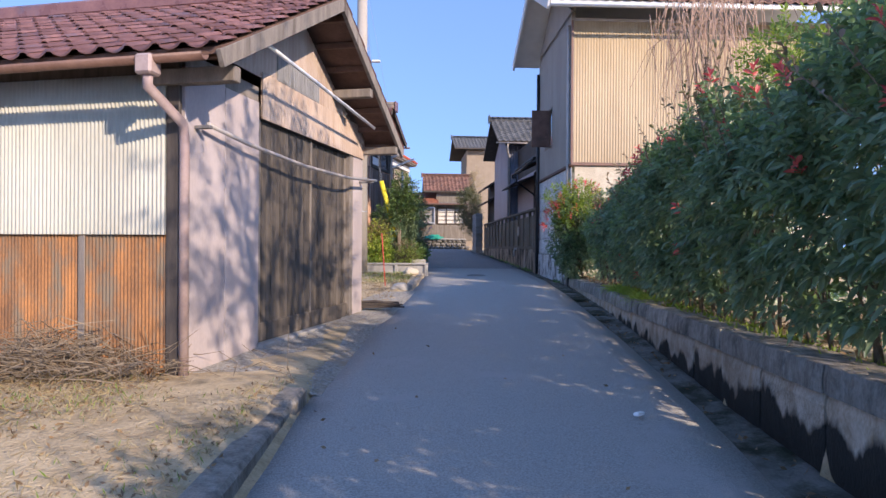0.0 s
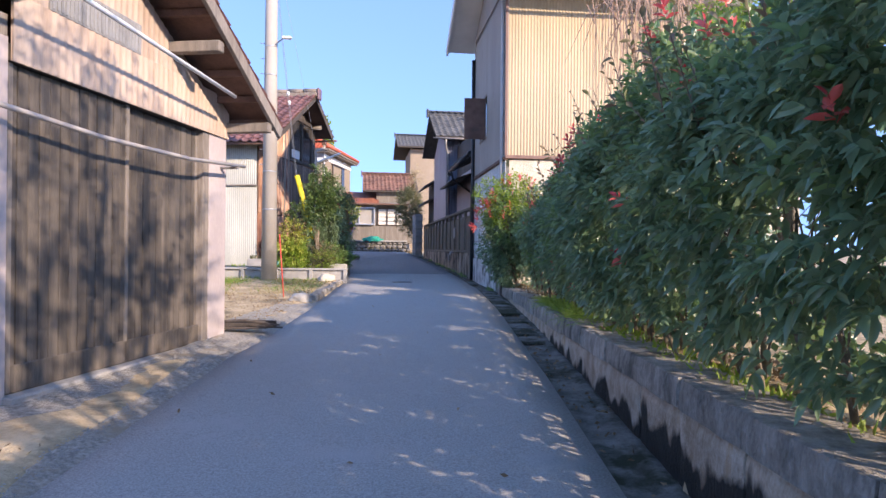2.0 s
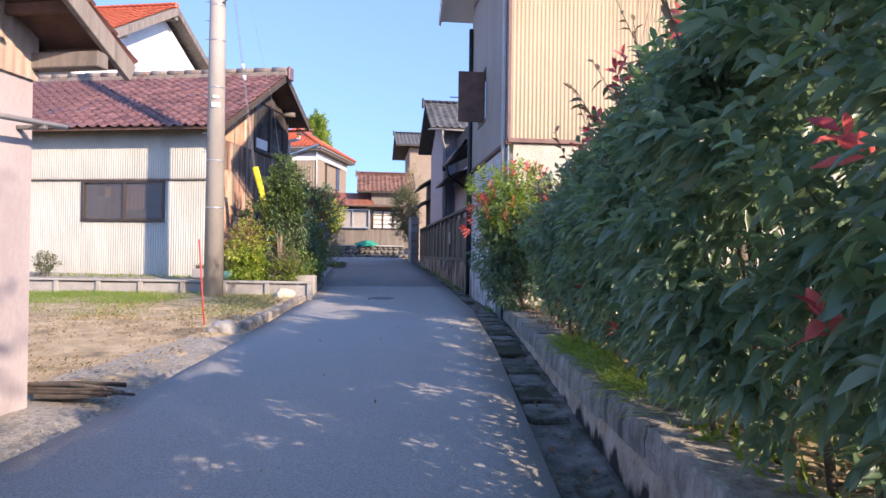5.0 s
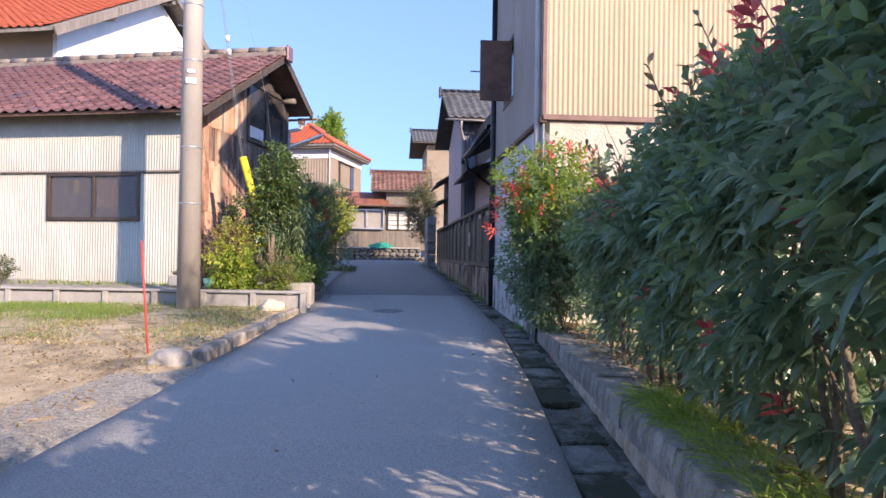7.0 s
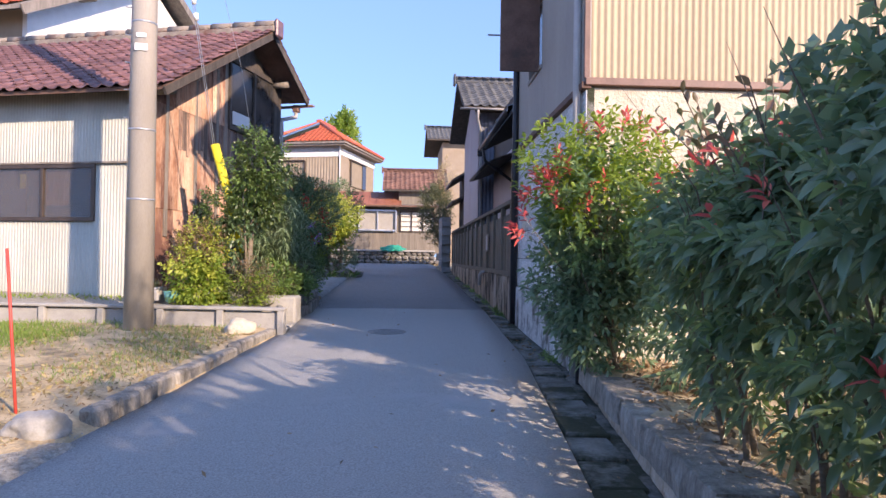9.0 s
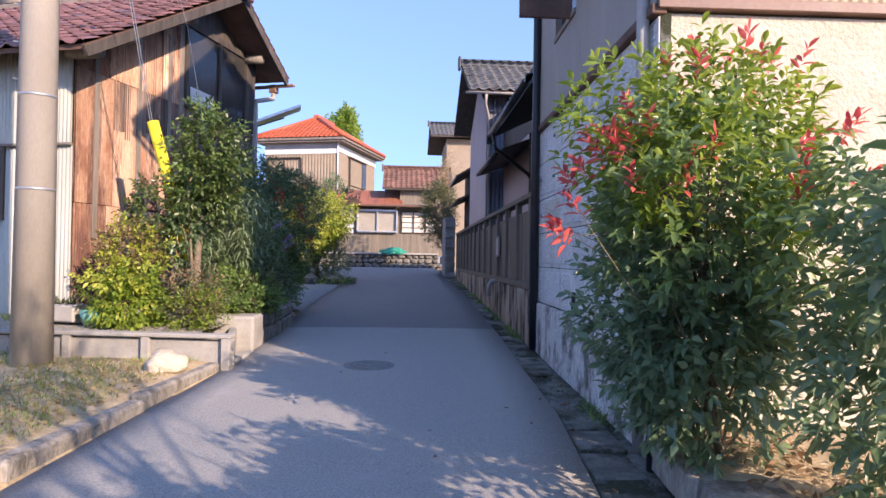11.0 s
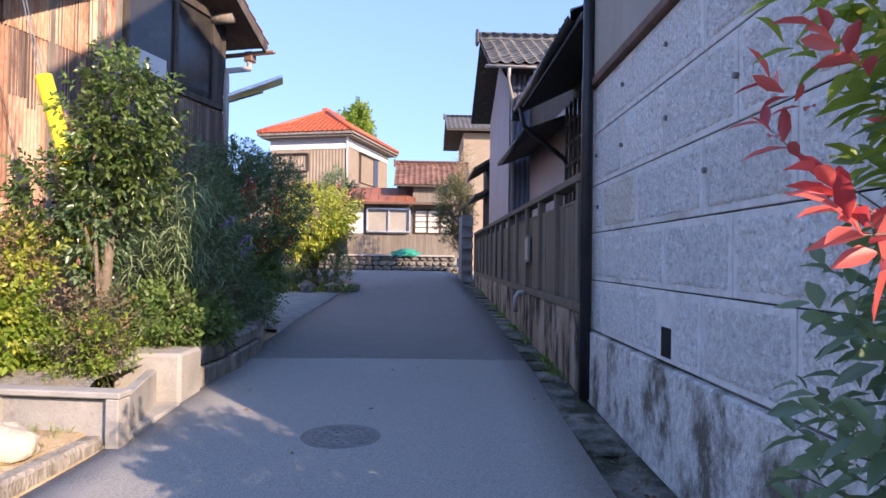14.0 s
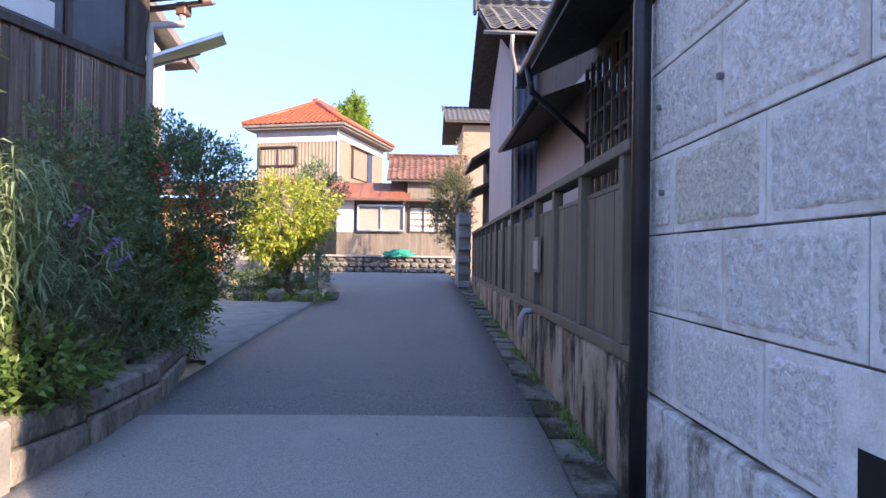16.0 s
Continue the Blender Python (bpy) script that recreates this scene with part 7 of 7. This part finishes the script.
pebbles("gravel", edge, 0.006, 0.022, CONCRETE, "loose gravel along the lane's edge")
pebbles("gravel", scatter(1800, -5.5, 0.2, 13.5, 19.8, yard), 0.008, 0.028, GRAVEL, "gravel and litter in the yard")
gut = np.array([(road_r(y) + 0.04 + abs(rng.normal()) * 0.05, y, gz(y) - ditch(y) + 0.004) for y in rng.uniform(2.5, 24, 900)])
pebbles("gravel", gut, 0.006, 0.02, WALLSTONE, "grit washed along the gutter's edge")
lit = np.array([(rng.uniform(road_r(y) + 0.06, wall_x(y) - 0.05), y, gz(y) - ditch(y) - 0.01) for y in rng.uniform(2.5, 24, 420)])
blades("dry_leaves", rng, lit, 0.06, 0.03, L_DRY, "fallen leaves in the gutter", 2.5)
lit = np.array([(rng.uniform(road_l(y), road_r(y)), y, camber(1.5, y) + 0.004) for y in rng.uniform(2.5, 30, 70)])
blades("dry_leaves", rng, lit, 0.045, 0.025, L_DRY, "scattered fallen leaves on the asphalt", 3)

w = np.array([(wall_x(y) - rng.uniform(-0.02, 0.12), y, gz(y) - ditch(y)) for y in rng.choice((18.1, 22.6, 23.3, 24.9, 26.2, 27.9, 29.5, 33.0), 700) + rng.normal(size=700) * 0.22])
blades("weeds", rng, w, 0.11, 0.014, L_MID, "weeds and moss at the foot of the walls", 0.9)
w = np.array([(x, 20.55 + 0.0 * x + rng.uniform(0.2, 0.75) - 0.12 * x, 0.9) for x in rng.uniform(-5.5, -1.5, 260)])
blades("weeds", rng, w, 0.12, 0.02, L_LIGHT, "weeds along the shed's footing", 0.8)

blades("dry_leaves", rng, scatter(1900, -2.6, 0.3, 15.6, 19.75, yard), 0.06, 0.03, L_STRAW, "dry fallen leaves before the planter wall", 2.2)
blades("dry_leaves", rng, scatter(1400, -3.8, -0.9, 3.0, 6.4, lambda x, y: x < road_l(y) - 0.15), 0.045, 0.02, L_DRY, "brown litter on the soil before the garage", 2.2)
blades("dry_leaves", rng, scatter(1500, -4.5, 0.0, 11.5, 17.0, yard), 0.05, 0.022, L_DRY, "brown leaf litter on the yard's soil", 2.4)
